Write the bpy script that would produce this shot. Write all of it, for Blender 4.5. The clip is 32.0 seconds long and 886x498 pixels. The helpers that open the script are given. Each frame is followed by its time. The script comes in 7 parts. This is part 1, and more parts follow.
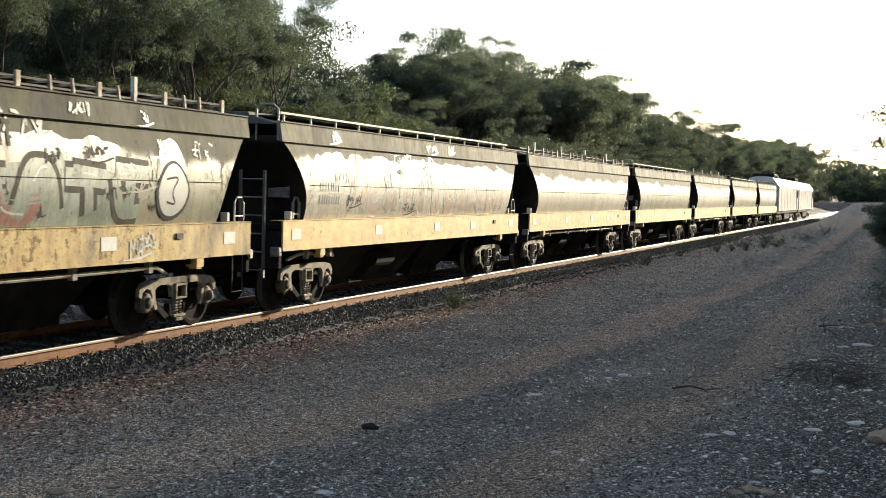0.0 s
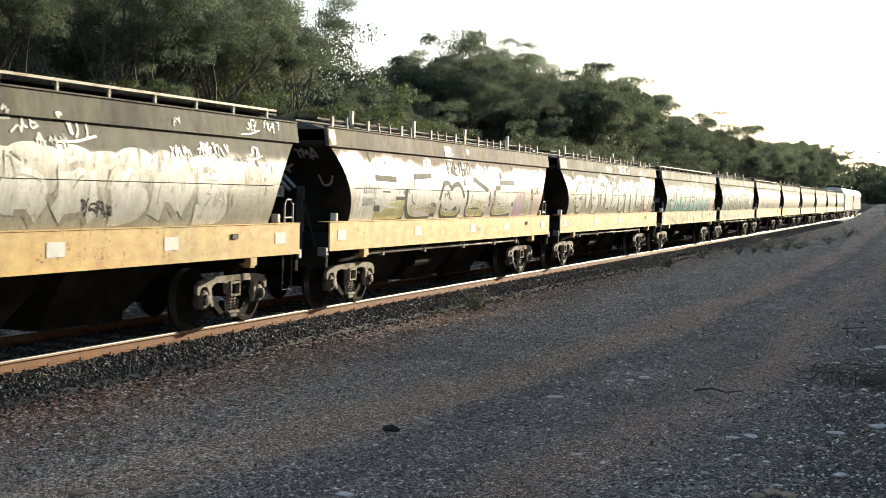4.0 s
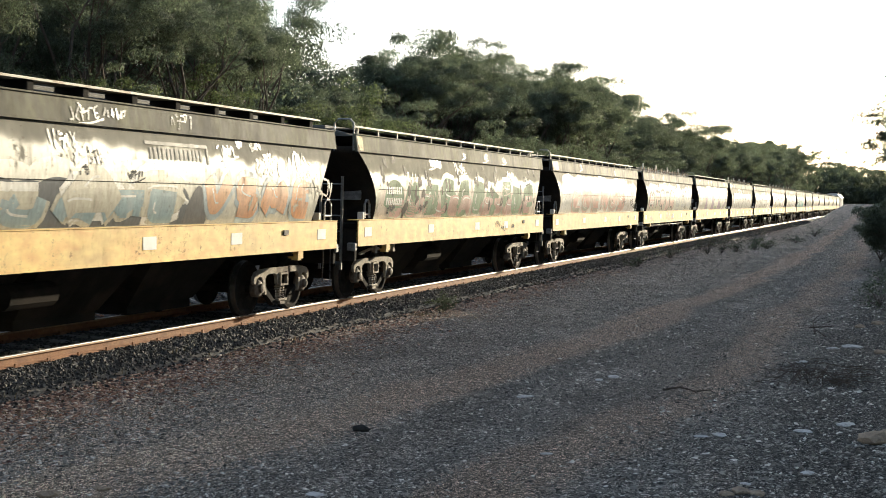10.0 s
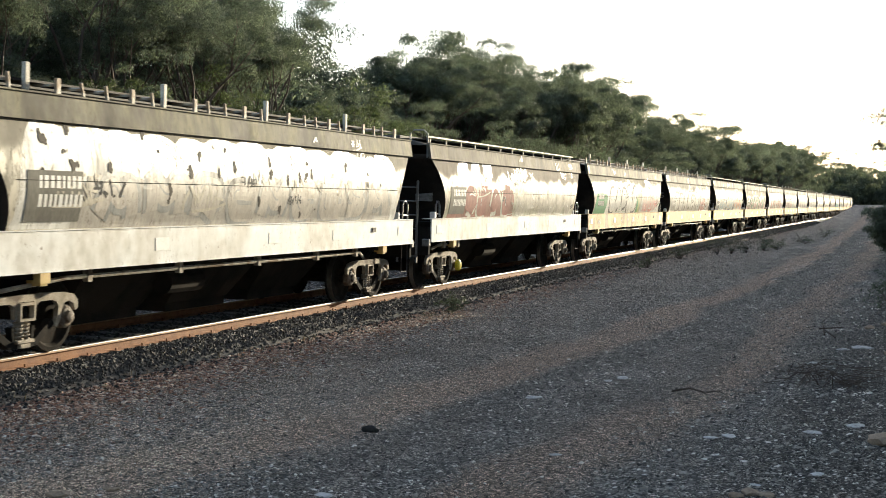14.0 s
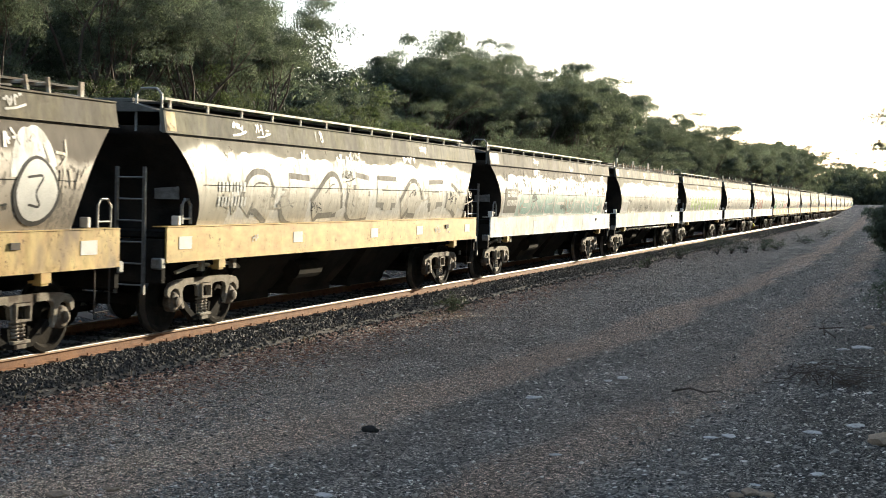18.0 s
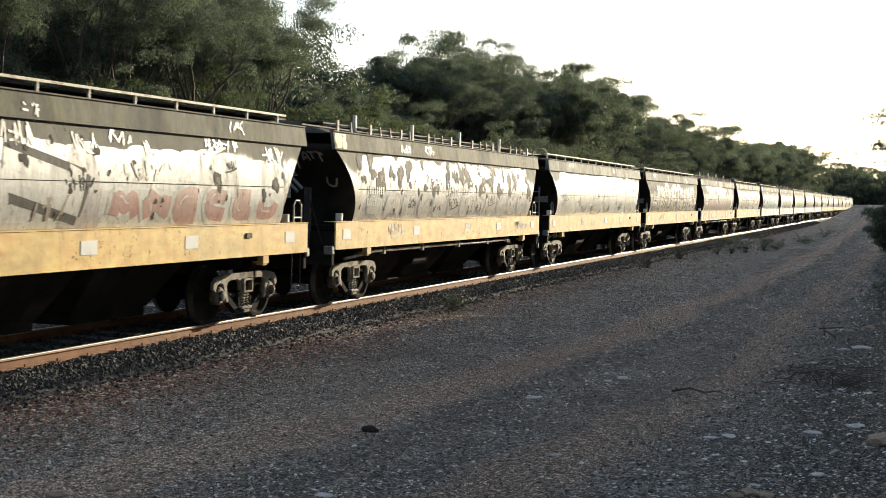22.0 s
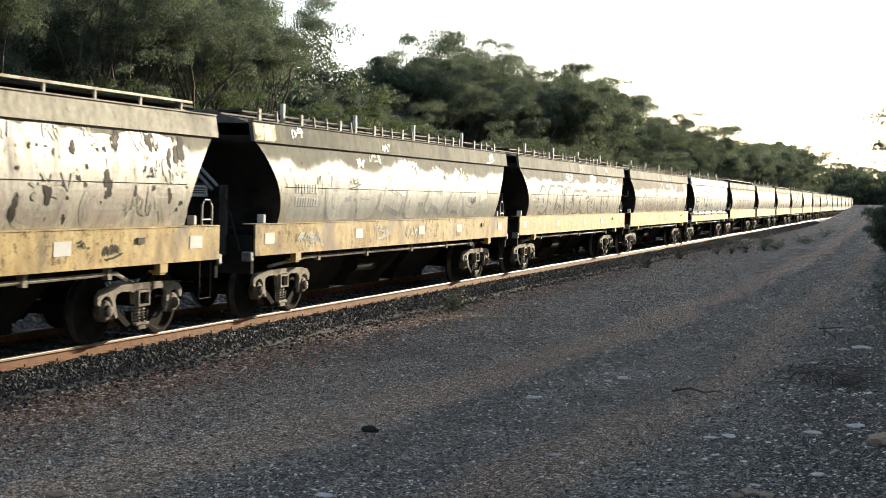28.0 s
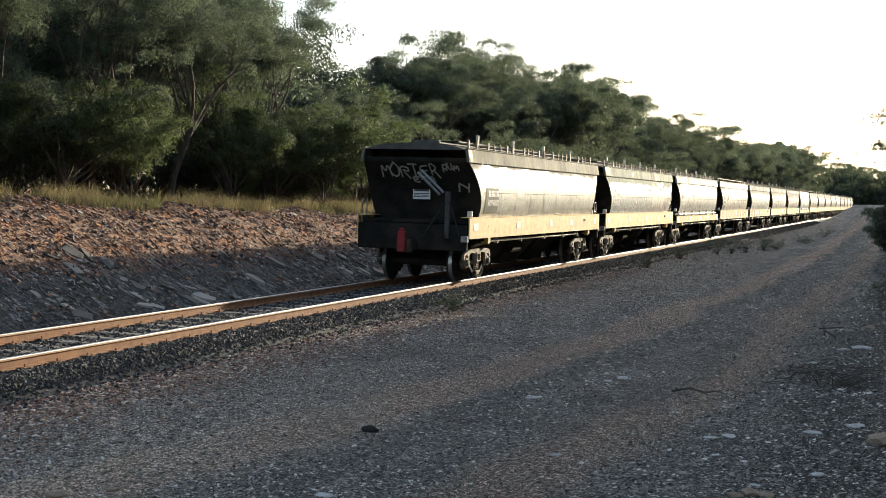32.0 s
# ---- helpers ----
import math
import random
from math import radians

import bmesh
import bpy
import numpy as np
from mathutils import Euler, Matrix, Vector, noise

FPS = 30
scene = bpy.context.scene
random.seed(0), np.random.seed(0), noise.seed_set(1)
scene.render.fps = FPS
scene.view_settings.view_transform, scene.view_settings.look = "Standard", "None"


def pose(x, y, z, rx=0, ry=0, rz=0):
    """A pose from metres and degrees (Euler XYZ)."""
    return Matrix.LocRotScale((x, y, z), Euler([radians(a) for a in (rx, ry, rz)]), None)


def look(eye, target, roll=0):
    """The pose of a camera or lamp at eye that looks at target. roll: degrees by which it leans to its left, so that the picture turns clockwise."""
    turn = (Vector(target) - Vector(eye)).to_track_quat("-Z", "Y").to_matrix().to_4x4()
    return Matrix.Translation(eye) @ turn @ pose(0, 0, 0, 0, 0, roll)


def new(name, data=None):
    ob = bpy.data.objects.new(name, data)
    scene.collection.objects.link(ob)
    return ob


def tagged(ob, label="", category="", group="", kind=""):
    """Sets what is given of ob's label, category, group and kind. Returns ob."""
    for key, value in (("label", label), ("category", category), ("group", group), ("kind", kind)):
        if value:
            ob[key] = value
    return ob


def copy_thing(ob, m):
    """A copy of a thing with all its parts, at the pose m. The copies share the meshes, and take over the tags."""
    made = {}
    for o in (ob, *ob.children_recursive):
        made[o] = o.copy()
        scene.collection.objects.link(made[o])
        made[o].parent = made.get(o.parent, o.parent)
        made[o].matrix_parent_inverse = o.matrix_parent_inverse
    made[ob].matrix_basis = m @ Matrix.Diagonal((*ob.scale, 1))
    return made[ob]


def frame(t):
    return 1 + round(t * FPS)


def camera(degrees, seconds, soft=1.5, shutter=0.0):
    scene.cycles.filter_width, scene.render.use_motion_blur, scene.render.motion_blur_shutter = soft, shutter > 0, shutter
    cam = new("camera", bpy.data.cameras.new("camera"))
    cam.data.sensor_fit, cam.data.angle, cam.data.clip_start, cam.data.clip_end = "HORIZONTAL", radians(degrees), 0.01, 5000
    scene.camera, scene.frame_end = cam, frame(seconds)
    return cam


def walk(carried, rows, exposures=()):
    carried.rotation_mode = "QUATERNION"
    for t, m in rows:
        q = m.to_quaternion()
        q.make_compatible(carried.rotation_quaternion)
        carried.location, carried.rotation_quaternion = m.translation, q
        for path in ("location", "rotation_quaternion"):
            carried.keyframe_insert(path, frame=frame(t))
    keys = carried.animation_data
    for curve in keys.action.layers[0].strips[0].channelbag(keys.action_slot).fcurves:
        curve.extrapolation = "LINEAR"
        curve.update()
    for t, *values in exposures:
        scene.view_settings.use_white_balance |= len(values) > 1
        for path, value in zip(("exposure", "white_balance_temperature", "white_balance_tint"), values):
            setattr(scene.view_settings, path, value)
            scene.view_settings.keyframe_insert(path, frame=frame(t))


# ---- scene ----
cam = camera(36.2, 32.0, soft=0.7, shutter=0.07)

# ---- the camera: hand-held, standing still, panning a little ----
EYE = (11.13, 0.0, 1.86)
PAN = [(0, 0.011, 0.110), (0.5, 0.090, 0.094), (1, 0.162, 0.031), (1.5, 0.229, -0.010), (2, 0.684, -0.028), (2.5, 1.068, -0.028),
       (3, 1.209, -0.032), (3.5, 1.052, 0.005), (5.5, 0.705, 0.031), (6, 0.594, 0.035), (6.5, 0.446, 0.031), (7, 0.293, 0.026),
       (7.5, 0.146, 0.018), (8, 0.0, 0.037), (8.5, -0.111, 0.037), (9, -0.222, 0.036), (9.5, -0.295, 0.036), (10, -0.383, 0.035),
       (10.5, -0.457, 0.035), (11, -0.517, 0.035), (11.5, -0.514, 0.035), (12, -0.483, 0.035), (12.5, -0.460, 0.035),
       (13, -0.262, 0.003), (13.5, -0.037, 0.0), (14, 0.0, 0.0), (32, 0.0, 0.0)]
EXPOSURE = [(0, -0.1), (1, 0), (3, 0), (6, -0.05), (8, 0), (9, -0.08), (10, 0), (12, 0.15), (14, 0.07), (17, 0.1), (19, 0.08), (20, 0.3), (21, 0.03), (22, -0.25), (24, -0.1), (29, -0.03), (32, -0.1)]
walk(cam, [(t, pose(*EYE, 90 - 1.86 - dip, 0, 18.71 + turn)) for t, turn, dip in PAN], exposures=[(t, 1.1 + d, 5780, 7) for t, d in EXPOSURE])

# ---- light: a low sun ahead, to the side of the line ----
SUN_EL, SUN_AZ = radians(11.1), radians(14.3)      # azimuth from +y towards +x
world = bpy.data.worlds.new("world")
scene.world = world
world.use_nodes = True
wn = world.node_tree
sky = wn.nodes.new("ShaderNodeTexSky")
sky.sky_type, sky.sun_disc = "NISHITA", False
sky.sun_elevation, sky.sun_rotation = SUN_EL, SUN_AZ
sky.dust_density, sky.air_density = 2.0, 1.0
haze = wn.nodes.new("ShaderNodeHueSaturation")
haze.inputs["Saturation"].default_value = 0.74
wn.links.new(sky.outputs[0], haze.inputs["Color"])
wn.links.new(haze.outputs[0], wn.nodes["Background"].inputs[0])
wn.nodes["Background"].inputs[1].default_value = 0.15
sun = new("sun", bpy.data.lights.new("sun", "SUN"))
sun.data.energy, sun.data.angle, sun.data.color = 5.0, radians(0.6), (1.0, 0.805, 0.53)
SUN_DIR = Vector((math.sin(SUN_AZ) * math.cos(SUN_EL), math.cos(SUN_AZ) * math.cos(SUN_EL), math.sin(SUN_EL)))
sun.matrix_world = look((0, 0, 60), Vector((0, 0, 60)) - SUN_DIR)


# ---- materials ----
def mat(name, a, b, scale=6.0, rough=0.7, metal=0.0, bump=0.2, fine=60.0, stretch=(1, 1, 1), c=None, low=0.35, high=0.65, vary=0.0, rvar=0.15, relief=0.02):
    """Two colours mixed by coarse and fine noise, a third in stains, with fine relief."""
    m = bpy.data.materials.new(name)
    m.use_nodes = True
    n, k = m.node_tree.nodes, m.node_tree.links
    b_ = n["Principled BSDF"]
    tc = n.new("ShaderNodeTexCoord")
    mp = n.new("ShaderNodeMapping")
    mp.inputs["Scale"].default_value = stretch
    k.new(tc.outputs["Object"], mp.inputs["Vector"])
    n1 = n.new("ShaderNodeTexNoise")
    n1.inputs["Scale"].default_value, n1.inputs["Detail"].default_value, n1.inputs["Roughness"].default_value = scale, 6, 0.65
    n2 = n.new("ShaderNodeTexNoise")
    n2.inputs["Scale"].default_value, n2.inputs["Detail"].default_value = fine, 3
    for t in (n1, n2):
        k.new(mp.outputs[0], t.inputs["Vector"])
    ramp = n.new("ShaderNodeValToRGB")
    ramp.color_ramp.elements[0].position, ramp.color_ramp.elements[1].position = low, high
    ramp.color_ramp.elements[0].color, ramp.color_ramp.elements[1].color = (*a, 1), (*b, 1)
    k.new(n1.outputs["Fac"], ramp.inputs[0])
    col = ramp.outputs[0]
    if c is not None:
        n3 = n.new("ShaderNodeTexNoise")
        n3.inputs["Scale"].default_value, n3.inputs["Detail"].default_value = scale * 0.37, 8
        k.new(mp.outputs[0], n3.inputs["Vector"])
        r3 = n.new("ShaderNodeValToRGB")
        r3.color_ramp.elements[0].position, r3.color_ramp.elements[1].position = 0.52, 0.62
        k.new(n3.outputs["Fac"], r3.inputs[0])
        mx = n.new("ShaderNodeMixRGB")
        k.new(r3.outputs[0], mx.inputs[0])
        k.new(col, mx.inputs[1])
        mx.inputs[2].default_value = (*c, 1)
        col = mx.outputs[0]
    b_.inputs["Specular IOR Level"].default_value = 0.28
    fm = n.new("ShaderNodeMixRGB")
    fm.blend_type, fm.inputs[0].default_value = "OVERLAY", 0.5
    k.new(col, fm.inputs[1])
    k.new(n2.outputs["Fac"], fm.inputs[2])
    col = fm.outputs[0]
    if vary:
        oi = n.new("ShaderNodeObjectInfo")
        hs = n.new("ShaderNodeHueSaturation")
        mr = n.new("ShaderNodeMapRange")
        mr.inputs[3].default_value, mr.inputs[4].default_value = 1 - vary, 1 + vary
        k.new(oi.outputs["Random"], mr.inputs[0])
        k.new(mr.outputs[0], hs.inputs["Value"])
        k.new(col, hs.inputs["Color"])
        col = hs.outputs[0]
    k.new(col, b_.inputs["Base Color"])
    rr = n.new("ShaderNodeMapRange")
    rr.inputs[3].default_value, rr.inputs[4].default_value = max(rough - rvar, 0.05), min(rough + rvar, 1)
    k.new(n1.outputs["Fac"], rr.inputs[0])
    k.new(rr.outputs[0], b_.inputs["Roughness"])
    b_.inputs["Metallic"].default_value = metal
    if bump:
        bp = n.new("ShaderNodeBump")
        bp.inputs["Strength"].default_value, bp.inputs["Distance"].default_value = bump, relief
        k.new(n2.outputs["Fac"], bp.inputs["Height"])
        k.new(bp.outputs[0], b_.inputs["Normal"])
    return m


def grimed(m, amount=1.0, dirt=(0.09, 0.07, 0.05)):
    """Dirty drips down a painted surface, and rust breaking through in specks."""
    n, k = m.node_tree.nodes, m.node_tree.links
    b_ = n["Principled BSDF"]
    col = b_.inputs["Base Color"].links[0].from_socket
    tc = n.new("ShaderNodeTexCoord")
    oi = n.new("ShaderNodeObjectInfo")
    add = n.new("ShaderNodeVectorMath")
    add.operation = "MULTIPLY_ADD"
    add.inputs[1].default_value = (1, 1, 1)
    k.new(tc.outputs["Object"], add.inputs[0])
    off = n.new("ShaderNodeMath")
    off.operation, off.inputs[1].default_value = "MULTIPLY", 37.0
    k.new(oi.outputs["Random"], off.inputs[0])
    k.new(off.outputs[0], add.inputs[2])
    for stretch, scale, lo, hi, most in (((1, 1.3, 0.22), 3.2, 0.49, 0.74, 0.5), ((1, 1, 0.6), 13, 0.57, 0.66, 0.6), ((1, 0.5, 1), 0.8, 0.45, 0.7, 0.3)):
        mp = n.new("ShaderNodeMapping")
        mp.inputs["Scale"].default_value = stretch
        k.new(add.outputs[0], mp.inputs["Vector"])
        t = n.new("ShaderNodeTexNoise")
        t.inputs["Scale"].default_value, t.inputs["Detail"].default_value, t.inputs["Roughness"].default_value = scale, 8, 0.68
        k.new(mp.outputs[0], t.inputs["Vector"])
        r = n.new("ShaderNodeMapRange")
        r.inputs[1].default_value, r.inputs[2].default_value, r.inputs[4].default_value = lo, hi, most * amount
        k.new(t.outputs["Fac"], r.inputs[0])
        mx = n.new("ShaderNodeMixRGB")
        k.new(r.outputs[0], mx.inputs[0])
        k.new(col, mx.inputs[1])
        mx.inputs[2].default_value = (*dirt, 1)
        col = mx.outputs[0]
        dull = n.new("ShaderNodeMapRange")
        dull.inputs[1].default_value, dull.inputs[2].default_value, dull.inputs[4].default_value = 0, 0.5, 0.92
        k.new(r.outputs[0], dull.inputs[0])
        k.new(b_.inputs["Roughness"].links[0].from_socket, dull.inputs[3])
        k.new(dull.outputs[0], b_.inputs["Roughness"])
    k.new(col, b_.inputs["Base Color"])
    return m


def leaf_mat(name, a, b):
    m = mat(name, a, b, scale=0.9, rough=0.65, bump=0, fine=7, vary=0.25)
    n, k = m.node_tree.nodes, m.node_tree.links
    b_ = n["Principled BSDF"]
    b_.inputs["Specular IOR Level"].default_value = 0.15
    src = b_.inputs["Base Color"].links[0].from_socket
    isl = n.new("ShaderNodeNewGeometry")
    hs = n.new("ShaderNodeHueSaturation")
    mr = n.new("ShaderNodeMapRange")
    mr.inputs[3].default_value, mr.inputs[4].default_value = 0.55, 1.5
    k.new(isl.outputs["Random Per Island"], mr.inputs[0])
    k.new(mr.outputs[0], hs.inputs["Value"])
    k.new(src, hs.inputs["Color"])
    k.new(hs.outputs[0], b_.inputs["Base Color"])
    tr = n.new("ShaderNodeBsdfTranslucent")
    thin = n.new("ShaderNodeMixRGB")
    thin.blend_type, thin.inputs[0].default_value, thin.inputs[2].default_value = "MULTIPLY", 1.0, (1.55, 1.7, 1.35, 1)
    k.new(hs.outputs[0], thin.inputs[1])
    k.new(thin.outputs[0], tr.inputs[0])
    mx = n.new("ShaderNodeMixShader")
    mx.inputs[0].default_value = 0.42
    k.new(b_.outputs[0], mx.inputs[1])
    k.new(tr.outputs[0], mx.inputs[2])
    k.new(mx.outputs[0], n["Material Output"].inputs[0])
    return m


def stone_mat(name, colours, rough=0.8):
    """Loose pieces, each in one of a few colours."""
    m = mat(name, (0.4, 0.4, 0.4), (0.6, 0.6, 0.6), scale=9, rough=rough, bump=0.2, fine=60)
    n, k = m.node_tree.nodes, m.node_tree.links
    b_ = n["Principled BSDF"]
    src = b_.inputs["Base Color"].links[0].from_socket
    g = n.new("ShaderNodeNewGeometry")
    r = n.new("ShaderNodeValToRGB")
    r.color_ramp.interpolation = "CONSTANT"
    while len(r.color_ramp.elements) < len(colours):
        r.color_ramp.elements.new(0.99)
    for i, (at, c) in enumerate(colours):
        r.color_ramp.elements[i].position, r.color_ramp.elements[i].color = at, (*c, 1)
    k.new(g.outputs["Random Per Island"], r.inputs[0])
    mx = n.new("ShaderNodeMixRGB")
    mx.blend_type, mx.inputs[0].default_value = "OVERLAY", 0.6
    k.new(r.outputs[0], mx.inputs[1])
    k.new(src, mx.inputs[2])
    k.new(mx.outputs[0], b_.inputs["Base Color"])
    return m


M_PEBBLE = stone_mat("road_pebbles", [(0, (0.045, 0.041, 0.036)), (0.1, (0.11, 0.1, 0.09)), (0.36, (0.225, 0.203, 0.177)), (0.68, (0.40, 0.366, 0.32)), (0.9, (0.8, 0.755, 0.68))])
M_CRUSHED = stone_mat("crushed_ballast", [(0, (0.022, 0.022, 0.021)), (0.4, (0.045, 0.044, 0.042)), (0.75, (0.085, 0.08, 0.074)), (0.96, (0.2, 0.18, 0.15))], 0.8)
M_ROCKS = stone_mat("bank_rocks", [(0, (0.06, 0.045, 0.038)), (0.3, (0.17, 0.10, 0.068)), (0.55, (0.27, 0.165, 0.115)), (0.75, (0.35, 0.155, 0.07)), (0.92, (0.46, 0.40, 0.35))])
M_LITTER = stone_mat("leaf_litter", [(0, (0.11, 0.055, 0.04)), (0.28, (0.32, 0.165, 0.105)), (0.6, (0.48, 0.31, 0.215)), (0.83, (0.8, 0.66, 0.5))])


def nodes_of(m):
    """Short hands for building a node tree: noise, cells, ramps, sums and mixes."""
    n, k = m.node_tree.nodes, m.node_tree.links
    tc = n.new("ShaderNodeTexCoord")

    def put(x, i, v):
        if isinstance(v, (int, float)):
            x.inputs[i].default_value = v
        elif isinstance(v, tuple):
            x.inputs[i].default_value = (*v, 1)
        else:
            k.new(v, x.inputs[i])

    def at(stretch=(1, 1, 1), turn=0.0, off=0.0):
        mp = n.new("ShaderNodeMapping")
        mp.inputs["Scale"].default_value, mp.inputs["Rotation"].default_value, mp.inputs["Location"].default_value = stretch, (turn, 0, 0), (off, off * 0.7, off * 0.3)
        k.new(tc.outputs["Object"], mp.inputs["Vector"])
        return mp.outputs[0]

    def grain(scale, stretch=(1, 1, 1), detail=5, off=0.0, turn=0.0, rough=0.6):
        t = n.new("ShaderNodeTexNoise")
        t.inputs["Scale"].default_value, t.inputs["Detail"].default_value, t.inputs["Roughness"].default_value = scale, detail, rough
        k.new(at(stretch, turn, off), t.inputs["Vector"])
        return t.outputs["Fac"]

    def cells(scale, stretch=(1, 1, 1)):
        v = n.new("ShaderNodeTexVoronoi")
        v.inputs["Scale"].default_value = scale
        k.new(at(stretch), v.inputs["Vector"])
        sp = n.new("ShaderNodeSeparateColor")
        k.new(v.outputs["Color"], sp.inputs[0])
        return sp.outputs[0], v.outputs["Distance"]

    def ranged(src, a, b, c=0.0, d=1.0, soft=False):
        r = n.new("ShaderNodeMapRange")
        r.interpolation_type = "SMOOTHSTEP" if soft else "LINEAR"
        for i, v in ((0, src), (1, a), (2, b), (3, c), (4, d)):
            put(r, i, v)
        return r.outputs[0]

    def calc(op, a, b=0.0):
        x = n.new("ShaderNodeMath")
        x.operation = op
        put(x, 0, a), put(x, 1, b)
        return x.outputs[0]

    def mix(fac, a, b, how="MIX"):
        x = n.new("ShaderNodeMixRGB")
        x.blend_type = how
        put(x, 0, fac), put(x, 1, a), put(x, 2, b)
        return x.outputs[0]

    def split():
        sp = n.new("ShaderNodeSeparateXYZ")
        k.new(tc.outputs["Object"], sp.inputs[0])
        return sp.outputs
    return n, k, grain, cells, ranged, calc, mix, split


def road_mat():
    """Fine grey gravel with two dusty wheel tracks, litter along the ballast and a dark coarse verge."""
    m = bpy.data.materials.new("gravel_road")
    m.use_nodes = True
    n, k, grain, cells, ranged, calc, mix, split = nodes_of(m)
    b_ = n["Principled BSDF"]
    x, y, _ = split()
    col = mix(ranged(grain(0.9, (1, 0.6, 1), 6), 0.35, 0.65), ROAD_DARK, ROAD_GREY)
    col = mix(calc("MULTIPLY", ranged(grain(3.2, (1, 0.55, 1), 6, 9), 0.5, 0.66), 0.6), col, ROAD_DUST)
    wob = calc("MULTIPLY", calc("SUBTRACT", grain(0.45, (1, 0.35, 1), 4, 3), 0.5), 2.2)
    fade = calc("SUBTRACT", 1.0, calc("POWER", 2.718, calc("MULTIPLY", calc("SUBTRACT", y, 9.0), -1 / 15)))
    for x0, drift, wide, colour, most in ((5.0, 2.4, 0.75, ROAD_TRACK, 0.8), (8.05, 1.7, 0.7, ROAD_TRACK, 0.7), (5.95, 2.3, 0.6, ROAD_DARK, 0.7), (7.3, 1.9, 0.6, ROAD_DARK, 0.4)):
        d = calc("ABSOLUTE", calc("SUBTRACT", calc("ADD", x, wob), calc("ADD", calc("MULTIPLY", fade, drift), x0)))
        col = mix(calc("MULTIPLY", ranged(d, wide * 0.25, wide, 1, 0, True), most), col, colour)
    edge = calc("ADD", x, calc("MULTIPLY", wob, 0.5))
    # red-brown leaves and bark dust along the foot of the ballast
    col = mix(calc("MULTIPLY", ranged(edge, 2.3, 3.8, 1, 0, True), ranged(y, 12, 34, 0.9, 0.3)), col, ROAD_LITTER)
    # straw and pale chips where the shoulder widens
    col = mix(calc("MULTIPLY", calc("MULTIPLY", ranged(edge, 3.0, 3.6, 0, 0.75), ranged(edge, 4.8, 6.4, 1, 0)), ranged(y, 10.5, 18, 1, 0.15)), col, ROAD_STRAW)
    # dark leaf mould along the verge
    verge = calc("SUBTRACT", edge, calc("MULTIPLY", calc("SUBTRACT", y, 10.0), 0.02))
    col = mix(ranged(verge, 9.5, 10.3, 0, 0.75, True), col, ROAD_MOULD)
    for sc, lo, hi in ((48, 0.4, 1.45), (105, 0.12, 1.8), (210, 0.2, 1.7)):
        c, _ = cells(sc, (1, 0.8, 1))
        col = mix(1.0, col, ranged(calc("POWER", c, 1.6), 0, 1, lo, hi * 1.25), "MULTIPLY")
    k.new(col, b_.inputs["Base Color"])
    b_.inputs["Roughness"].default_value, b_.inputs["Specular IOR Level"].default_value = 0.92, 0.25
    bp = n.new("ShaderNodeBump")
    bp.inputs["Strength"].default_value, bp.inputs["Distance"].default_value = 1.0, 0.03
    k.new(calc("ADD", grain(40, detail=4), calc("MULTIPLY", cells(70)[1], 1.5)), bp.inputs["Height"])
    k.new(bp.outputs[0], b_.inputs["Normal"])
    return m


def bank_mat():
    """Red-brown stony earth above, grey bedrock with slanting pale ribs below."""
    m = bpy.data.materials.new("bank_earth")
    m.use_nodes = True
    n, k, grain, cells, ranged, calc, mix, split = nodes_of(m)
    b_ = n["Principled BSDF"]
    x, y, z = split()
    soil = mix(ranged(grain(7, detail=7), 0.3, 0.7), (0.085, 0.05, 0.036), (0.31, 0.175, 0.108))
    soil = mix(calc("MULTIPLY", ranged(grain(2.2, detail=6, off=4), 0.5, 0.62), 0.7), soil, (0.37, 0.16, 0.07))
    soil = mix(calc("MULTIPLY", ranged(grain(1.3, detail=6, off=14), 0.52, 0.66), 0.6), soil, (0.34, 0.27, 0.2))
    rock = mix(ranged(grain(5, (1, 1, 0.5), 8, 2), 0.3, 0.7), (0.03, 0.028, 0.026), (0.125, 0.115, 0.107))
    ribs = ranged(grain(1.7, (1, 1.6, 0.3), 5, 21, 0.9), 0.55, 0.60)
    rock = mix(calc("MULTIPLY", ribs, 0.6), rock, (0.30, 0.285, 0.265))
    rock = mix(calc("MULTIPLY", ranged(grain(3.0, (1, 1.6, 0.3), 7, 31, 0.9), 0.56, 0.62), 0.8), rock, (0.03, 0.028, 0.026))
    where = calc("ADD", z, calc("MULTIPLY", calc("SUBTRACT", grain(0.8, detail=6, off=7), 0.5), 1.1))
    col = mix(ranged(where, 0.55, 0.85), rock, soil)
    for sc, lo, hi in ((16, 0.55, 1.4), (42, 0.4, 1.6)):
        col = mix(1.0, col, ranged(cells(sc)[0], 0, 1, lo, hi), "MULTIPLY")
    k.new(col, b_.inputs["Base Color"])
    b_.inputs["Roughness"].default_value, b_.inputs["Specular IOR Level"].default_value = 0.9, 0.25
    bp = n.new("ShaderNodeBump")
    bp.inputs["Strength"].default_value, bp.inputs["Distance"].default_value = 1.0, 0.09
    k.new(calc("ADD", grain(12, (1, 1, 0.7), 7, 2), calc("MULTIPLY", ribs, 0.8)), bp.inputs["Height"])
    k.new(bp.outputs[0], b_.inputs["Normal"])
    return m


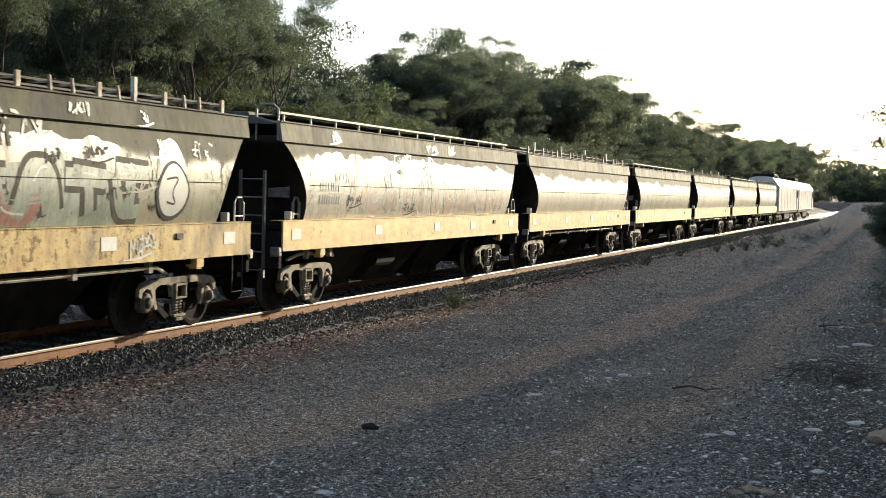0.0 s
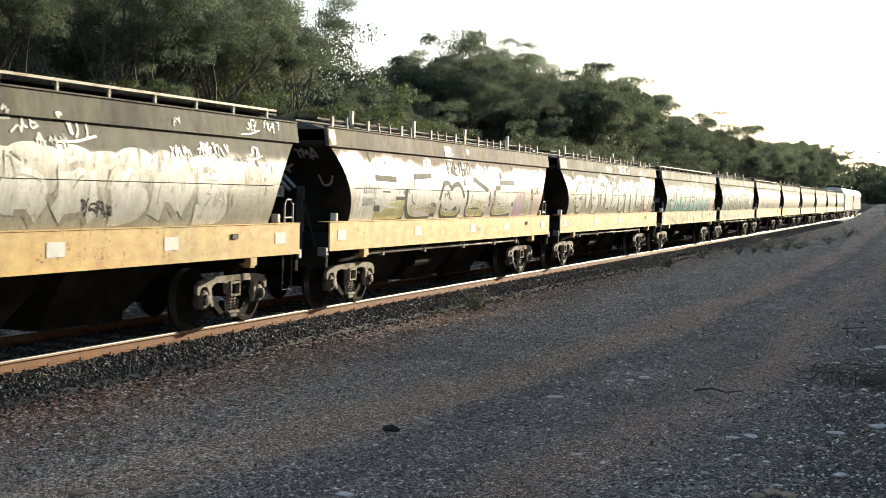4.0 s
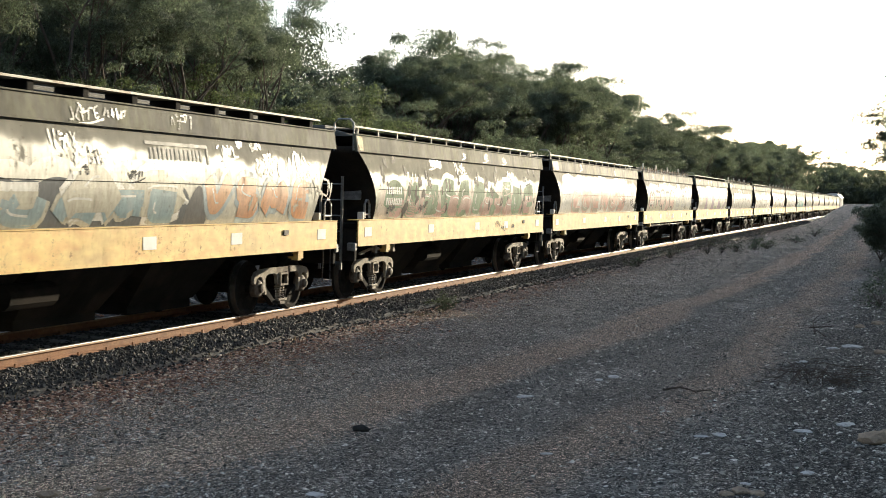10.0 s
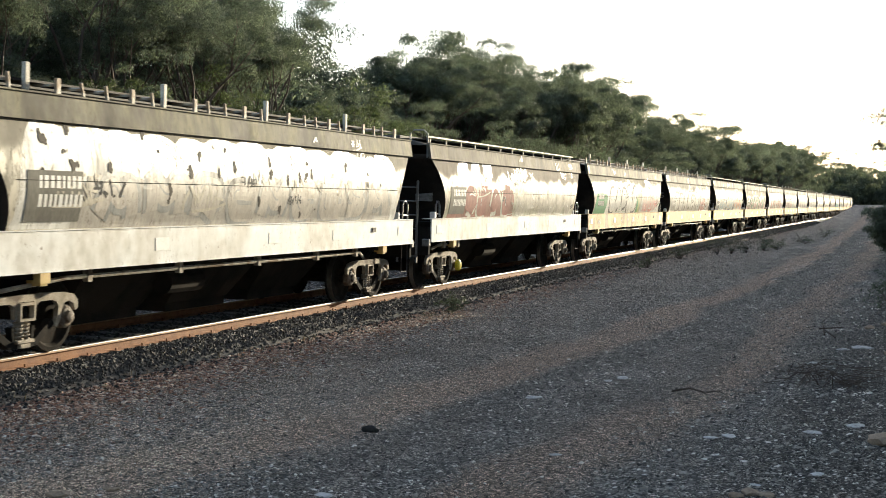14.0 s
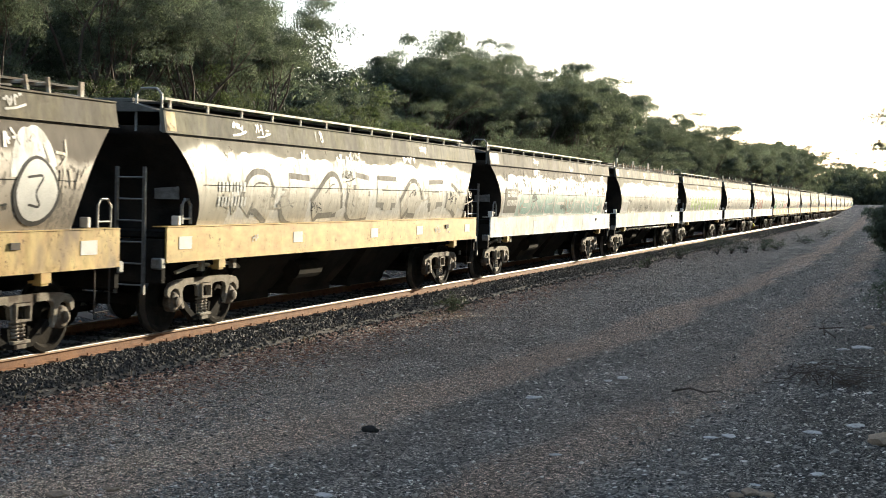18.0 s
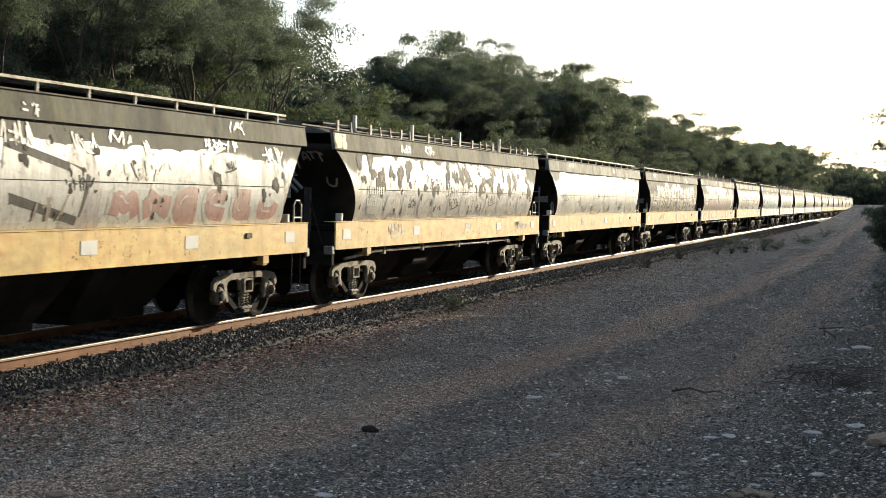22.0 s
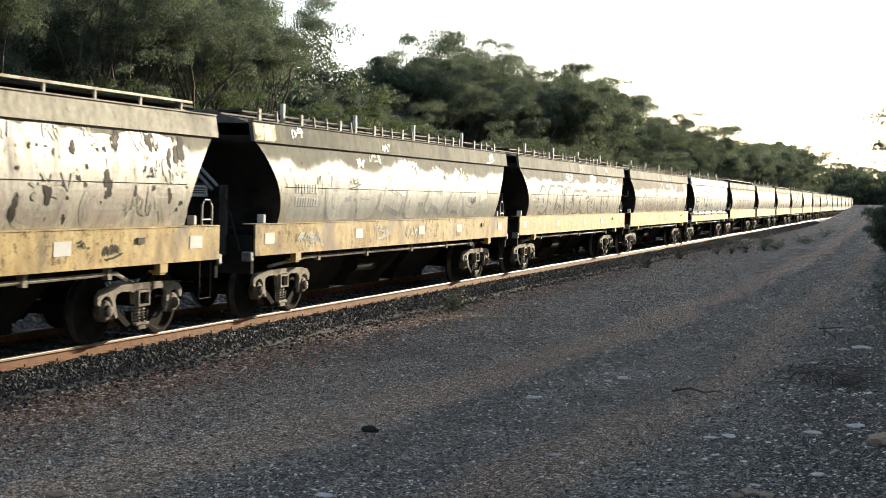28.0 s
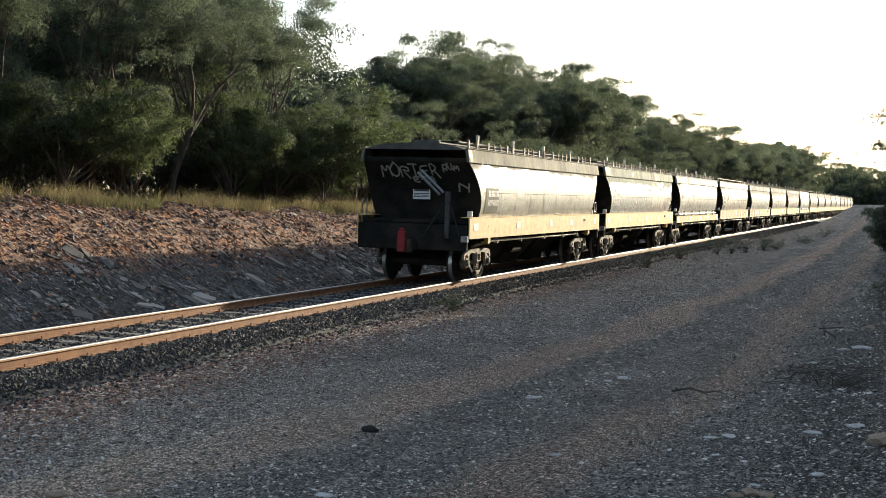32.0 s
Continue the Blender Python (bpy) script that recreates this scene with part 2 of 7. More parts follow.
ROAD_DARK, ROAD_GREY, ROAD_DUST = (0.164, 0.149, 0.135), (0.322, 0.292, 0.262), (0.43, 0.382, 0.332)
ROAD_TRACK, ROAD_LITTER, ROAD_STRAW, ROAD_MOULD = (0.43, 0.315, 0.24), (0.46, 0.31, 0.225), (0.70, 0.565, 0.44), (0.07, 0.063, 0.056)
M_GROUND = road_mat()
M_BANK = bank_mat()
M_BALLAST = mat("ballast_stone", (0.03, 0.03, 0.029), (0.095, 0.09, 0.085), scale=14, rough=0.85, bump=0.8, fine=34, c=(0.09, 0.07, 0.055))
M_RAILRUST = mat("rail_rust", (0.20, 0.095, 0.048), (0.31, 0.16, 0.08), scale=5, rough=0.8, bump=0.2, fine=70)
M_RAILHEAD = mat("rail_head", (0.30, 0.19, 0.11), (0.42, 0.28, 0.17), scale=5, rough=0.55, metal=0.1, bump=0.05, stretch=(1, 0.2, 1))
M_RAILTOP = mat("rail_top", (0.55, 0.53, 0.5), (0.68, 0.66, 0.63), scale=4, rough=0.36, metal=1.0, bump=0.02, stretch=(30, 0.3, 1))
M_SLEEPER = mat("sleeper", (0.13, 0.12, 0.11), (0.22, 0.2, 0.18), scale=3, rough=0.9, bump=0.4)
M_STEEL = mat("dark_steel", (0.02, 0.018, 0.016), (0.045, 0.04, 0.035), scale=4, rough=0.75, bump=0.2, c=(0.07, 0.045, 0.03))
M_BOGIE = mat("bogie_dust", (0.24, 0.21, 0.16), (0.42, 0.37, 0.30), scale=6, rough=0.8, bump=0.3, c=(0.12, 0.09, 0.07))
M_WHEEL = mat("wheel_steel", (0.02, 0.018, 0.016), (0.042, 0.036, 0.03), scale=5, rough=0.95, bump=0.1)
M_WHEEL.node_tree.nodes["Principled BSDF"].inputs["Specular IOR Level"].default_value = 0.05
M_TREAD = mat("wheel_tread", (0.26, 0.25, 0.23), (0.4, 0.38, 0.35), scale=8, rough=0.35, metal=0.9, bump=0.03)
M_GALV = mat("galvanised", (0.2, 0.2, 0.19), (0.36, 0.36, 0.34), scale=9, rough=0.45, metal=0.5, bump=0.05)
M_PATCH = mat("reflector_patch", (0.7, 0.69, 0.66), (0.82, 0.81, 0.78), scale=5, rough=0.5, bump=0.05)
M_BARK = mat("bark", (0.05, 0.04, 0.03), (0.13, 0.10, 0.08), scale=5, rough=0.9, bump=0.5, stretch=(1, 1, 0.3))
M_LEAF = leaf_mat("gum_leaves", (0.0485, 0.056, 0.042), (0.115, 0.127, 0.091))
M_BUSH = leaf_mat("wattle_leaves", (0.046, 0.057, 0.029), (0.10, 0.112, 0.054))
M_GRASS = leaf_mat("dry_grass", (0.07, 0.055, 0.04), (0.19, 0.148, 0.102))
M_GREENGRASS = leaf_mat("olive_grass", (0.046, 0.044, 0.027), (0.1, 0.093, 0.053))


def mesh_of(name, bm, material):
    me = bpy.data.meshes.new(name)
    bm.to_mesh(me)
    bm.free()
    me.materials.append(material)
    return me


def part(name, bm, material, parent=None, label=""):
    """Links a bmesh (or a finished mesh) as one mesh object under a thing or a part."""
    me = bm if isinstance(bm, bpy.types.Mesh) else mesh_of(name, bm, material)
    ob = new(name, me)
    ob.parent = parent
    if label:
        tagged(ob, label)
    return ob


def raw(name, verts, faces, material, smooth=False):
    me = bpy.data.meshes.new(name)
    me.from_pydata([tuple(v) for v in verts], [], faces)
    me.materials.append(material)
    if smooth:
        me.polygons.foreach_set("use_smooth", [True] * len(me.polygons))
    me.update()
    return me


def box(bm, x0, x1, y0, y1, z0, z1, bev=0.0):
    m = Matrix.Translation(((x0 + x1) / 2, (y0 + y1) / 2, (z0 + z1) / 2)) @ Matrix.Diagonal((abs(x1 - x0), abs(y1 - y0), abs(z1 - z0), 1))
    r = bmesh.ops.create_cube(bm, size=1, matrix=m)
    if bev:
        es = list({e for v in r["verts"] for e in v.link_edges})
        bmesh.ops.bevel(bm, geom=es, offset=bev, segments=1, affect="EDGES")
    return bm


def boxes(*rows, bev=0.0):
    bm = bmesh.new()
    for r in rows:
        box(bm, *r, bev=bev)
    return bm


def rod(bm, points, r, sides=6):
    """A round bar along a line of points."""
    rings = []
    pts = [Vector(p) for p in points]
    for i, p in enumerate(pts):
        d = (pts[min(i + 1, len(pts) - 1)] - pts[max(i - 1, 0)]).normalized()
        u = d.cross(Vector((0, 0, 1)) if abs(d.z) < 0.9 else Vector((1, 0, 0))).normalized()
        w = d.cross(u)
        rad = r[i] if isinstance(r, (list, tuple)) else r
        rings.append([bm.verts.new(p + rad * (math.cos(a) * u + math.sin(a) * w)) for a in [2 * math.pi * j / sides for j in range(sides)]])
    for a, b in zip(rings, rings[1:]):
        for j in range(sides):
            bm.faces.new((a[j], a[(j + 1) % sides], b[(j + 1) % sides], b[j]))
    bm.faces.new(rings[0][::-1])
    bm.faces.new(rings[-1])
    return bm


def lathe(bm, prof, axis_at=(0, 0, 0), sides=24):
    """Turns a profile of (along x, radius) round the x axis."""
    c = Vector(axis_at)
    rings = []
    for x, r in prof:
        rings.append([bm.verts.new(c + Vector((x, r * math.cos(2 * math.pi * j / sides), r * math.sin(2 * math.pi * j / sides)))) for j in range(sides)])
    for a, b in zip(rings, rings[1:]):
        for j in range(sides):
            bm.faces.new((a[j], b[j], b[(j + 1) % sides], a[(j + 1) % sides]))
    bm.faces.new(rings[0])
    bm.faces.new(rings[-1][::-1])
    return bm


def prism(prof, y0, y1):
    """A profile of (x, z) points drawn out along y."""
    bm = bmesh.new()
    a = [bm.verts.new((x, y0, z)) for x, z in prof]
    b = [bm.verts.new((x, y1, z)) for x, z in prof]
    for i in range(len(prof)):
        j = (i + 1) % len(prof)
        bm.faces.new((a[i], a[j], b[j], b[i]))
    bm.faces.new(a[::-1])
    bm.faces.new(b)
    bmesh.ops.recalc_face_normals(bm, faces=bm.faces)
    return bm


# ---- the plan: the line runs along +y, rail tops at z = 0, and bends to the left far off ----
BEND_AT, BEND_R, GAUGE = 280.0, 600.0, 0.835
CANT = 1.54                       # degrees by which the track leans towards the road
LIFT = GAUGE * math.sin(radians(CANT))


def line_at(s, x=0.0):
    """Place and heading of the point s metres along the line, x metres to its right."""
    if s <= BEND_AT:
        return x, s, 0.0
    a = (s - BEND_AT) / BEND_R
    return -BEND_R + (BEND_R + x) * math.cos(a), BEND_AT + (BEND_R + x) * math.sin(a), a


def bank_top(s):
    return max(0.7, min(2.5, 2.05 - 0.018 * (s - 20)))


def ground_z(x, s):
    """Height of the ground: road, formation, ditch and cut bank."""
    if x > 2.6:
        u = min(max((s - 80) / 165, 0), 1)
        z = 2.2 * u * u * (3 - 2 * u) * min((x - 2.6) / 1.4, 1) - 0.34 + 0.05 * math.sin(x * 0.5 + 1.0) + 0.02 * noise.noise((x * 0.8, s * 0.25, 0)) + (0.02 * (x - 11) if x > 11 else 0)
    elif x > -2.3:
        z = -0.36
    else:
        h = bank_top(s) + 0.34
        u = min(max((-2.3 - x) / 4.3, 0), 1)
        z = -0.34 + h * (u * u * (3 - 2 * u) * 0.5 + u * 0.5) + 0.12 * min(u * 4, 1) * noise.noise((x * 0.7, s * 0.5, 3)) + max(0, -6.6 - x) * 0.03
    return z


def strip(name, xs, ss, zf, material, smooth=True):
    verts, faces = [], []
    for s in ss:
        for x in xs:
            px, py, _ = line_at(s, x)
            verts.append((px, py, zf(x, s)))
    w = len(xs)
    for i in range(len(ss) - 1):
        for j in range(w - 1):
            a = i * w + j
            faces.append((a, a + 1, a + w + 1, a + w))
    return new(name, raw(name, verts, faces, material, smooth))


def steps(*rows):
    out = []
    for a, b, d in rows:
        out += list(np.arange(a, b, d))
    return out + [rows[-1][1]]

# ---- the ground, the bank and the line ----
SS = steps((-700, -60, 40), (-60, 0, 10), (0, 70, 1.0), (70, 160, 3), (160, 400, 8), (400, 900, 20), (900, 3000, 300))
XS_R = steps((2.6, 16, 0.5), (16, 60, 4), (60, 500, 80))
ground = strip("ground", [-2.3, -1, 0, 1, 2.2] + XS_R, SS, ground_z, M_GROUND)
tagged(ground, "grey gravel road with brown dirt wheel tracks", "ground", kind="structure")
XS_L = sorted([-x for x in steps((2.3, 9, 0.35), (9, 20, 1.5), (20, 60, 8), (60, 500, 80))])
bank = strip("ground_bank", XS_L, SS, ground_z, M_BANK)
tagged(bank, "cut bank of red-brown earth and loose stones", "bank", kind="structure")


def bed_z(x, s):
    a = abs(x)
    return (-0.16 if a < 1.3 else -0.16 - (a - 1.3) * 0.4) + LIFT - max(-1.4, min(x, 1.4)) * math.tan(radians(CANT))


bed = strip("ballast_bed", [-2.2, -1.3, -1.1, -0.5, 0.5, 1.1, 1.3, 2.2], SS[:-8], bed_z, M_BALLAST)
tagged(bed, "dark crushed-stone ballast bed under the track", "ballast", kind="structure")

RAIL_PROF = [(-0.032, 0.0), (0.032, 0.0), (0.037, -0.007), (0.037, -0.03), (0.012, -0.042), (0.012, -0.115), (0.065, -0.135), (0.065, -0.147), (-0.065, -0.147),
             (-0.065, -0.135), (-0.012, -0.115), (-0.012, -0.042), (-0.037, -0.03), (-0.037, -0.007)]


track = new("track")
tagged(track, "railway track with rusty rails on grey sleepers", "track", kind="structure")


def rail(side):
    ss = steps((-650, 0, 50), (0, 280, 20), (280, 900, 10))
    verts, faces = [], []
    n = len(RAIL_PROF)
    for s in ss:
        for dx, z in RAIL_PROF:
            px, py, _ = line_at(s, side * GAUGE + dx)
            verts.append((px, py, z + (2 * LIFT if side < 0 else 0)))
    for i in range(len(ss) - 1):
        for j in range(n):
            a, b = i * n + j, i * n + (j + 1) % n
            faces.append((a, b, b + n, a + n))
    ob = part("rail", raw("rail", verts, faces, M_RAILRUST), None, track)
    ob.data.materials.append(M_RAILTOP)
    ob.data.materials.append(M_RAILHEAD)
    for i, p in enumerate(ob.data.polygons):
        if i % n in (0, 1, 2, 12, 13):
            p.material_index = 2 if i % n in (2, 12) else 1


for side in (1, -1):
    rail(side)

# ---- trees ----
def grow(rng, height, lean, n_limbs, spread, low=0.3, twigs=(0, 1, 1, 2, 2, 2)):
    """Limb lines with radii, and the ends where leaf clumps sit."""
    lines, ends = [], []
    p, d = Vector((0, 0, 0)), Vector((lean[0], lean[1], 1)).normalized()
    trunk, rad = [p.copy()], [height * 0.018]
    fork = height * rng.uniform(low * 0.8, low * 1.3)
    k = 5
    for i in range(k):
        d = (d + Vector((rng.uniform(-0.12, 0.12), rng.uniform(-0.12, 0.12), 0.05))).normalized()
        p = p + d * fork / k
        trunk.append(p.copy())
        rad.append(height * 0.018 * (1 - 0.35 * (i + 1) / k))
    lines.append((trunk, rad))
    for j in range(n_limbs):
        a = 2 * math.pi * (j + rng.uniform(-0.3, 0.3)) / n_limbs
        tilt = rng.uniform(0.2, 0.95) * spread
        q, e = trunk[rng.choice((-1, -1, -2))].copy(), Vector((math.cos(a) * tilt, math.sin(a) * tilt, 1)).normalized()
        limb, lr = [q.copy()], [rad[-1] * 0.7]
        length = (height - fork) * rng.uniform(0.65, 1.02)
        for i in range(6):
            e = (e + Vector((rng.uniform(-0.3, 0.3), rng.uniform(-0.3, 0.3), rng.uniform(-0.05, 0.15)))).normalized()
            q = q + e * length / 6
            limb.append(q.copy())
            lr.append(rad[-1] * 0.7 * (1 - 0.85 * (i + 1) / 6))
            if i >= 1:
                for _ in range(twigs[min(i, len(twigs) - 1)]):
                    g = (e + Vector((rng.uniform(-1.4, 1.4), rng.uniform(-1.4, 1.4), rng.uniform(-0.1, 0.5)))).normalized()
                    tl = length * rng.uniform(0.14, 0.34)
                    mid = q + g * tl * 0.5 + Vector((0, 0, -0.05 * tl))
                    tip = q + g * tl
                    lines.append(([q.copy(), mid, tip], [lr[-1] * 0.5 + 0.008, lr[-1] * 0.35 + 0.006, 0.006]))
                    ends.append(tip)
        ends.append(q.copy())
        lines.append((limb, lr))
    return lines, ends


def leaves(rng, ends, per, radius, size, droop=0.7):
    nr = np.random.RandomState(rng.randrange(10 ** 6))
    c = np.array([tuple(e) for e in ends])
    m = len(c) * per
    cen = np.repeat(c, per, 0)
    rr = np.repeat(nr.uniform(0.6, 1.2, len(c)) * radius, per)
    v = nr.normal(size=(m, 3))
    v /= np.linalg.norm(v, axis=1)[:, None]
    # a cushion: open below, thick towards its domed upper side, with a lumpy rim
    v[:, 2] = np.where(v[:, 2] < -0.45, -v[:, 2] * 0.6, v[:, 2])
    lump = 1 + 0.14 * np.sin(v[:, 0] * 5 + cen[:, 1]) * np.sin(v[:, 1] * 5 + cen[:, 0])
    v *= (nr.uniform(0.1, 1, m) ** 0.3 * lump)[:, None]
    pos = cen + v * rr[:, None] * np.array([1, 1, 0.8])
    # leaves face more or less outwards and hang
    face = v / (np.linalg.norm(v, axis=1)[:, None] + 1e-6) + 0.42 * nr.normal(size=(m, 3))
    face /= np.linalg.norm(face, axis=1)[:, None]
    ax = 0.8 * nr.normal(size=(m, 3))
    ax[:, 2] -= droop
    ax -= face * (ax * face).sum(1)[:, None]
    ax /= np.linalg.norm(ax, axis=1)[:, None] + 1e-6
    sd = np.cross(face, ax)
    ln = (size * nr.uniform(0.6, 1.3, m))[:, None]
    w = ln * 0.19
    q = np.stack([pos, pos + ax * ln * 0.45 + sd * w, pos + ax * ln, pos + ax * ln * 0.45 - sd * w], 1).reshape(-1, 3)
    return q, [(4 * i, 4 * i + 1, 4 * i + 2, 4 * i + 3) for i in range(m)]


def tree(name, seed, height, lean=(0, 0), limbs=5, spread=1.0, low=0.3, per=100, radius=0.8, size=0.28, leaf=None, label="", category="tree", group="", twigs=(0, 1, 1, 2, 2, 2)):
    rng = random.Random(seed)
    lines, ends = grow(rng, height, lean, limbs, spread, low, twigs)
    root = new(name)
    tagged(root, label, category, group=group)
    bm = bmesh.new()
    for pts, rad in lines:
        rod(bm, pts, rad, 6 if len(pts) > 4 else 3)
    part("trunk", bm, M_BARK, root)
    v, f = leaves(rng, ends, per, radius, size)
    part("crown", raw("crown", v, f, leaf or M_LEAF), None, root)
    return root


GUMS = [tree("gum_tree", 11 + i, 10.0, ((i % 3 - 1) * 0.2, 0.12 * (i % 2)), 6 + i % 2, 0.75 + 0.12 * (i % 4), 0.3, per=1000, radius=0.86, size=0.1, twigs=(0, 0, 0, 1, 1, 2),
             label="grey-green gum tree with a dark trunk above the bank", group="gum trees along the line") for i in range(6)]
FAR_GUMS = [tree("gum_tree", 211 + i, 10.0, ((i % 3 - 1) * 0.14, 0.1 * (i % 2)), 6, 0.75 + 0.12 * (i % 4), 0.3, per=760, radius=1.05, size=0.155, twigs=(0, 0, 0, 1, 1, 1),
                 label="grey-green gum tree in the wood along the line", group="gum trees along the line") for i in range(5)]
SCRUB = [tree("scrub_tree", 41 + i, 5.0, (0.1, 0), 7, 1.2, 0.12, per=300, radius=0.56, size=0.1, label="dark scrub tree among the gum trees", category="tree",
              group="scrub among the gum trees") for i in range(4)]
BUSHES = [tree("bush", 71 + i, 3.0, (0.1, 0), 8, 1.3, 0.1, per=320, radius=0.4, size=0.075, leaf=M_BUSH, label="bright green wattle bush under the gum trees", category="bush",
               group="bushes under the trees") for i in range(4)]
SHADE = [tree("gum_tree", 91 + i, 10.0, (0.08, 0), 7, 1.0, 0.16, per=120, radius=1.3, size=0.45, label="dense gum tree beside the gravel road, out of view, for its shade",
              group="gum trees beside the road") for i in range(4)]
VERGE = [tree("bush", 131 + i, 3.0, (0.1, 0), 8, 1.5, 0.08, per=260, radius=0.46, size=0.11, leaf=M_LEAF, label="low dark bush under the trees", category="bush",
              group="low dark bushes") for i in range(3)]


def plant(kinds, x, s, height, base, rng):
    src = rng.choice(kinds)
    px, py, _ = line_at(s, x)
    k = height / base
    ob = copy_thing(src, pose(px, py, ground_z(x, s) - 0.1, 0, 0, rng.uniform(0, 360)))
    ob.scale = (k * rng.uniform(0.9, 1.15), k * rng.uniform(0.9, 1.15), k)
    return ob


# the crest of the wood, as a slope of tree-tops: bearing from the eye (degrees left of the line) and its rise
CREST = [(-1, 0.030), (1.2, 0.031), (2.5, 0.042), (3.4, 0.039), (5.7, 0.042), (6.8, 0.051), (8.8, 0.062), (9.7, 0.077), (12.6, 0.089), (15.2, 0.099), (16.4, 0.110), (18.3, 0.117), (19.3, 0.114),
         (20.7, 0.119), (21.7, 0.115), (21.9, 0.075), (22.5, 0.075), (22.7, 0.16), (25.5, 0.175), (40, 0.21)]


def crest(x, y):
    b = math.degrees(math.atan2(EYE[0] - x, y))
    return EYE[2] + math.hypot(x - EYE[0], y) * float(np.interp(b, [c[0] for c in CREST], [c[1] for c in CREST]))


def fitting(x, y, foot, wide=0.16):
    """The height of a tree whose whole crown stays under the crest."""
    b, far = math.degrees(math.atan2(EYE[0] - x, y)), math.hypot(x - EYE[0], y)
    h = crest(x, y) - foot
    for _ in range(3):
        w = math.degrees(math.atan(max(wide * h, 0.5) / far))
        h = EYE[2] + far * min(float(np.interp(a, [c[0] for c in CREST], [c[1] for c in CREST])) for a in np.linspace(b - w, b + w, 9)) - foot
    return h


def wood(kinds, count, s0, s1, xs, lo, hi, base, rng, most=16.0, power=1.25):
    for i in range(count):
        s = s0 + (s1 - s0) * (i / count) ** power + rng.uniform(-1.5, 1.5)
        x = -rng.choice(xs) + rng.uniform(-1.3, 1.3)
        px, py, _ = line_at(s, x)
        h = fitting(px, py, ground_z(x, s), 0.28 if py < 70 else 0.12) * rng.uniform(lo, hi)
        plant(FAR_GUMS if kinds is GUMS and s > 85 else kinds, x, s, min(max(h, 2.0), most), base, rng)


rng = random.Random(5)
wood(GUMS, 110, 10, 380, (9.5, 11, 13, 15, 18, 22), 0.78, 1.06, 10.0, rng)
wood(GUMS, 32, 14, 62, (10, 12, 15, 19), 0.85, 1.05, 10.0, rng, 18.0, 1.0)
# a closed stand of tall trees past the gap in the crowns
for i in range(26):
    b = 20.3 - 8.3 * (i / 26) + rng.uniform(-0.2, 0.2)
    y = rng.uniform(58, 74) + 4.2 * (21.6 - b)
    x = EYE[0] - y * math.tan(math.radians(b))
    plant(GUMS if y < 85 else FAR_GUMS, x, y, fitting(x, y, ground_z(x, y), 0.2) * rng.uniform(0.88, 1.04), 10.0, rng)
wood(SCRUB, 150, 10, 380, (9.5, 11, 13, 16, 20, 26, 34), 0.35, 0.62, 5.0, rng, 8.0)
wood(SCRUB, 96, -6, 150, (22, 26, 31, 38, 48), 0.5, 0.8, 5.0, rng, 11.0)
for i in range(46):
    plant(VERGE, -9.5 - rng.uniform(0, 6), 8 + 90 * (i / 46) + rng.uniform(-1, 1), rng.uniform(1.5, 2.8), 3.0, rng)
for i in range(56):
    s = 16 + 150 * (i / 44) ** 1.2 + rng.uniform(-1, 1)
    plant(BUSHES, -8.4 - rng.uniform(0, 3.4), s, rng.uniform(1.2, 3.0), 3.0, rng)
for x, y, h in ((-7.5, 45.0, 3.7), (-7.4, 42.0, 3.3), (-8.7, 38.0, 3.5), (-7.9, 47.5, 3.4), (-8.0, 31.0, 3.0)):
    plant(BUSHES, x, y, h, 3.0, rng)
# the dark thicket behind the first stems
k = random.Random(31)
ends = []
for i in range(2600):
    s = 4 + 140 * (i / 2600) ** 1.3 + k.uniform(-2, 2)
    x = -11.5 - k.uniform(0, 14)
    px, py, _ = line_at(s, x)
    ends.append(Vector((px, py, ground_z(x, s) + 0.05 + 3.6 * k.uniform(0, 1) ** 1.5 * (1 + 0.01 * s))))
v, f = leaves(k, ends, 80, 0.75, 0.18)
tagged(new("thicket", raw("thicket", v, f, M_LEAF)), "dark thicket of scrub behind the gum stems", "thicket", kind="stuff")
# where the line bends away, a far wood closes the view
stems, crowns = bmesh.new(), [[], [], 0]


def far_tree(x, y):
    h = (crest(x, y) + 0.4) * rng.choice((0.3, 0.45, 0.6, 0.72, 0.8)) * rng.uniform(0.92, 1.03)
    lines, ends = grow(rng, h, (rng.uniform(-0.1, 0.1), 0), 5, rng.uniform(0.9, 1.4), 0.08, (1, 1, 1, 1, 1, 2))
    foot = Vector((x, y, -0.45))
    rod(stems, [foot + p for p in lines[0][0]], lines[0][1], 4)
    v, f = leaves(rng, [e + foot for e in ends], 75, h * 0.12, 0.58)
    crowns[0].append(v)
    crowns[1].extend(tuple(i + crowns[2] for i in q) for q in f)
    crowns[2] += len(v)


for i in range(110):
    x, y = rng.uniform(-40, 16), rng.uniform(350, 430)
    if not -8 < x - 1 + (y - 280) ** 2 / 1200 < 7:
        far_tree(x, y)
for i in range(70):
    px, py, _ = line_at(rng.uniform(335, 640), rng.uniform(8, 26))
    far_tree(px, py)
far_wood = new("far_wood")
tagged(far_wood, "far wood of grey-green gum trees where the line bends", "wood", kind="stuff")
part("trunks", stems, M_BARK, far_wood)
part("crowns", raw("crowns", np.concatenate(crowns[0]), crowns[1], M_LEAF), None, far_wood)
# the far side of the road: tall trees whose tops end along one slope, and keep road and ballast in shade
SLOPE = math.tan(radians(11.1)) / math.sin(radians(14.3))


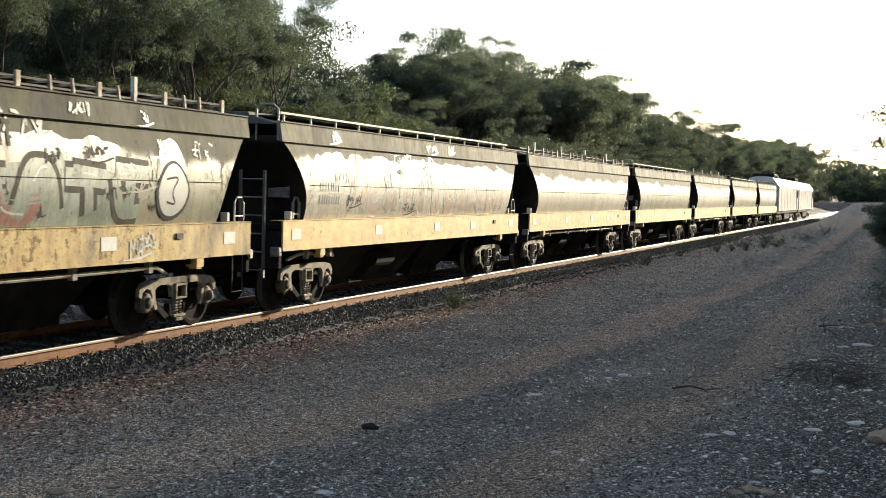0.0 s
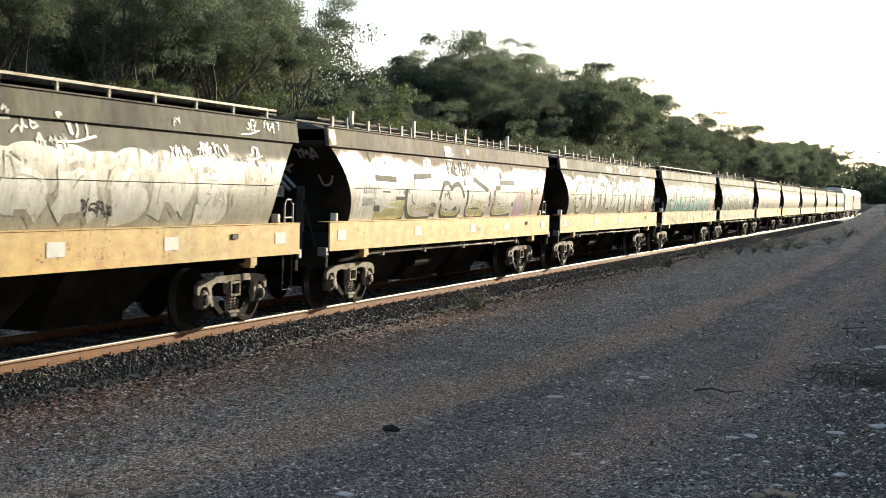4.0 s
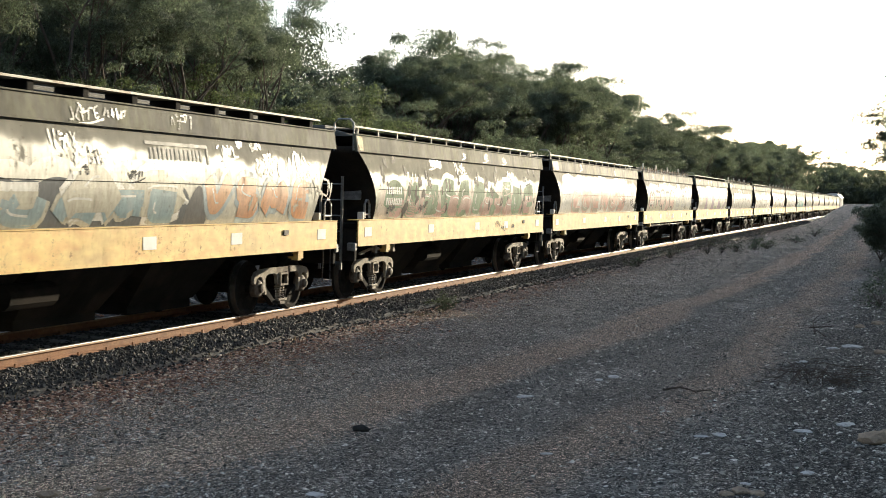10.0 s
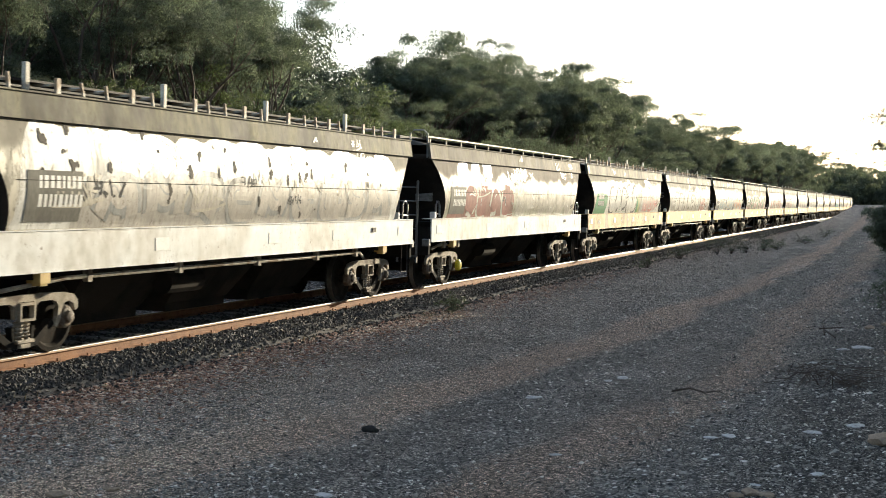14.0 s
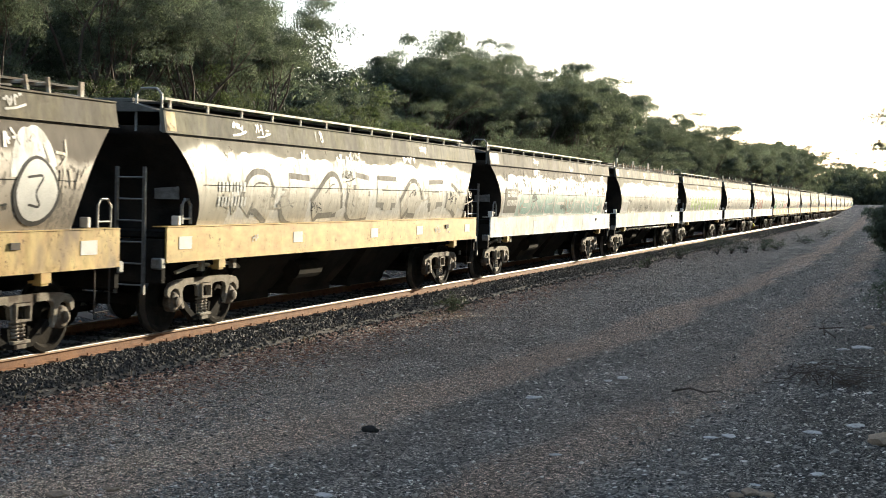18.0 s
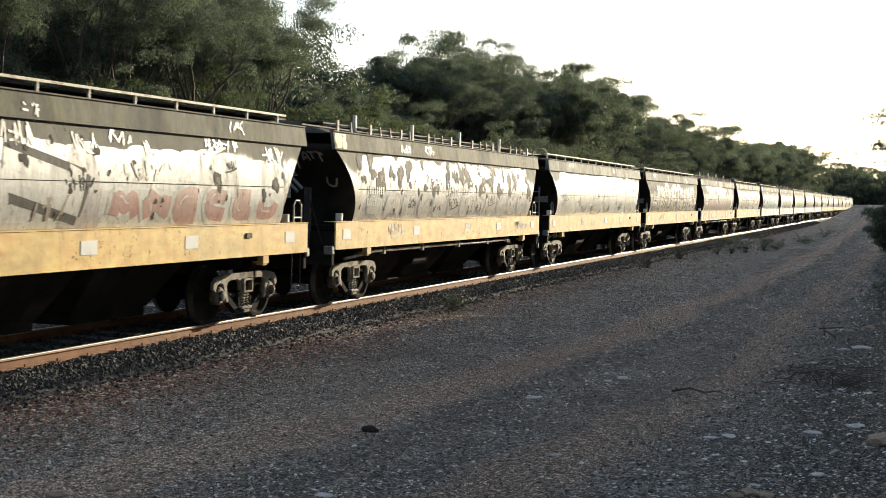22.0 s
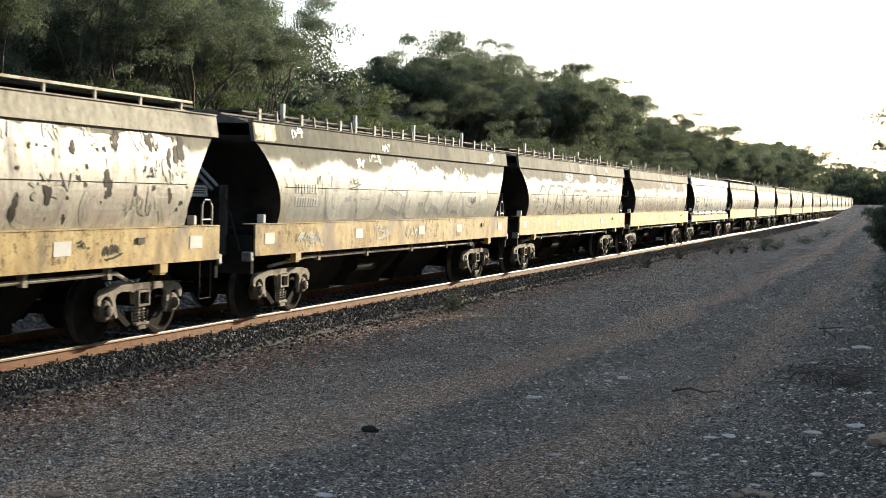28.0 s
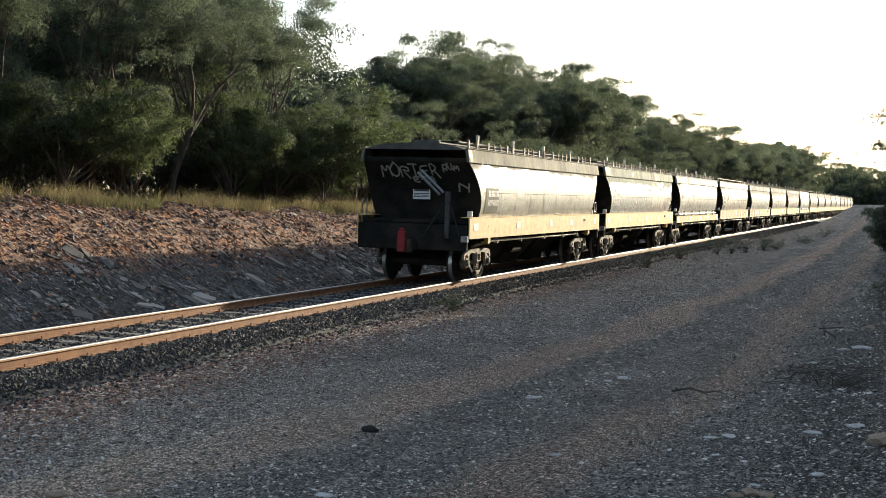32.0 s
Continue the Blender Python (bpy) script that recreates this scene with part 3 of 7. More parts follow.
def reach(ob, turn):
    """How far up a tree stands over a slope through its foot."""
    crown = next(c for c in ob.children if c.name.startswith("crown")).data
    co = np.empty(len(crown.vertices) * 3)
    crown.vertices.foreach_get("co", co)
    co = co.reshape(-1, 3)
    x = co[:, 0] * math.cos(turn) - co[:, 1] * math.sin(turn)
    return float(np.percentile(co[:, 2] - SLOPE * x, 100))


for x0, step, y0, y1 in ((20.5, 5.6, 24, 380), (25.0, 6.6, 26, 400), (14.6, 6.0, 190, 330)):
    y = y0
    while y < y1:
        x, turn, src = x0 + rng.uniform(-0.7, 0.7), rng.uniform(0, 360), rng.choice(SHADE)
        k = (SLOPE * (x - 1.15) + 0.11 - ground_z(x, y)) / reach(src, radians(turn)) * rng.uniform(0.98, 1.0)
        ob = copy_thing(src, pose(x, y, ground_z(x, y) - 0.1, 0, 0, turn))
        ob.scale = (k, k, k)
        y += step * rng.uniform(0.8, 1.2)
# an added row, never in view, that holds sky light off road and train
for y in range(-66, 24, 6):
    x, k = 18.5 + rng.uniform(-1, 1), rng.uniform(0.95, 1.3)
    copy_thing(rng.choice(SHADE), pose(x - 1, y, ground_z(x - 1, y) - 0.1, 0, 0, rng.uniform(0, 360))).scale = (k, k, k)
y = 14.0
while y < 130:
    x = (13.6 if y > 90 else 14.8) + rng.uniform(-0.2, 0.5)
    plant(VERGE, x, y, rng.uniform(2.2, 3.4), 3.0, rng)
    y += rng.uniform(2.6, 4.2)
# the tree and the bushes that lean over the edge of the road
for x, y, h in ((10.75, 54.0, 1.9), (11.5, 52.5, 2.4), (12.2, 57.0, 2.8), (11.6, 60.0, 2.2)):
    plant(VERGE, x, y, h, 3.0, rng)
ROADSIDE = tree("gum_tree", 311, 6.4, (0.0, 0), 14, 0.3, 0.1, per=420, radius=0.56, size=0.1, twigs=(2, 3, 3, 3, 3, 3), label="dense dark gum tree leaning over the road's edge", group="gum trees beside the road")
ROADSIDE.matrix_basis = pose(12.65, 56.0, ground_z(12.65, 56.0) - 0.1, 0, 0, 20)
for i, ob in enumerate(GUMS + FAR_GUMS + SCRUB + BUSHES + SHADE + VERGE):
    x, y = -40 - 3.5 * (i % 5), 20 + 11 * i
    ob.matrix_basis = pose(x, y, ground_z(x, y) - 0.1, 0, 0, 40 * i)

# ---- the train ----
PITCH = 15.6          # one wagon to the next
HALF = 7.21           # half of a side sill
Z_SILL0, Z_SILL1, Z_LIP0, Z_LIP1 = 1.08, 1.565, 2.88, 3.2
AXLE_R = 0.46


def body_x(z):
    return 1.44 - (0.13 if z < 2.15 else 0.08) * ((z - 2.15) / 0.65) ** 2


def body_end(z):
    """How far the body reaches from the middle at that height: its ends slope in towards the floor."""
    u = min(max((Z_LIP0 - z) / (Z_LIP0 - Z_SILL1), 0), 1)
    return HALF - 0.12 - 0.85 * (1 - (1 - u) ** 2)


Z_ROWS = [Z_SILL1 - 0.2] + list(np.linspace(Z_SILL1, Z_LIP0, 29)) + [Z_LIP0 + 0.1]


def side_panel(sx):
    verts, faces, cols = [], [], 30
    for z in Z_ROWS:
        zz = min(max(z, Z_SILL1), Z_LIP0)
        e, x = body_end(zz), body_x(zz) 
        for i in range(cols + 1):
            y = -e + 2 * e * i / cols
            verts.append((sx * x, y, z))
    w = cols + 1
    for i in range(len(Z_ROWS) - 1):
        for j in range(cols):
            a = i * w + j
            f = (a, a + 1, a + w + 1, a + w)
            faces.append(f if sx > 0 else f[::-1])
    return raw("side_panel", verts, faces, M_STEEL, True)


def end_panel(sy):
    verts, faces, cols = [], [], 8
    for z in Z_ROWS:
        zz = min(max(z, Z_SILL1), Z_LIP0)
        e, x = body_end(zz), body_x(zz)
        for i in range(cols + 1):
            u = -1 + 2 * i / cols
            verts.append((u * x, sy * (e + 0.05 * (1 - u * u)), z))
    w = cols + 1
    for i in range(len(Z_ROWS) - 1):
        for j in range(cols):
            a = i * w + j
            f = (a, a + w, a + w + 1, a + 1)
            faces.append(f if sy > 0 else f[::-1])
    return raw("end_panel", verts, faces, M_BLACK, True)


def bar(bm, p, q, w, x0, x1):
    """A flat bar in the y-z plane from p to q, w wide, between x0 and x1."""
    a, b = Vector((0, *p)), Vector((0, *q))
    d = (b - a).normalized()
    u = Vector((0, -d.z, d.y)) * w / 2
    vs = [bm.verts.new(c + Vector((x, 0, 0))) for x in (x0, x1) for c in (a - u, b - u, b + u, a + u)]
    for f in ((3, 2, 1, 0), (4, 5, 6, 7), (0, 1, 5, 4), (1, 2, 6, 5), (2, 3, 7, 6), (3, 0, 4, 7)):
        bm.faces.new([vs[i] for i in f])


def plate(bm, outline, holes, x0, x1):
    """A cast plate in the y-z plane with openings through it."""
    start = len(bm.faces)
    edges = []
    for loop in [outline] + holes:
        vs = [bm.verts.new((x0, p, q)) for p, q in loop]
        edges += [bm.edges.new((vs[i], vs[(i + 1) % len(vs)])) for i in range(len(vs))]
    bmesh.ops.triangle_fill(bm, edges=edges, use_beauty=True, use_dissolve=False)
    bm.faces.ensure_lookup_table()
    got = bmesh.ops.extrude_face_region(bm, geom=list(bm.faces[start:]))
    for v in got["geom"]:
        if isinstance(v, bmesh.types.BMVert):
            v.co.x = x1


def side_frame(sx, y):
    """The upper half of a cast bogie side: a beam with two arched windows."""
    half = [(0.0, 0.79), (0.45, 0.79), (0.80, 0.775), (1.00, 0.74), (1.09, 0.66), (1.10, 0.56), (1.04, 0.53), (1.0, 0.62), (0.90, 0.66), (0.80, 0.64), (0.745, 0.56), (0.72, 0.44), (0.66, 0.34), (0.61, 0.36)]
    rim = [(0.655, 0.48), (0.675, 0.60), (0.64, 0.66), (0.54, 0.69), (0.30, 0.69), (0.225, 0.65), (0.20, 0.50), (0.165, 0.50), (0.17, 0.70)]
    # the windows are open towards the black lower half
    line = half + rim
    bm = bmesh.new()
    plate(bm, [(y + p, q) for p, q in line] + [(y - p, q) for p, q in line[:0:-1]], [], sx * 1.07, sx * 1.13)
    bmesh.ops.recalc_face_normals(bm, faces=bm.faces)
    return bm


def lower_frame(sx, y):
    """The black lower half: two slanting ties and the spring seat."""
    bm = bmesh.new()
    x0, x1 = sorted((sx * 1.0, sx * 1.10))
    for k in (1, -1):
        bar(bm, (y + k * 0.60, 0.42), (y + k * 0.24, 0.18), 0.09, x0, x1)
        bar(bm, (y + k * 0.20, 0.40), (y + k * 0.17, 0.20), 0.05, x0, x1)
    bar(bm, (y - 0.24, 0.19), (y + 0.24, 0.19), 0.09, x0, x1)
    bmesh.ops.recalc_face_normals(bm, faces=bm.faces)
    return bm


def coil(x, y, z0, z1, r):
    bm = bmesh.new()
    n = 40
    rod(bm, [(x + r * math.cos(i * 0.8), y + r * math.sin(i * 0.8), z0 + (z1 - z0) * i / n) for i in range(n + 1)], 0.017, 5)
    return bm


def wheel_mesh():
    """A wheel; its tread and rim are polished."""
    bm = bmesh.new()
    lathe(bm, [(-0.065, 0.43), (-0.065, 0.485), (-0.04, 0.485), (-0.03, 0.462), (0.06, 0.455), (0.065, 0.40), (0.05, 0.385), (0.015, 0.36), (0.01, 0.2), (0.05, 0.14), (0.055, 0.09)], sides=32)
    return bm


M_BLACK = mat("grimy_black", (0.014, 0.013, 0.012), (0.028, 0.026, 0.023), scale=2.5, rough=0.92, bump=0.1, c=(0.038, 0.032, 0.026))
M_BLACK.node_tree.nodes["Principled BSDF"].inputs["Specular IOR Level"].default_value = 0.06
M_BOX = mat("axle_box_grease", (0.10, 0.08, 0.06), (0.22, 0.18, 0.14), scale=9, rough=0.75, bump=0.2, c=(0.05, 0.04, 0.03))
M_DARKSTEEL = mat("dark_steel", (0.05, 0.048, 0.045), (0.1, 0.095, 0.09), scale=5, rough=0.7, bump=0.1, c=(0.06, 0.04, 0.03))
M_RED = mat("tail_lamp_red", (0.24, 0.02, 0.025), (0.34, 0.035, 0.035), scale=6, rough=0.4)
M_CHALK = mat("white_marking", (0.62, 0.62, 0.58), (0.75, 0.74, 0.7), scale=5, rough=0.55, bump=0)
M_DARKMARK = mat("dark_marking", (0.06, 0.06, 0.055), (0.1, 0.1, 0.09), scale=5, rough=0.55, bump=0)
M_DARKMARK.node_tree.nodes["Principled BSDF"].inputs["Specular IOR Level"].default_value = 0.1
M_STAKE = mat("roof_stake", (0.45, 0.42, 0.34), (0.6, 0.56, 0.46), scale=7, rough=0.6, bump=0.1, c=(0.3, 0.22, 0.14))
M_ROOF = mat("roof_grime", (0.06, 0.058, 0.05), (0.12, 0.11, 0.095), scale=3, rough=0.75, bump=0.2)

M_YELLOW = mat("sill_yellow", (0.66, 0.425, 0.12), (0.76, 0.515, 0.165), scale=1.6, rough=0.5, bump=0.08, fine=5, c=(0.62, 0.44, 0.15), stretch=(1, 0.6, 1.4), vary=0.12)
M_YELLOW2 = mat("sill_yellow_worn", (0.52, 0.36, 0.12), (0.72, 0.51, 0.19), scale=3.5, rough=0.6, bump=0.12, fine=5, c=(0.30, 0.21, 0.11), stretch=(1, 1, 0.6), vary=0.12)
M_WHITE = mat("sill_white", (0.68, 0.71, 0.71), (0.8, 0.82, 0.82), scale=1.6, rough=0.45, bump=0.08, fine=5, c=(0.55, 0.54, 0.5))
for m in (M_YELLOW, M_YELLOW2, M_WHITE):
    grimed(m, 0.7 if m is M_YELLOW2 else 0.4, (0.13, 0.09, 0.05))



def flaked(m, colour, low, scale=7.0):
    """Flakes of rust and dirt with hard edges, thick in some stretches and thin in others."""
    n, k, grain, cells, ranged, calc, mix, split = nodes_of(m)
    b_ = n["Principled BSDF"]
    drift = calc("MULTIPLY", calc("SUBTRACT", grain(0.6, (1, 1, 0.5), 4, 5), 0.5), 0.4)
    big = ranged(calc("ADD", grain(scale, (1, 1, 0.8), 9, 17, rough=0.72), drift), low, low + 0.03, 0, 0.85)
    small = ranged(calc("ADD", grain(scale * 3.4, (1, 1, 0.8), 7, 27, rough=0.7), drift), low + 0.02, low + 0.06, 0, 0.7)
    mask = calc("MAXIMUM", big, small)
    k.new(mix(mask, b_.inputs["Base Color"].links[0].from_socket, colour), b_.inputs["Base Color"])
    k.new(ranged(mask, 0, 1, b_.inputs["Roughness"].links[0].from_socket, 0.92), b_.inputs["Roughness"])


flaked(M_YELLOW, (0.24, 0.15, 0.07), 0.615)
flaked(M_YELLOW2, (0.19, 0.125, 0.065), 0.57)
flaked(M_WHITE, (0.20, 0.165, 0.12), 0.64)
SHARED = {}


def shared(key, make, material):
    """One mesh for all the parts that are alike."""
    if key not in SHARED:
        SHARED[key] = mesh_of(key[0], make(), material)
    return SHARED[key]


def wheel_data():
    if "wheel" not in SHARED:
        me = SHARED["wheel"] = mesh_of("wheel", wheel_mesh(), M_WHEEL)
        me.materials.append(M_TREAD)
        for p in me.polygons:
            if 0.452 < math.hypot(p.center.y, p.center.z) < 0.47 and p.center.x > -0.035:
                p.material_index = 1
    return SHARED["wheel"]


def running_gear(root):
    for sy in (1, -1):
        y = sy * 5.55
        part("bolster", shared(("bolster", sy), lambda: boxes((-1.09, 1.09, y - 0.11, y + 0.11, 0.50, 0.66), (-0.35, 0.35, y - 0.3, y + 0.3, 0.6, 0.86), bev=0.02), M_BLACK), None, root)
        for sx in (1, -1):
            part("side_frame", shared(("side_frame", sx, sy), lambda: side_frame(sx, y), M_BOGIE), None, root)
            part("lower_frame", shared(("lower_frame", sx, sy), lambda: lower_frame(sx, y), M_BLACK), None, root)
            part("spring_seat", shared(("spring_seat", sx, sy), lambda: boxes((sx * 1.02, sx * 1.15, y - 0.17, y + 0.17, 0.20, 0.245), (sx * 1.03, sx * 1.14, y - 0.1, y + 0.1, 0.14, 0.2), bev=0.01), M_BOGIE), None, root)
            part("bolster_end", shared(("bolster_end", sx, sy), lambda: boxes((sx * 1.1, sx * 1.17, y - 0.15, y + 0.15, 0.47, 0.50), (sx * 1.1, sx * 1.17, y - 0.15, y + 0.15, 0.66, 0.69),
                 (sx * 1.1, sx * 1.17, y - 0.15, y - 0.12, 0.50, 0.66), (sx * 1.1, sx * 1.17, y + 0.12, y + 0.15, 0.50, 0.66)), M_BOGIE), None, root)
            for dy in (-0.06, 0.06):
                part("spring", shared(("spring", sx, sy, dy), lambda: coil(sx * 1.07, y + dy, 0.245, 0.47, 0.05), M_BOGIE), None, root)
            for dy in (-0.87, 0.87):
                def cap(sx=sx, dy=dy):
                    bm = bmesh.new()
                    lathe(bm, [(1.0, 0.15), (1.10, 0.15), (1.13, 0.12), (1.14, 0.08), (1.18, 0.075), (1.19, 0.03)] if sx > 0 else [(-1.19, 0.03), (-1.18, 0.075), (-1.14, 0.08), (-1.13, 0.12), (-1.10, 0.15), (-1.0, 0.15)], (0, y + dy, AXLE_R), 14)
                    return bm
                part("axle_box", shared(("axle_box", sx, sy, dy), cap, M_BOX), None, root)
        for dy in (-0.87, 0.87):
            def axle():
                bm = bmesh.new()
                lathe(bm, [(-1.0, 0.07), (-0.9, 0.09), (0.9, 0.09), (1.0, 0.07)], sides=10)
                return bm
            ax = part("axle", shared(("axle",), axle, M_WHEEL), None, root)
            ax.location = (0, y + dy, AXLE_R)
            for sx in (1, -1):
                w = part("wheel", wheel_data(), None, ax)
                w.matrix_basis = pose(sx * GAUGE, 0, 0, 0, 0, 0 if sx > 0 else 180)


def hoop(x, y, z0, z1, w, along="y", r=0.016):
    bm = bmesh.new()
    pts = [(-w / 2, z0), (-w / 2, z1 - 0.08), (-w / 2 + 0.08, z1), (w / 2 - 0.08, z1), (w / 2, z1 - 0.08), (w / 2, z0)]
    rod(bm, [(x, y + a, z) if along == "y" else (x + a, y, z) for a, z in pts], r, 6)
    if along == "y":
        rod(bm, [(x, y - w / 2, (z0 + z1) / 2 - 0.1), (x, y + w / 2, (z0 + z1) / 2 - 0.1)], r * 0.8, 6)
    return bm


def wagon_shell(kind):
    """Everything but the paint: kind A has stakes on its roof and a strut at its rear, kind B a roof rail and a ladder, kind T is an A with a thin sill and a pipe, kind R an A with a roof rail, kind G has a grating on its roof."""
    root = new("hopper_wagon")
    thin, railed, kind = kind == "T", kind in ("B", "R"), "A" if kind in ("T", "R") else kind
    z1 = 1.36 if thin else Z_SILL1
    for sx in (1, -1):
        part("side_panel", shared(("side_panel", sx), lambda: None, None) if ("side_panel", sx) in SHARED else SHARED.setdefault(("side_panel", sx), side_panel(sx)), None, root)

        def lip():
            bm = boxes((sx * 1.32, sx * 1.385, -HALF, HALF, Z_LIP0, Z_LIP1))
            for v in bm.verts:
                if v.co.z > Z_LIP1 - 0.01:
                    v.co.x -= sx * 0.05
            box(bm, sx * 1.26, sx * 1.355, -HALF, HALF, Z_LIP1 + 0.001, Z_LIP1 + 0.02)
            return bm
        part("top_rail", shared(("top_rail", sx), lip, M_STEEL), None, root)
        part("side_sill", shared(("side_sill", sx, thin), lambda: prism([(sx * x, z) for x, z in ((1.25, Z_SILL0 - 0.012), (1.445, Z_SILL0 - 0.012), (1.445, Z_SILL0), (1.43, Z_SILL0), (1.43, z1), (1.44, z1),
             (1.44, z1 + 0.012), (1.2, z1 + 0.012), (1.2, z1), (1.4, z1), (1.4, Z_SILL0), (1.25, Z_SILL0))], -HALF, HALF), M_STEEL), None, root)
        for z in (2.17,):
            def seam():
                v, f = ribbons([([(-6.2, z), (6.2, z)], 0.009)], 0.0082)
                return raw("weld_seam", [(sx * p[0], p[1], p[2]) for p in v], f, M_BLACK)
            part("weld_seam", SHARED.get(("weld_seam", sx)) or SHARED.setdefault(("weld_seam", sx), seam()), None, root)
    for sy in (1, -1):
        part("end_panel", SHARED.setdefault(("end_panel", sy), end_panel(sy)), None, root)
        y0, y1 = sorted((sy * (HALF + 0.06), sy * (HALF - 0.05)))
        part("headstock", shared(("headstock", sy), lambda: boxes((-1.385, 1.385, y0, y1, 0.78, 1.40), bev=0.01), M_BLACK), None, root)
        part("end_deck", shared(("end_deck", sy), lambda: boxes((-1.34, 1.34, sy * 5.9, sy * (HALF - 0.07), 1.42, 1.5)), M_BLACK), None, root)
        part("coupler", shared(("coupler", sy), lambda: boxes((-0.13, 0.13, sy * (HALF + 0.05), sy * (HALF + 0.42), 0.76, 1.0), (-0.2, 0.16, sy * (HALF + 0.38), sy * (HALF + 0.57), 0.72, 1.04), bev=0.02), M_STEEL), None, root)
        part("corner_gusset", shared(("corner_gusset", sy), lambda: boxes((1.25, 1.42, sy * (HALF + 0.005), sy * (HALF + 0.13), 0.98, 1.14), bev=0.02), M_GALV), None, root)
        part("end_bracket", shared(("end_bracket", sy), lambda: boxes((1.2, 1.32, sy * (HALF - 0.58), sy * (HALF - 0.50), 1.58, 1.72), bev=0.01), M_PATCH), None, root)
        part("jacking_pad", shared(("jacking_pad", sy), lambda: boxes((1.25, 1.44, sy * 5.6 - 0.1, sy * 5.6 + 0.1, 0.94, 1.066), (1.3, 1.42, sy * 5.6 - 0.07, sy * 5.6 + 0.07, 0.91, 0.94)), M_YELLOW), None, root)
        if sy > 0:
            part("grab_hoop", shared(("grab_hoop", sy), lambda: hoop(1.33, sy * (HALF - 0.22), 1.57, 1.95, 0.3), M_GALV), None, root)

        def stirrup():
            bm = bmesh.new()
            y = sy * (HALF - 0.3)
            rod(bm, [(1.36, y - 0.17, 1.07), (1.36, y - 0.17, 0.5), (1.36, y + 0.17, 0.5), (1.36, y + 0.17, 1.07)], 0.014, 5)
            return bm
        if sy > 0:
            part("stirrup_step", shared(("stirrup_step", sy), stirrup, M_DARKSTEEL), None, root)
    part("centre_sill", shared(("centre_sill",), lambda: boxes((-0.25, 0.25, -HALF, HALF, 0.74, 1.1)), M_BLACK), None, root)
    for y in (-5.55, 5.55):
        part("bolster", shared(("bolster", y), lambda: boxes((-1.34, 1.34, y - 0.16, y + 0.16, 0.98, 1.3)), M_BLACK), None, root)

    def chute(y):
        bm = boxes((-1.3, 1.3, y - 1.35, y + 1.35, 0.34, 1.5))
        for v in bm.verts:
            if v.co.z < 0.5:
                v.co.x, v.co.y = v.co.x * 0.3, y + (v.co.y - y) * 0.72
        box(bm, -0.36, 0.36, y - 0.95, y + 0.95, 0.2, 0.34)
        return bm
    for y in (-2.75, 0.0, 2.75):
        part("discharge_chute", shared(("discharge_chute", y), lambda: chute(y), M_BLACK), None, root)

    def tank():
        bm = bmesh.new()
        rod(bm, [(0.85, -1.9, 0.72), (0.85, -0.9, 0.72)], 0.17, 12)
        return bm
    part("air_reservoir", shared(("air_reservoir",), tank, M_BLACK), None, root)

    def pipe():
        bm = bmesh.new()
        rod(bm, [(1.22, -6.3, 0.86), (1.3, -5.0, 0.97), (1.3, -1.0, 0.97), (1.3, 2.0, 0.96), (1.3, 4.6, 0.97), (1.22, 5.0, 0.86)] if kind == "A" else
            [(1.22, -6.6, 0.9), (1.27, -6.2, 0.98), (1.27, -4.9, 0.98), (1.2, -4.6, 0.9)], 0.03, 6)
        return bm
    part("brake_pipe", shared(("brake_pipe", kind), pipe, M_STAKE), None, root)
    for y in ((-4.5, -2.2, 0.3, 2.6, 4.4) if kind == "A" else (-6.0, -5.0)):
        part("pipe_clip", shared(("pipe_clip", y), lambda: boxes((1.26, 1.34, y - 0.05, y + 0.05, 0.9, 1.075)), M_BOGIE), None, root)
    w = 0.23 if thin else 0.18
    for y in (6.5, 3.2, 0.6, -2.9, -6.7):
        part("reflector", shared(("reflector", y, thin), lambda: boxes((1.43, 1.436, y - w, y + w, 1.13 if thin else 1.25, 1.31 if thin else 1.43)), M_PATCH), None, root)
    part("tie_ring", shared(("tie_ring",), lambda: boxes((1.43, 1.45, 4.9, 5.08, 1.36, 1.44)), M_STEEL), None, root)
    if thin:
        def side_pipe():
            bm = bmesh.new()
            rod(bm, [(1.42, -6.3, 1.46), (1.42, 6.3, 1.46)], 0.022, 6)
            return bm
        part("side_pipe", shared(("side_pipe",), side_pipe, M_GALV), None, root)
        for y in (-5.0, -2.5, 0.0, 2.5, 5.0):
            part("pipe_stand", shared(("pipe_stand", y), lambda: boxes((1.39, 1.45, y - 0.05, y + 0.05, 1.373, 1.6), (1.39, 1.43, y - 0.3, y - 0.05, 1.5, 1.53)), M_GALV), None, root)
    # roof
    def roof():
        v, f = [], []
        for y in (-HALF + 0.02, HALF - 0.02):
            v += [(x, y, z) for x, z in ((1.32, 3.17), (0.8, 3.3), (0.35, 3.33), (-0.35, 3.33), (-0.8, 3.3), (-1.32, 3.17))]
        for i in range(5):
            f.append((i, i + 6, i + 7, i + 1)[::-1])
        f += [(0, 1, 2, 3, 4, 5), (11, 10, 9, 8, 7, 6), (0, 5, 11, 6)]
        return raw("roof", v, f, M_ROOF)
    part("roof", SHARED.get("roof") or SHARED.setdefault("roof", roof()), None, root)
    part("roof_hatch", shared(("roof_hatch",), lambda: boxes((-0.34, 0.34, -6.4, 6.4, 3.335, 3.42), bev=0.02), M_ROOF), None, root)
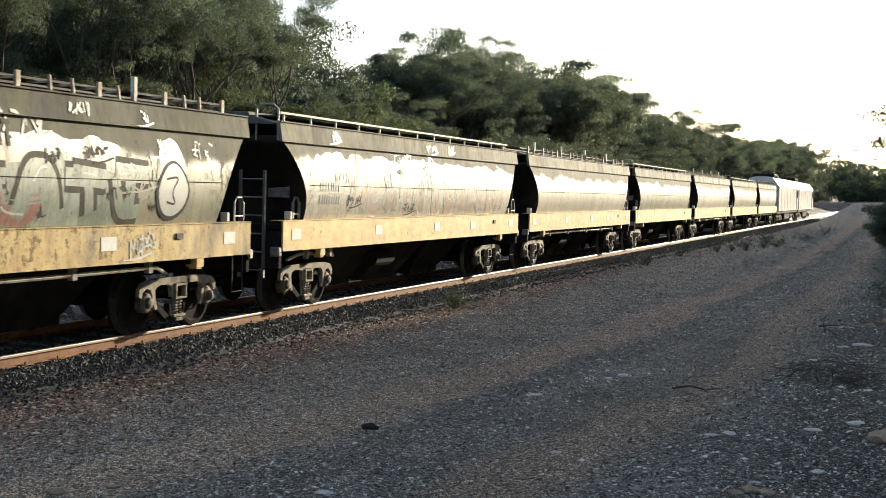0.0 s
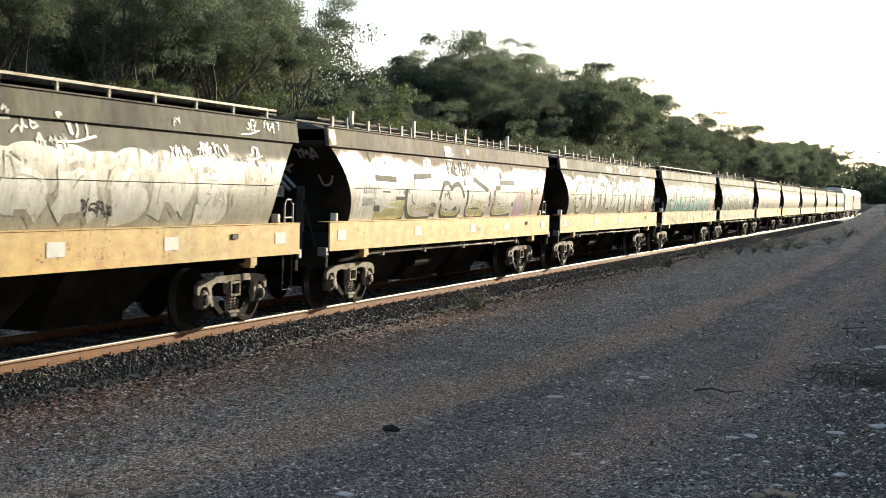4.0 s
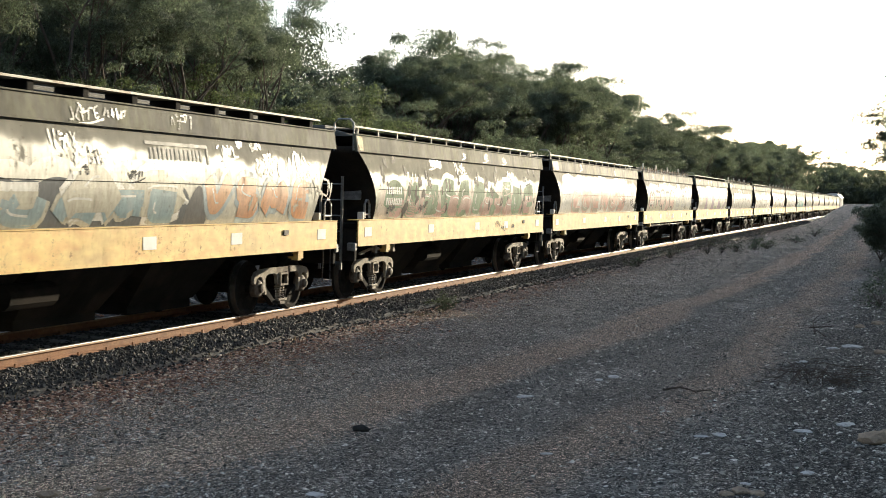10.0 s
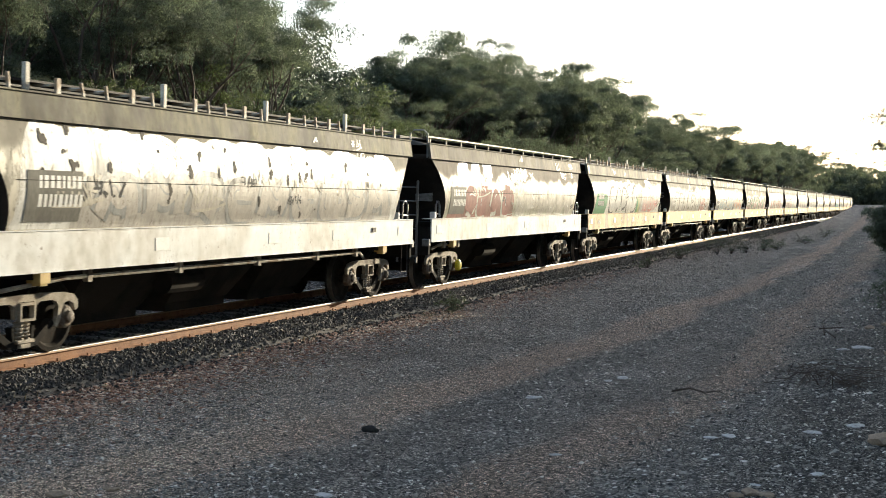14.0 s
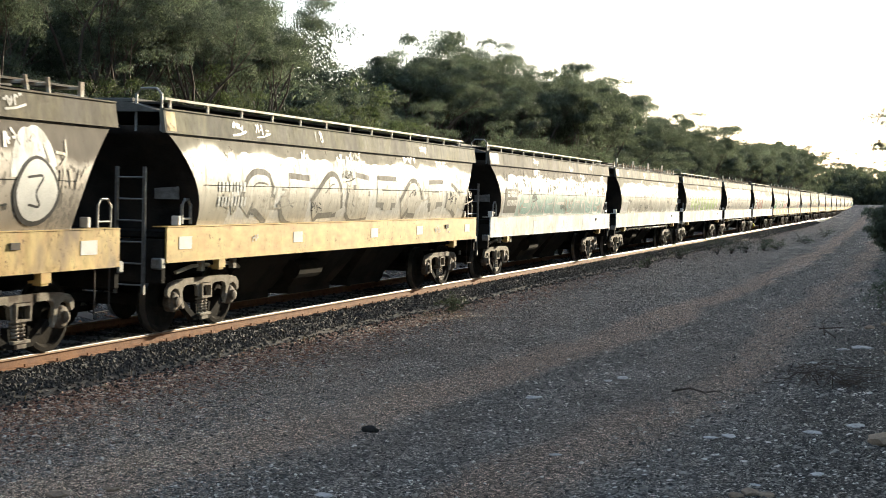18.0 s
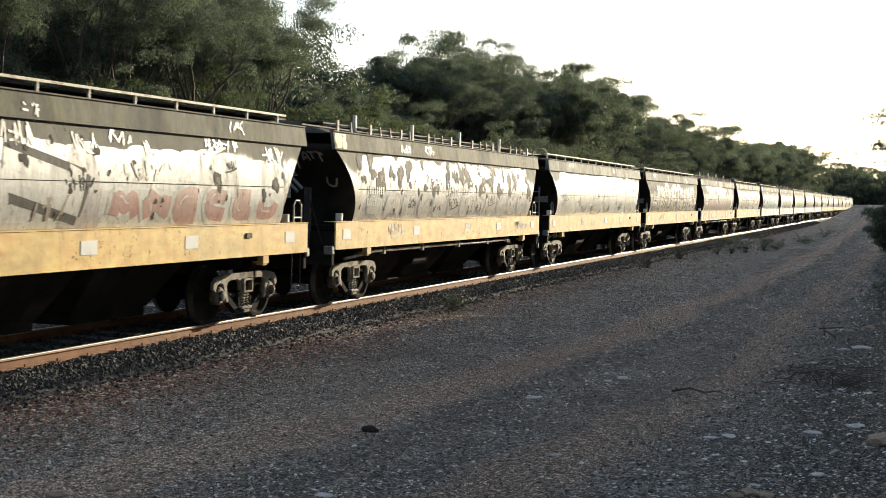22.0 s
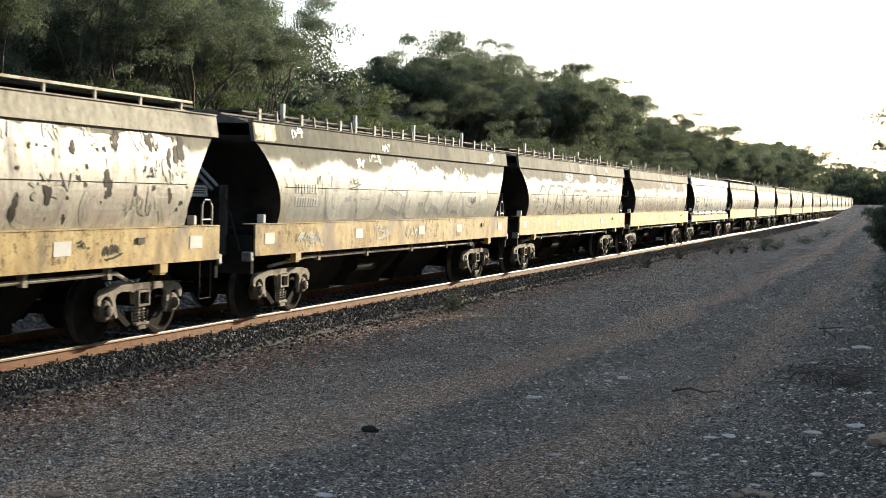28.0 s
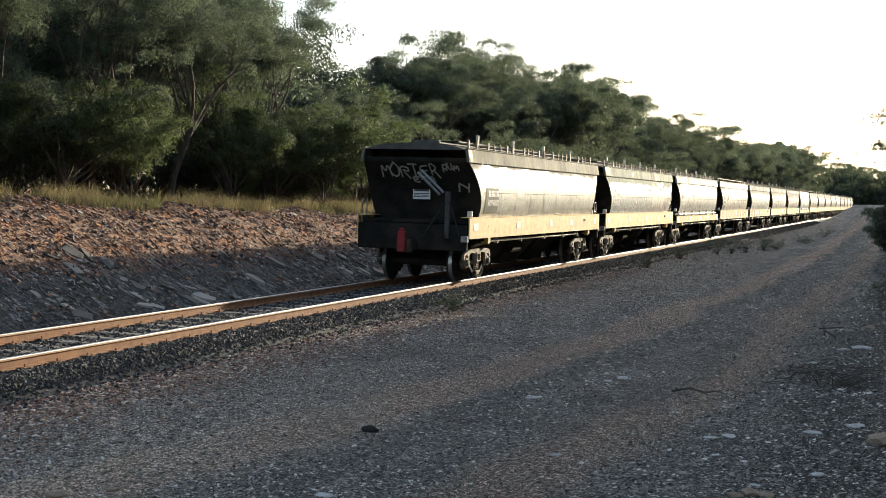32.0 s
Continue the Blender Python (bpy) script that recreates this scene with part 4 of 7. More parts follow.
    if kind == "A" and not railed:
        def plank():
            return boxes((0.55, 1.0, -6.9, 6.9, 3.36, 3.39))
        part("roof_walkway", shared(("roof_walkway", "A"), plank, M_STEEL), None, root)
        k = random.Random(8)
        for i in range(25):
            y = -6.6 + 0.55 * i
            tall = i % 6 == 2
            wide = i % 3 == 0

            def stake(tall=tall, wide=wide):
                bm = bmesh.new()
                if tall:
                    box(bm, 1.0, 1.06, -0.045, 0.045, 0.0, 0.4, 0.008)
                else:
                    box(bm, 1.15, 1.19, -0.045 if wide else -0.022, 0.045 if wide else 0.022, 0.0, 0.24, 0.005)
                    box(bm, 0.8, 1.17, -0.03, 0.03, 0.14, 0.17)
                return bm
            st = part("stake", shared(("stake", tall, wide), stake, M_STAKE), None, root)
            st.matrix_basis = pose(0, y + k.uniform(-0.08, 0.08), 3.19, k.uniform(8, 20) if not tall and not wide else 0, 0, 0)
    elif kind == "G":
        part("roof_walkway", shared(("roof_walkway", "G"), lambda: boxes((0.8, 1.27, -6.9, 6.7, 3.36, 3.385)), M_STAKE), None, root)
        for i in range(8):
            part("grating_bar", shared(("grating_bar", i), lambda: boxes((0.8 + 0.06 * i, 0.82 + 0.06 * i, -6.9, 6.7, 3.385, 3.395)), M_STAKE), None, root)
        for i in range(12):
            st = part("walkway_bracket", shared(("walkway_bracket",), lambda: boxes((0.8, 1.24, -0.07, 0.07, 0.0, 0.165), bev=0.01), M_BLACK), None, root)
            st.location = (0, -6.6 + 1.18 * i, 3.195)
    else:
        def plank():
            return boxes((0.5, 1.12, -6.9, 6.9, 3.3, 3.33))
        part("roof_walkway", shared(("roof_walkway", "B"), plank, M_STEEL), None, root)

        def handrail():
            bm = bmesh.new()
            box(bm, 1.16, 1.22, -6.95, 6.7, 3.35, 3.385)
            return bm
        part("roof_rail", shared(("roof_rail",), handrail, M_STAKE), None, root)
        for i in range(13):
            st = part("rail_post", shared(("rail_post",), lambda: boxes((1.185, 1.215, -0.02, 0.02, 0.0, 0.17)), M_STAKE), None, root)
            st.location = (0, -6.8 + 1.1 * i, 3.19)
    # rear end
    y = -HALF - 0.07
    if kind == "A":
        part("end_post", shared(("end_post",), lambda: boxes((0.84, 0.95, y - 0.05, y + 0.05, 1.07, 2.18), bev=0.008), M_DARKSTEEL), None, root)

        def strut():
            bm = bmesh.new()
            for o in (0, 0.09):
                rod(bm, [(0.1 + o, -HALF - 0.02, 2.62 + o * 0.6), (0.68 + o, -HALF - 0.05, 2.1 + o * 0.6)], 0.035, 4)
            return bm
        part("end_strut", shared(("end_strut",), strut, M_GALV), None, root)

        def brace():
            bm = bmesh.new()
            rod(bm, [(0.8, y, 1.9), (0.3, y, 1.1)], 0.025, 5)
            rod(bm, [(0.92, y, 2.0), (1.2, y, 1.15)], 0.02, 5)
            return bm
        part("end_brace", shared(("end_brace",), brace, M_STEEL), None, root)
        part("grab_hoop", shared(("grab_hoop", "rear"), lambda: hoop(-1.33, -HALF + 0.2, 1.3, 1.95, 0.3), M_GALV), None, root)
        part("notice_plate", shared(("notice_plate",), lambda: boxes((-0.27, 0.17, -6.5, -6.46, 1.98, 2.25)), M_PATCH), None, root)
        part("painted_marking", shared(("notice_bars",), lambda: boxes(*[(-0.24, 0.14, -6.504, -6.501, z, z + h) for z, h in ((2.17, 0.05), (2.11, 0.02), (2.07, 0.02), (2.03, 0.02))]), M_DARKMARK), None, root)
    else:
        for x in (0.68, 1.12):
            part("ladder_stile", shared(("ladder_stile", x), lambda: boxes((x - 0.02, x + 0.02, y - 0.05, y, 0.62, 2.4)), M_GALV), None, root)
        for i in range(6):
            def rung(i=i):
                bm = bmesh.new()
                rod(bm, [(0.69, y - 0.03, 0.75 + 0.3 * i), (1.11, y - 0.03, 0.75 + 0.3 * i)], 0.013, 5)
                return bm
            part("ladder_rung", shared(("ladder_rung", i), rung, M_GALV), None, root)
        part("roof_hoop", shared(("roof_hoop",), lambda: hoop(1.05, -HALF + 0.1, 2.9, 3.5, 0.4, "x", 0.02), M_GALV), None, root)
        part("brake_wheel", shared(("brake_wheel",), lambda: hoop(1.3, -HALF + 0.75, 1.6, 1.95, 0.25, "y", 0.025), M_GALV), None, root)
        part("notice_plate", shared(("notice_plate", "B"), lambda: boxes((0.75, 1.15, -6.42, -6.40, 1.95, 2.35)), M_GALV), None, root)
    running_gear(root)
    return root


# ---- paint, marks and sprayed pictures of the wagons ----
def body_paint(name, base, dirt, seed):
    """Glossy old wagon paint under matt grime: a ragged dark band below the top rail, runs, flaked patches and rust specks. dirt: 0 is clean, 1 nearly all grime."""
    m = bpy.data.materials.new(name)
    m.use_nodes = True
    n, k, grain, cells, ranged, calc, mix, split = nodes_of(m)
    b_ = n["Principled BSDF"]
    x, y, z = split()
    o = seed * 7.3
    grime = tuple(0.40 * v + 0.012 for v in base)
    paint = mix(ranged(grain(1.1, (1, 1, 0.6), 6, o), 0.35, 0.65), tuple(0.82 * v for v in base), tuple(min(1.12 * v, 0.8) for v in base))
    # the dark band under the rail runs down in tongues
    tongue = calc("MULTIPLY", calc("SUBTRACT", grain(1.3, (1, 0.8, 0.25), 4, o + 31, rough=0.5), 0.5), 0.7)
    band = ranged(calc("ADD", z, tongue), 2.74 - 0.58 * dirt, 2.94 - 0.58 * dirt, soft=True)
    # flakes: hard-edged patches at two sizes, gathered in drifts
    drift = calc("MULTIPLY", calc("SUBTRACT", grain(0.55, (1, 1, 0.8), 5, o + 12), 0.5), 0.35)
    flake = calc("ADD", grain(6.5, (1, 1, 0.55), 9, o + 41, rough=0.72), drift)
    flakes = ranged(flake, 0.66 - 0.17 * dirt, 0.69 - 0.17 * dirt)
    fine = ranged(calc("ADD", grain(19, (1, 1, 0.6), 8, o + 51, rough=0.7), drift), 0.63 - 0.1 * dirt, 0.68 - 0.1 * dirt)
    runs = ranged(grain(3.6, (1, 1.5, 0.1), 7, o + 35, rough=0.65), 0.54, 0.68, 0, 0.5)
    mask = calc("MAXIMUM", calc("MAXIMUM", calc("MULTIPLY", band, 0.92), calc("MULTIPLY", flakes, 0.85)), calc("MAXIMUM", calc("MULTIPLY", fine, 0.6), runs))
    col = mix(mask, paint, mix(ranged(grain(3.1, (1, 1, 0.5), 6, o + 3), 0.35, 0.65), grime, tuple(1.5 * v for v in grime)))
    col = mix(calc("MULTIPLY", ranged(grain(11, (1, 1, 0.7), 8, o + 71), 0.64, 0.68), 0.85), col, (0.075, 0.048, 0.032))
    k.new(col, b_.inputs["Base Color"])
    k.new(ranged(mask, 0, 0.7, GLOSS, 0.9), b_.inputs["Roughness"])
    b_.inputs["Specular IOR Level"].default_value = 0.42
    bp = n.new("ShaderNodeBump")
    bp.inputs["Strength"].default_value, bp.inputs["Distance"].default_value = 0.3, 0.012
    k.new(calc("ADD", grain(3.0, (1, 1, 0.5), 3, o + 61), calc("MULTIPLY", mask, 0.3)), bp.inputs["Height"])
    k.new(bp.outputs[0], b_.inputs["Normal"])
    return m


GLOSS = 0.5
INKS = {}


def ink(c):
    """Sprayed paint, streaked with dirt and worn through in places."""
    if c not in INKS:
        INKS[c] = mat("spray_paint", tuple(0.72 * v for v in c), c, scale=2.2, rough=0.42 if sum(c) > 0.75 else 0.7, rvar=0.1, bump=0.06, fine=22, c=tuple(0.75 * v + 0.02 * (v > 0.2) for v in c), stretch=(1, 1.3, 0.35))
        INKS[c].node_tree.nodes["Principled BSDF"].inputs["Specular IOR Level"].default_value = 0.5 if sum(c) > 0.75 else 0.12
        grimed(INKS[c], 0.85 if sum(c) > 0.5 else 0.3)
    return INKS[c]


def on_side(y, z, lift):
    return (1.43 + lift if z < Z_SILL1 else (body_x(z) + lift if z < Z_LIP0 else 1.385 - 0.05 * (z - Z_LIP0) / (Z_LIP1 - Z_LIP0) + lift), y, z)


def rounded(pts, times=2):
    """A line with its corners cut."""
    for _ in range(times):
        out = [pts[0]]
        for p, q in zip(pts, pts[1:]):
            out += [(0.78 * p[0] + 0.22 * q[0], 0.78 * p[1] + 0.22 * q[1]), (0.22 * p[0] + 0.78 * q[0], 0.22 * p[1] + 0.78 * q[1])]
        pts = out + [pts[-1]]
    return pts


def even(pts, step=0.07):
    """The same line in short steps."""
    out = [pts[0]]
    for p, q in zip(pts, pts[1:]):
        m = max(1, math.ceil(math.hypot(q[0] - p[0], q[1] - p[1]) / step))
        out += [(p[0] + (q[0] - p[0]) * i / m, p[1] + (q[1] - p[1]) * i / m) for i in range(1, m + 1)]
    return out


def keep(z, ref):
    """A height held on the same panel as ref."""
    if ref < Z_SILL1:
        return min(max(z, Z_SILL0 + 0.02), Z_SILL1 - 0.02)
    return min(max(z, Z_SILL1 + 0.02), Z_LIP0 - 0.012) if ref < Z_LIP0 else min(max(z, Z_LIP0 + 0.012), Z_LIP1 - 0.015)


def ribbons(lines, lift):
    """Painted strokes (points and width) lying on the side of a wagon."""
    verts, faces = [], []
    for pts, w in lines:
        ps = even(pts)
        ref = sum(p[1] for p in ps) / len(ps)
        base, across = len(verts), max(2, math.ceil(w / 0.08) + 1)
        for i, (y, z) in enumerate(ps):
            a, b = ps[max(i - 1, 0)], ps[min(i + 1, len(ps) - 1)]
            dy, dz = b[0] - a[0], b[1] - a[1]
            ln = math.hypot(dy, dz) or 1
            for j in range(across):
                o = w * (j / (across - 1) - 0.5)
                verts.append(on_side(y - dz / ln * o, keep(z + dy / ln * o, ref), lift))
        for i in range(len(ps) - 1):
            for j in range(across - 1):
                q = base + i * across + j
                faces.append((q, q + across, q + across + 1, q + 1))
    return verts, faces


STROKES = [[[(-.8, 0), (-.75, 1)], [(.8, 0), (.8, 1)], [(-.8, 1), (.8, .25)]], [[(.8, .92), (-.5, 1), (-.85, .5), (-.5, .0), (.8, .08)]],
           [[(-.9, 0), (-.2, 1), (.3, 1), (.9, 0)], [(-.5, .38), (.5, .4)]], [[(.8, .9), (-.6, 1), (-.7, .55), (.7, .5), (.7, .03), (-.8, 0)]],
           [[(-.7, 0), (-.7, 1), (.7, .95), (.65, .52), (-.6, .5)], [(0, .5), (.9, 0)]], [[(-.7, 1), (-.7, 0), (.8, .05)], [(-.7, .5), (.5, .55)], [(-.7, 1), (.8, .95)]],
           [[(-.9, .98), (.9, .95)], [(0, 1), (.1, 0)]], [[(-.8, 1), (-.7, .1), (.6, 0), (.8, 1)]], [[(-.8, 0), (-.6, 1), (0, .3), (.6, 1), (.8, 0)]]]


# fat capitals as brush strokes in a box from -1 to 1 across and 0 to 1 up
CAPS = {"A": [[(-.85, 0), (-.1, 1), (.1, 1), (.85, 0)], [(-.45, .38), (.45, .38)]],
        "B": [[(-.7, 0), (-.7, 1), (.55, .95), (.5, .55), (-.6, .52)], [(-.6, .5), (.75, .4), (.65, .04), (-.7, 0)]],
        "C": [[(.85, .88), (.2, 1), (-.7, .85), (-.8, .2), (.1, 0), (.85, .14)]],
        "E": [[(.8, 1), (-.7, 1), (-.7, 0), (.8, 0)], [(-.7, .5), (.5, .5)]],
        "G": [[(.85, .88), (.2, 1), (-.7, .85), (-.8, .2), (.1, 0), (.8, .12), (.8, .45), (.2, .45)]],
        "K": [[(-.7, 0), (-.7, 1)], [(.8, 1), (-.6, .5), (.85, 0)]],
        "L": [[(-.7, 1), (-.7, 0), (.8, 0)]],
        "M": [[(-.9, 0), (-.7, 1), (0, .35), (.7, 1), (.9, 0)]],
        "N": [[(-.75, 0), (-.75, 1), (.75, 0), (.75, 1)]],
        "O": [[(0, 1), (-.8, .75), (-.8, .25), (0, 0), (.8, .25), (.8, .75), (0, 1)]],
        "P": [[(-.7, 0), (-.7, 1), (.7, .95), (.7, .5), (-.6, .42)]],
        "R": [[(-.7, 0), (-.7, 1), (.7, .95), (.6, .52), (-.6, .48)], [(0, .5), (.85, 0)]],
        "S": [[(.8, .9), (-.5, 1), (-.7, .62), (.65, .42), (.6, .03), (-.8, .08)]],
        "T": [[(-.9, 1), (.9, 1)], [(0, 1), (0, 0)]],
        "V": [[(-.85, 1), (0, 0), (.85, 1)]],
        "Y": [[(-.85, 1), (0, .5), (.85, 1)], [(0, .5), (-.1, 0)]],
        "Z": [[(-.8, 1), (.8, 1), (-.8, 0), (.8, 0)]]}


def big_letters(root, rng, y0, y1, z0, z1, fill, outline, fat=0.26, word=""):
    """A row of fat overlapping shapes with an outline and inner highlights; ? stands for a shape that cannot be read."""
    n = len(word) or max(1, round((y1 - y0) / (0.78 + fat)))
    cell, rims = (y1 - y0) / n, []
    for i in range(n):
        c, w = y0 + cell * (i + 0.5), (cell - fat * 0.85) / 2
        slant, h = rng.uniform(-0.1, 0.2), (z1 - z0) * rng.uniform(0.86, 1.04)
        lines = []
        if word and word[i] == " ":
            continue
        shape, loose = (CAPS[word[i]], 0.25) if word and word[i] != "?" else (rng.choice(STROKES) + ([] if word else rng.choice(STROKES)[:1]), 0.6)
        for st in shape:
            pts = [(c + w * (p + loose * rng.uniform(-0.42, 0.42)) + slant * (q - 0.5) * h, z0 + fat * 0.5 + (h - fat) * (q + loose * rng.uniform(-0.16, 0.16))) for p, q in st]
            lines.append((rounded(pts), fat * rng.uniform(0.85, 1.2)))
        rims += [(p, k + 0.1 + 0.28 * fat) for p, k in lines]
        v, f = ribbons(lines, 0.0052 + 0.0003 * (i % 3))
        letter = part("sprayed_letter", raw("sprayed_letter", v, f, ink(fill)), None, root)
        v, f = ribbons([([(p + 0.05, q + 0.03) for p, q in ln[len(ln) // 4:len(ln) // 2 + 1]], 0.03) for ln, k in lines[:1]], 0.0062)
        part("highlight", raw("highlight", v, f, ink(outline if sum(fill) > 1.2 else W_)), None, letter)
    v, f = ribbons(rims, 0.004)
    part("letter_outline", raw("letter_outline", v, f, ink(outline)), None, root)


def cloud(root, rng, y0, y1, top, colour, lift, low=None):
    """A sprayed ground with a billowing upper edge."""
    puffs, y = [], y0
    while y < y1:
        r = rng.uniform(0.08, 0.26)
        puffs.append((y, top - r * rng.uniform(0.95, 1.25) + rng.uniform(-0.06, 0.03), r))
        y += 2.4 * r * rng.uniform(0.7, 1.3)
    verts, faces, rows = [], [], 14
    cols = math.ceil((y1 - y0) / 0.05)
    z_low = Z_SILL1 + 0.02 if low is None else low
    for i in range(cols + 1):
        y = y0 + (y1 - y0) * i / cols
        z = max([top - 0.3] + [c + math.sqrt(r * r - ((y - p) / 2.4) ** 2) for p, c, r in puffs if abs(y - p) < 2.4 * r])
        if min(y - y0, y1 - y) < 0.45:
            z = z_low + (z - z_low) * math.sqrt(max(0.02, 1 - (1 - min(y - y0, y1 - y) / 0.45) ** 2))
        for j in range(rows):
            verts.append(on_side(y, keep(z_low + (z - z_low) * j / (rows - 1), 2.0), lift))
    for i in range(cols):
        for j in range(rows - 1):
            q = i * rows + j
            faces.append((q, q + rows, q + rows + 1, q + 1))
    part("sprayed_ground", raw("sprayed_ground", verts, faces, ink(colour)), None, root)


def tags(root, rng, count, colour, z0=1.7, z1=3.1, y0=-6, y1=6, big=1.0):
    """Scrawled signatures that nobody can read."""
    lines = []
    for _ in range(count):
        y, z = rng.uniform(y0, y1), rng.uniform(z0, z1 - 0.15)
        h, w = rng.uniform(0.14, 0.26) * big, rng.uniform(0.022, 0.036) * (0.6 + 0.4 * big)
        for g in range(rng.randint(3, 6)):
            wide = h * rng.uniform(0.45, 0.8)
            pts = [(y + wide * rng.uniform(-0.1, 1.1), z + h * (rng.uniform(0.75, 1.1) if rng.random() < 0.5 else rng.uniform(-0.1, 0.4))) for k in range(rng.randint(3, 5))]
            lines.append((rounded(pts, rng.choice((1, 2, 2))), w))
            if rng.random() < 0.4:
                lines.append(([(y, z + h * 0.5), (y + wide * rng.uniform(0.6, 1.2), z + h * rng.uniform(0.3, 0.7))], w))
            y += wide * rng.uniform(0.75, 1.1)
        if rng.random() < 0.35:
            lines.append((rounded([(y - h * 2.6, z - 0.05), (y - h, z - 0.03), (y + h * 0.5, z + h * 0.2)]), w))
    v, f = ribbons(lines, 0.0074)
    tagged(part("sprayed_tag", raw("sprayed_tag", v, f, ink(colour)), None, root), kind="stuff")


CHALKED = {"N": [[(0, 0), (0, 1), (1, 0), (1, 1)]], "E": [[(1, 1), (0, 1), (0, 0), (1, 0)], [(0, 0.5), (0.8, 0.5)]], "T": [[(0, 1), (1, 1)], [(0.5, 1), (0.5, 0)]],
           "C": [[(1, 1), (0, 0.9), (0, 0.1), (1, 0)]], "H": [[(0, 0), (0, 1)], [(1, 0), (1, 1)], [(0, 0.5), (1, 0.5)]],
           "F": [[(1, 1), (0, 1), (0, 0)], [(0, 0.52), (0.8, 0.52)]], "R": [[(0, 0), (0, 1), (0.9, 1), (0.9, 0.5), (0, 0.5)], [(0.45, 0.5), (1, 0)]], "I": [[(0.5, 0), (0.5, 1)]], "G": [[(1, 1), (0, 1), (0, 0), (1, 0), (1, 0.45), (0.55, 0.45)]]}


def scrawl(root, word, y, z, w, h, colour, thick=0.045):
    """A word in plain brushed capitals."""
    lines = []
    for i, ch in enumerate(word):
        lines += [([(y + w * (i + 0.68 * p), z + h * q) for p, q in st], thick) for st in CHALKED[ch]]
    v, f = ribbons(lines, 0.0082)
    part("sprayed_word", raw("sprayed_word", v, f, ink(colour)), None, root)


def blots(root, rng, count, z0, z1, r0, r1, y0=-6.2, y1=6.2):
    """Dark rusty blisters with a paler middle."""
    verts, faces, heart = [], [], []
    for _ in range(count):
        y, z, r = rng.uniform(y0, y1), rng.uniform(z0, z1), rng.uniform(r0, r1)
        tall, ph, ring = rng.uniform(1.0, 1.7), rng.uniform(0, 6), r > 0.09 and rng.random() < 0.6
        base, m = len(verts), 18
        for k in (0.0, 0.45, 1.0):
            for j in range(m):
                a = 2 * math.pi * j / m
                q = r * k * (1 + 0.28 * math.sin(2 * a + ph) + 0.2 * math.sin(3 * a + 2 * ph) + 0.12 * math.sin(7 * a + ph))
                verts.append(on_side(y + q * math.cos(a), keep(z + q * tall * math.sin(a), z), 0.0068))
        for k in (0, 1):
            for j in range(m):
                f = (base + k * m + j, base + (k + 1) * m + j, base + (k + 1) * m + (j + 1) % m, base + k * m + (j + 1) % m)
                (heart if ring and k == 0 else faces).append(f)
    tagged(part("rust_blister", raw("rust_blister", verts, faces, ink((0.04, 0.03, 0.022))), None, root), kind="stuff")
    if heart:
        tagged(part("rust_blister", raw("rust_blister", verts, heart, ink((0.26, 0.21, 0.16))), None, root), kind="stuff")


def bars(root, y, z, rows, length, high, material, name="painted_marking"):
    """Lettering that cannot be read: rows of plain bars."""
    k, lines = random.Random(int(abs(y) * 100)), []
    for r in range(rows):
        at = y
        while at < y + length:
            w = k.uniform(0.3, 0.55) * high
            zz = z - r * high * 1.5
            lines.append(([(at + w / 2, zz), (at + w / 2, zz + high)], w))
            at += w + high * 0.3
    v, f = ribbons(lines, 0.0078)
    tagged(part(name, raw(name, v, f, material), None, root), kind="stuff")


def oval(root, y, z, w, h, material, lift):
    v, f = [], []
    for i in range(9):
        for j in range(25):
            a, r = 2 * math.pi * j / 24, i / 8
            zz = z + h * r * math.sin(a)
            v.append(on_side(y + w * r * math.cos(a) * (1 - 0.25 * max(0, math.sin(a))), zz, lift))
    for i in range(8):
        for j in range(24):
            q = i * 25 + j
            f.append((q, q + 25, q + 26, q + 1))
    part("painted_oval", raw("painted_oval", v, f, material), None, root)


CREAM, GREY, OLIVE, DARK, WHITE, BROWN = (0.50, 0.46, 0.36), (0.36, 0.34, 0.27), (0.31, 0.29, 0.205), (0.20, 0.18, 0.14), (0.68, 0.67, 0.62), (0.31, 0.265, 0.205)
W_ = (0.72, 0.71, 0.66)
LIME, TAN, SAGE = (0.38, 0.56, 0.16), (0.45, 0.37, 0.27), (0.44, 0.50, 0.38)
BLACK = (0.05, 0.05, 0.05)
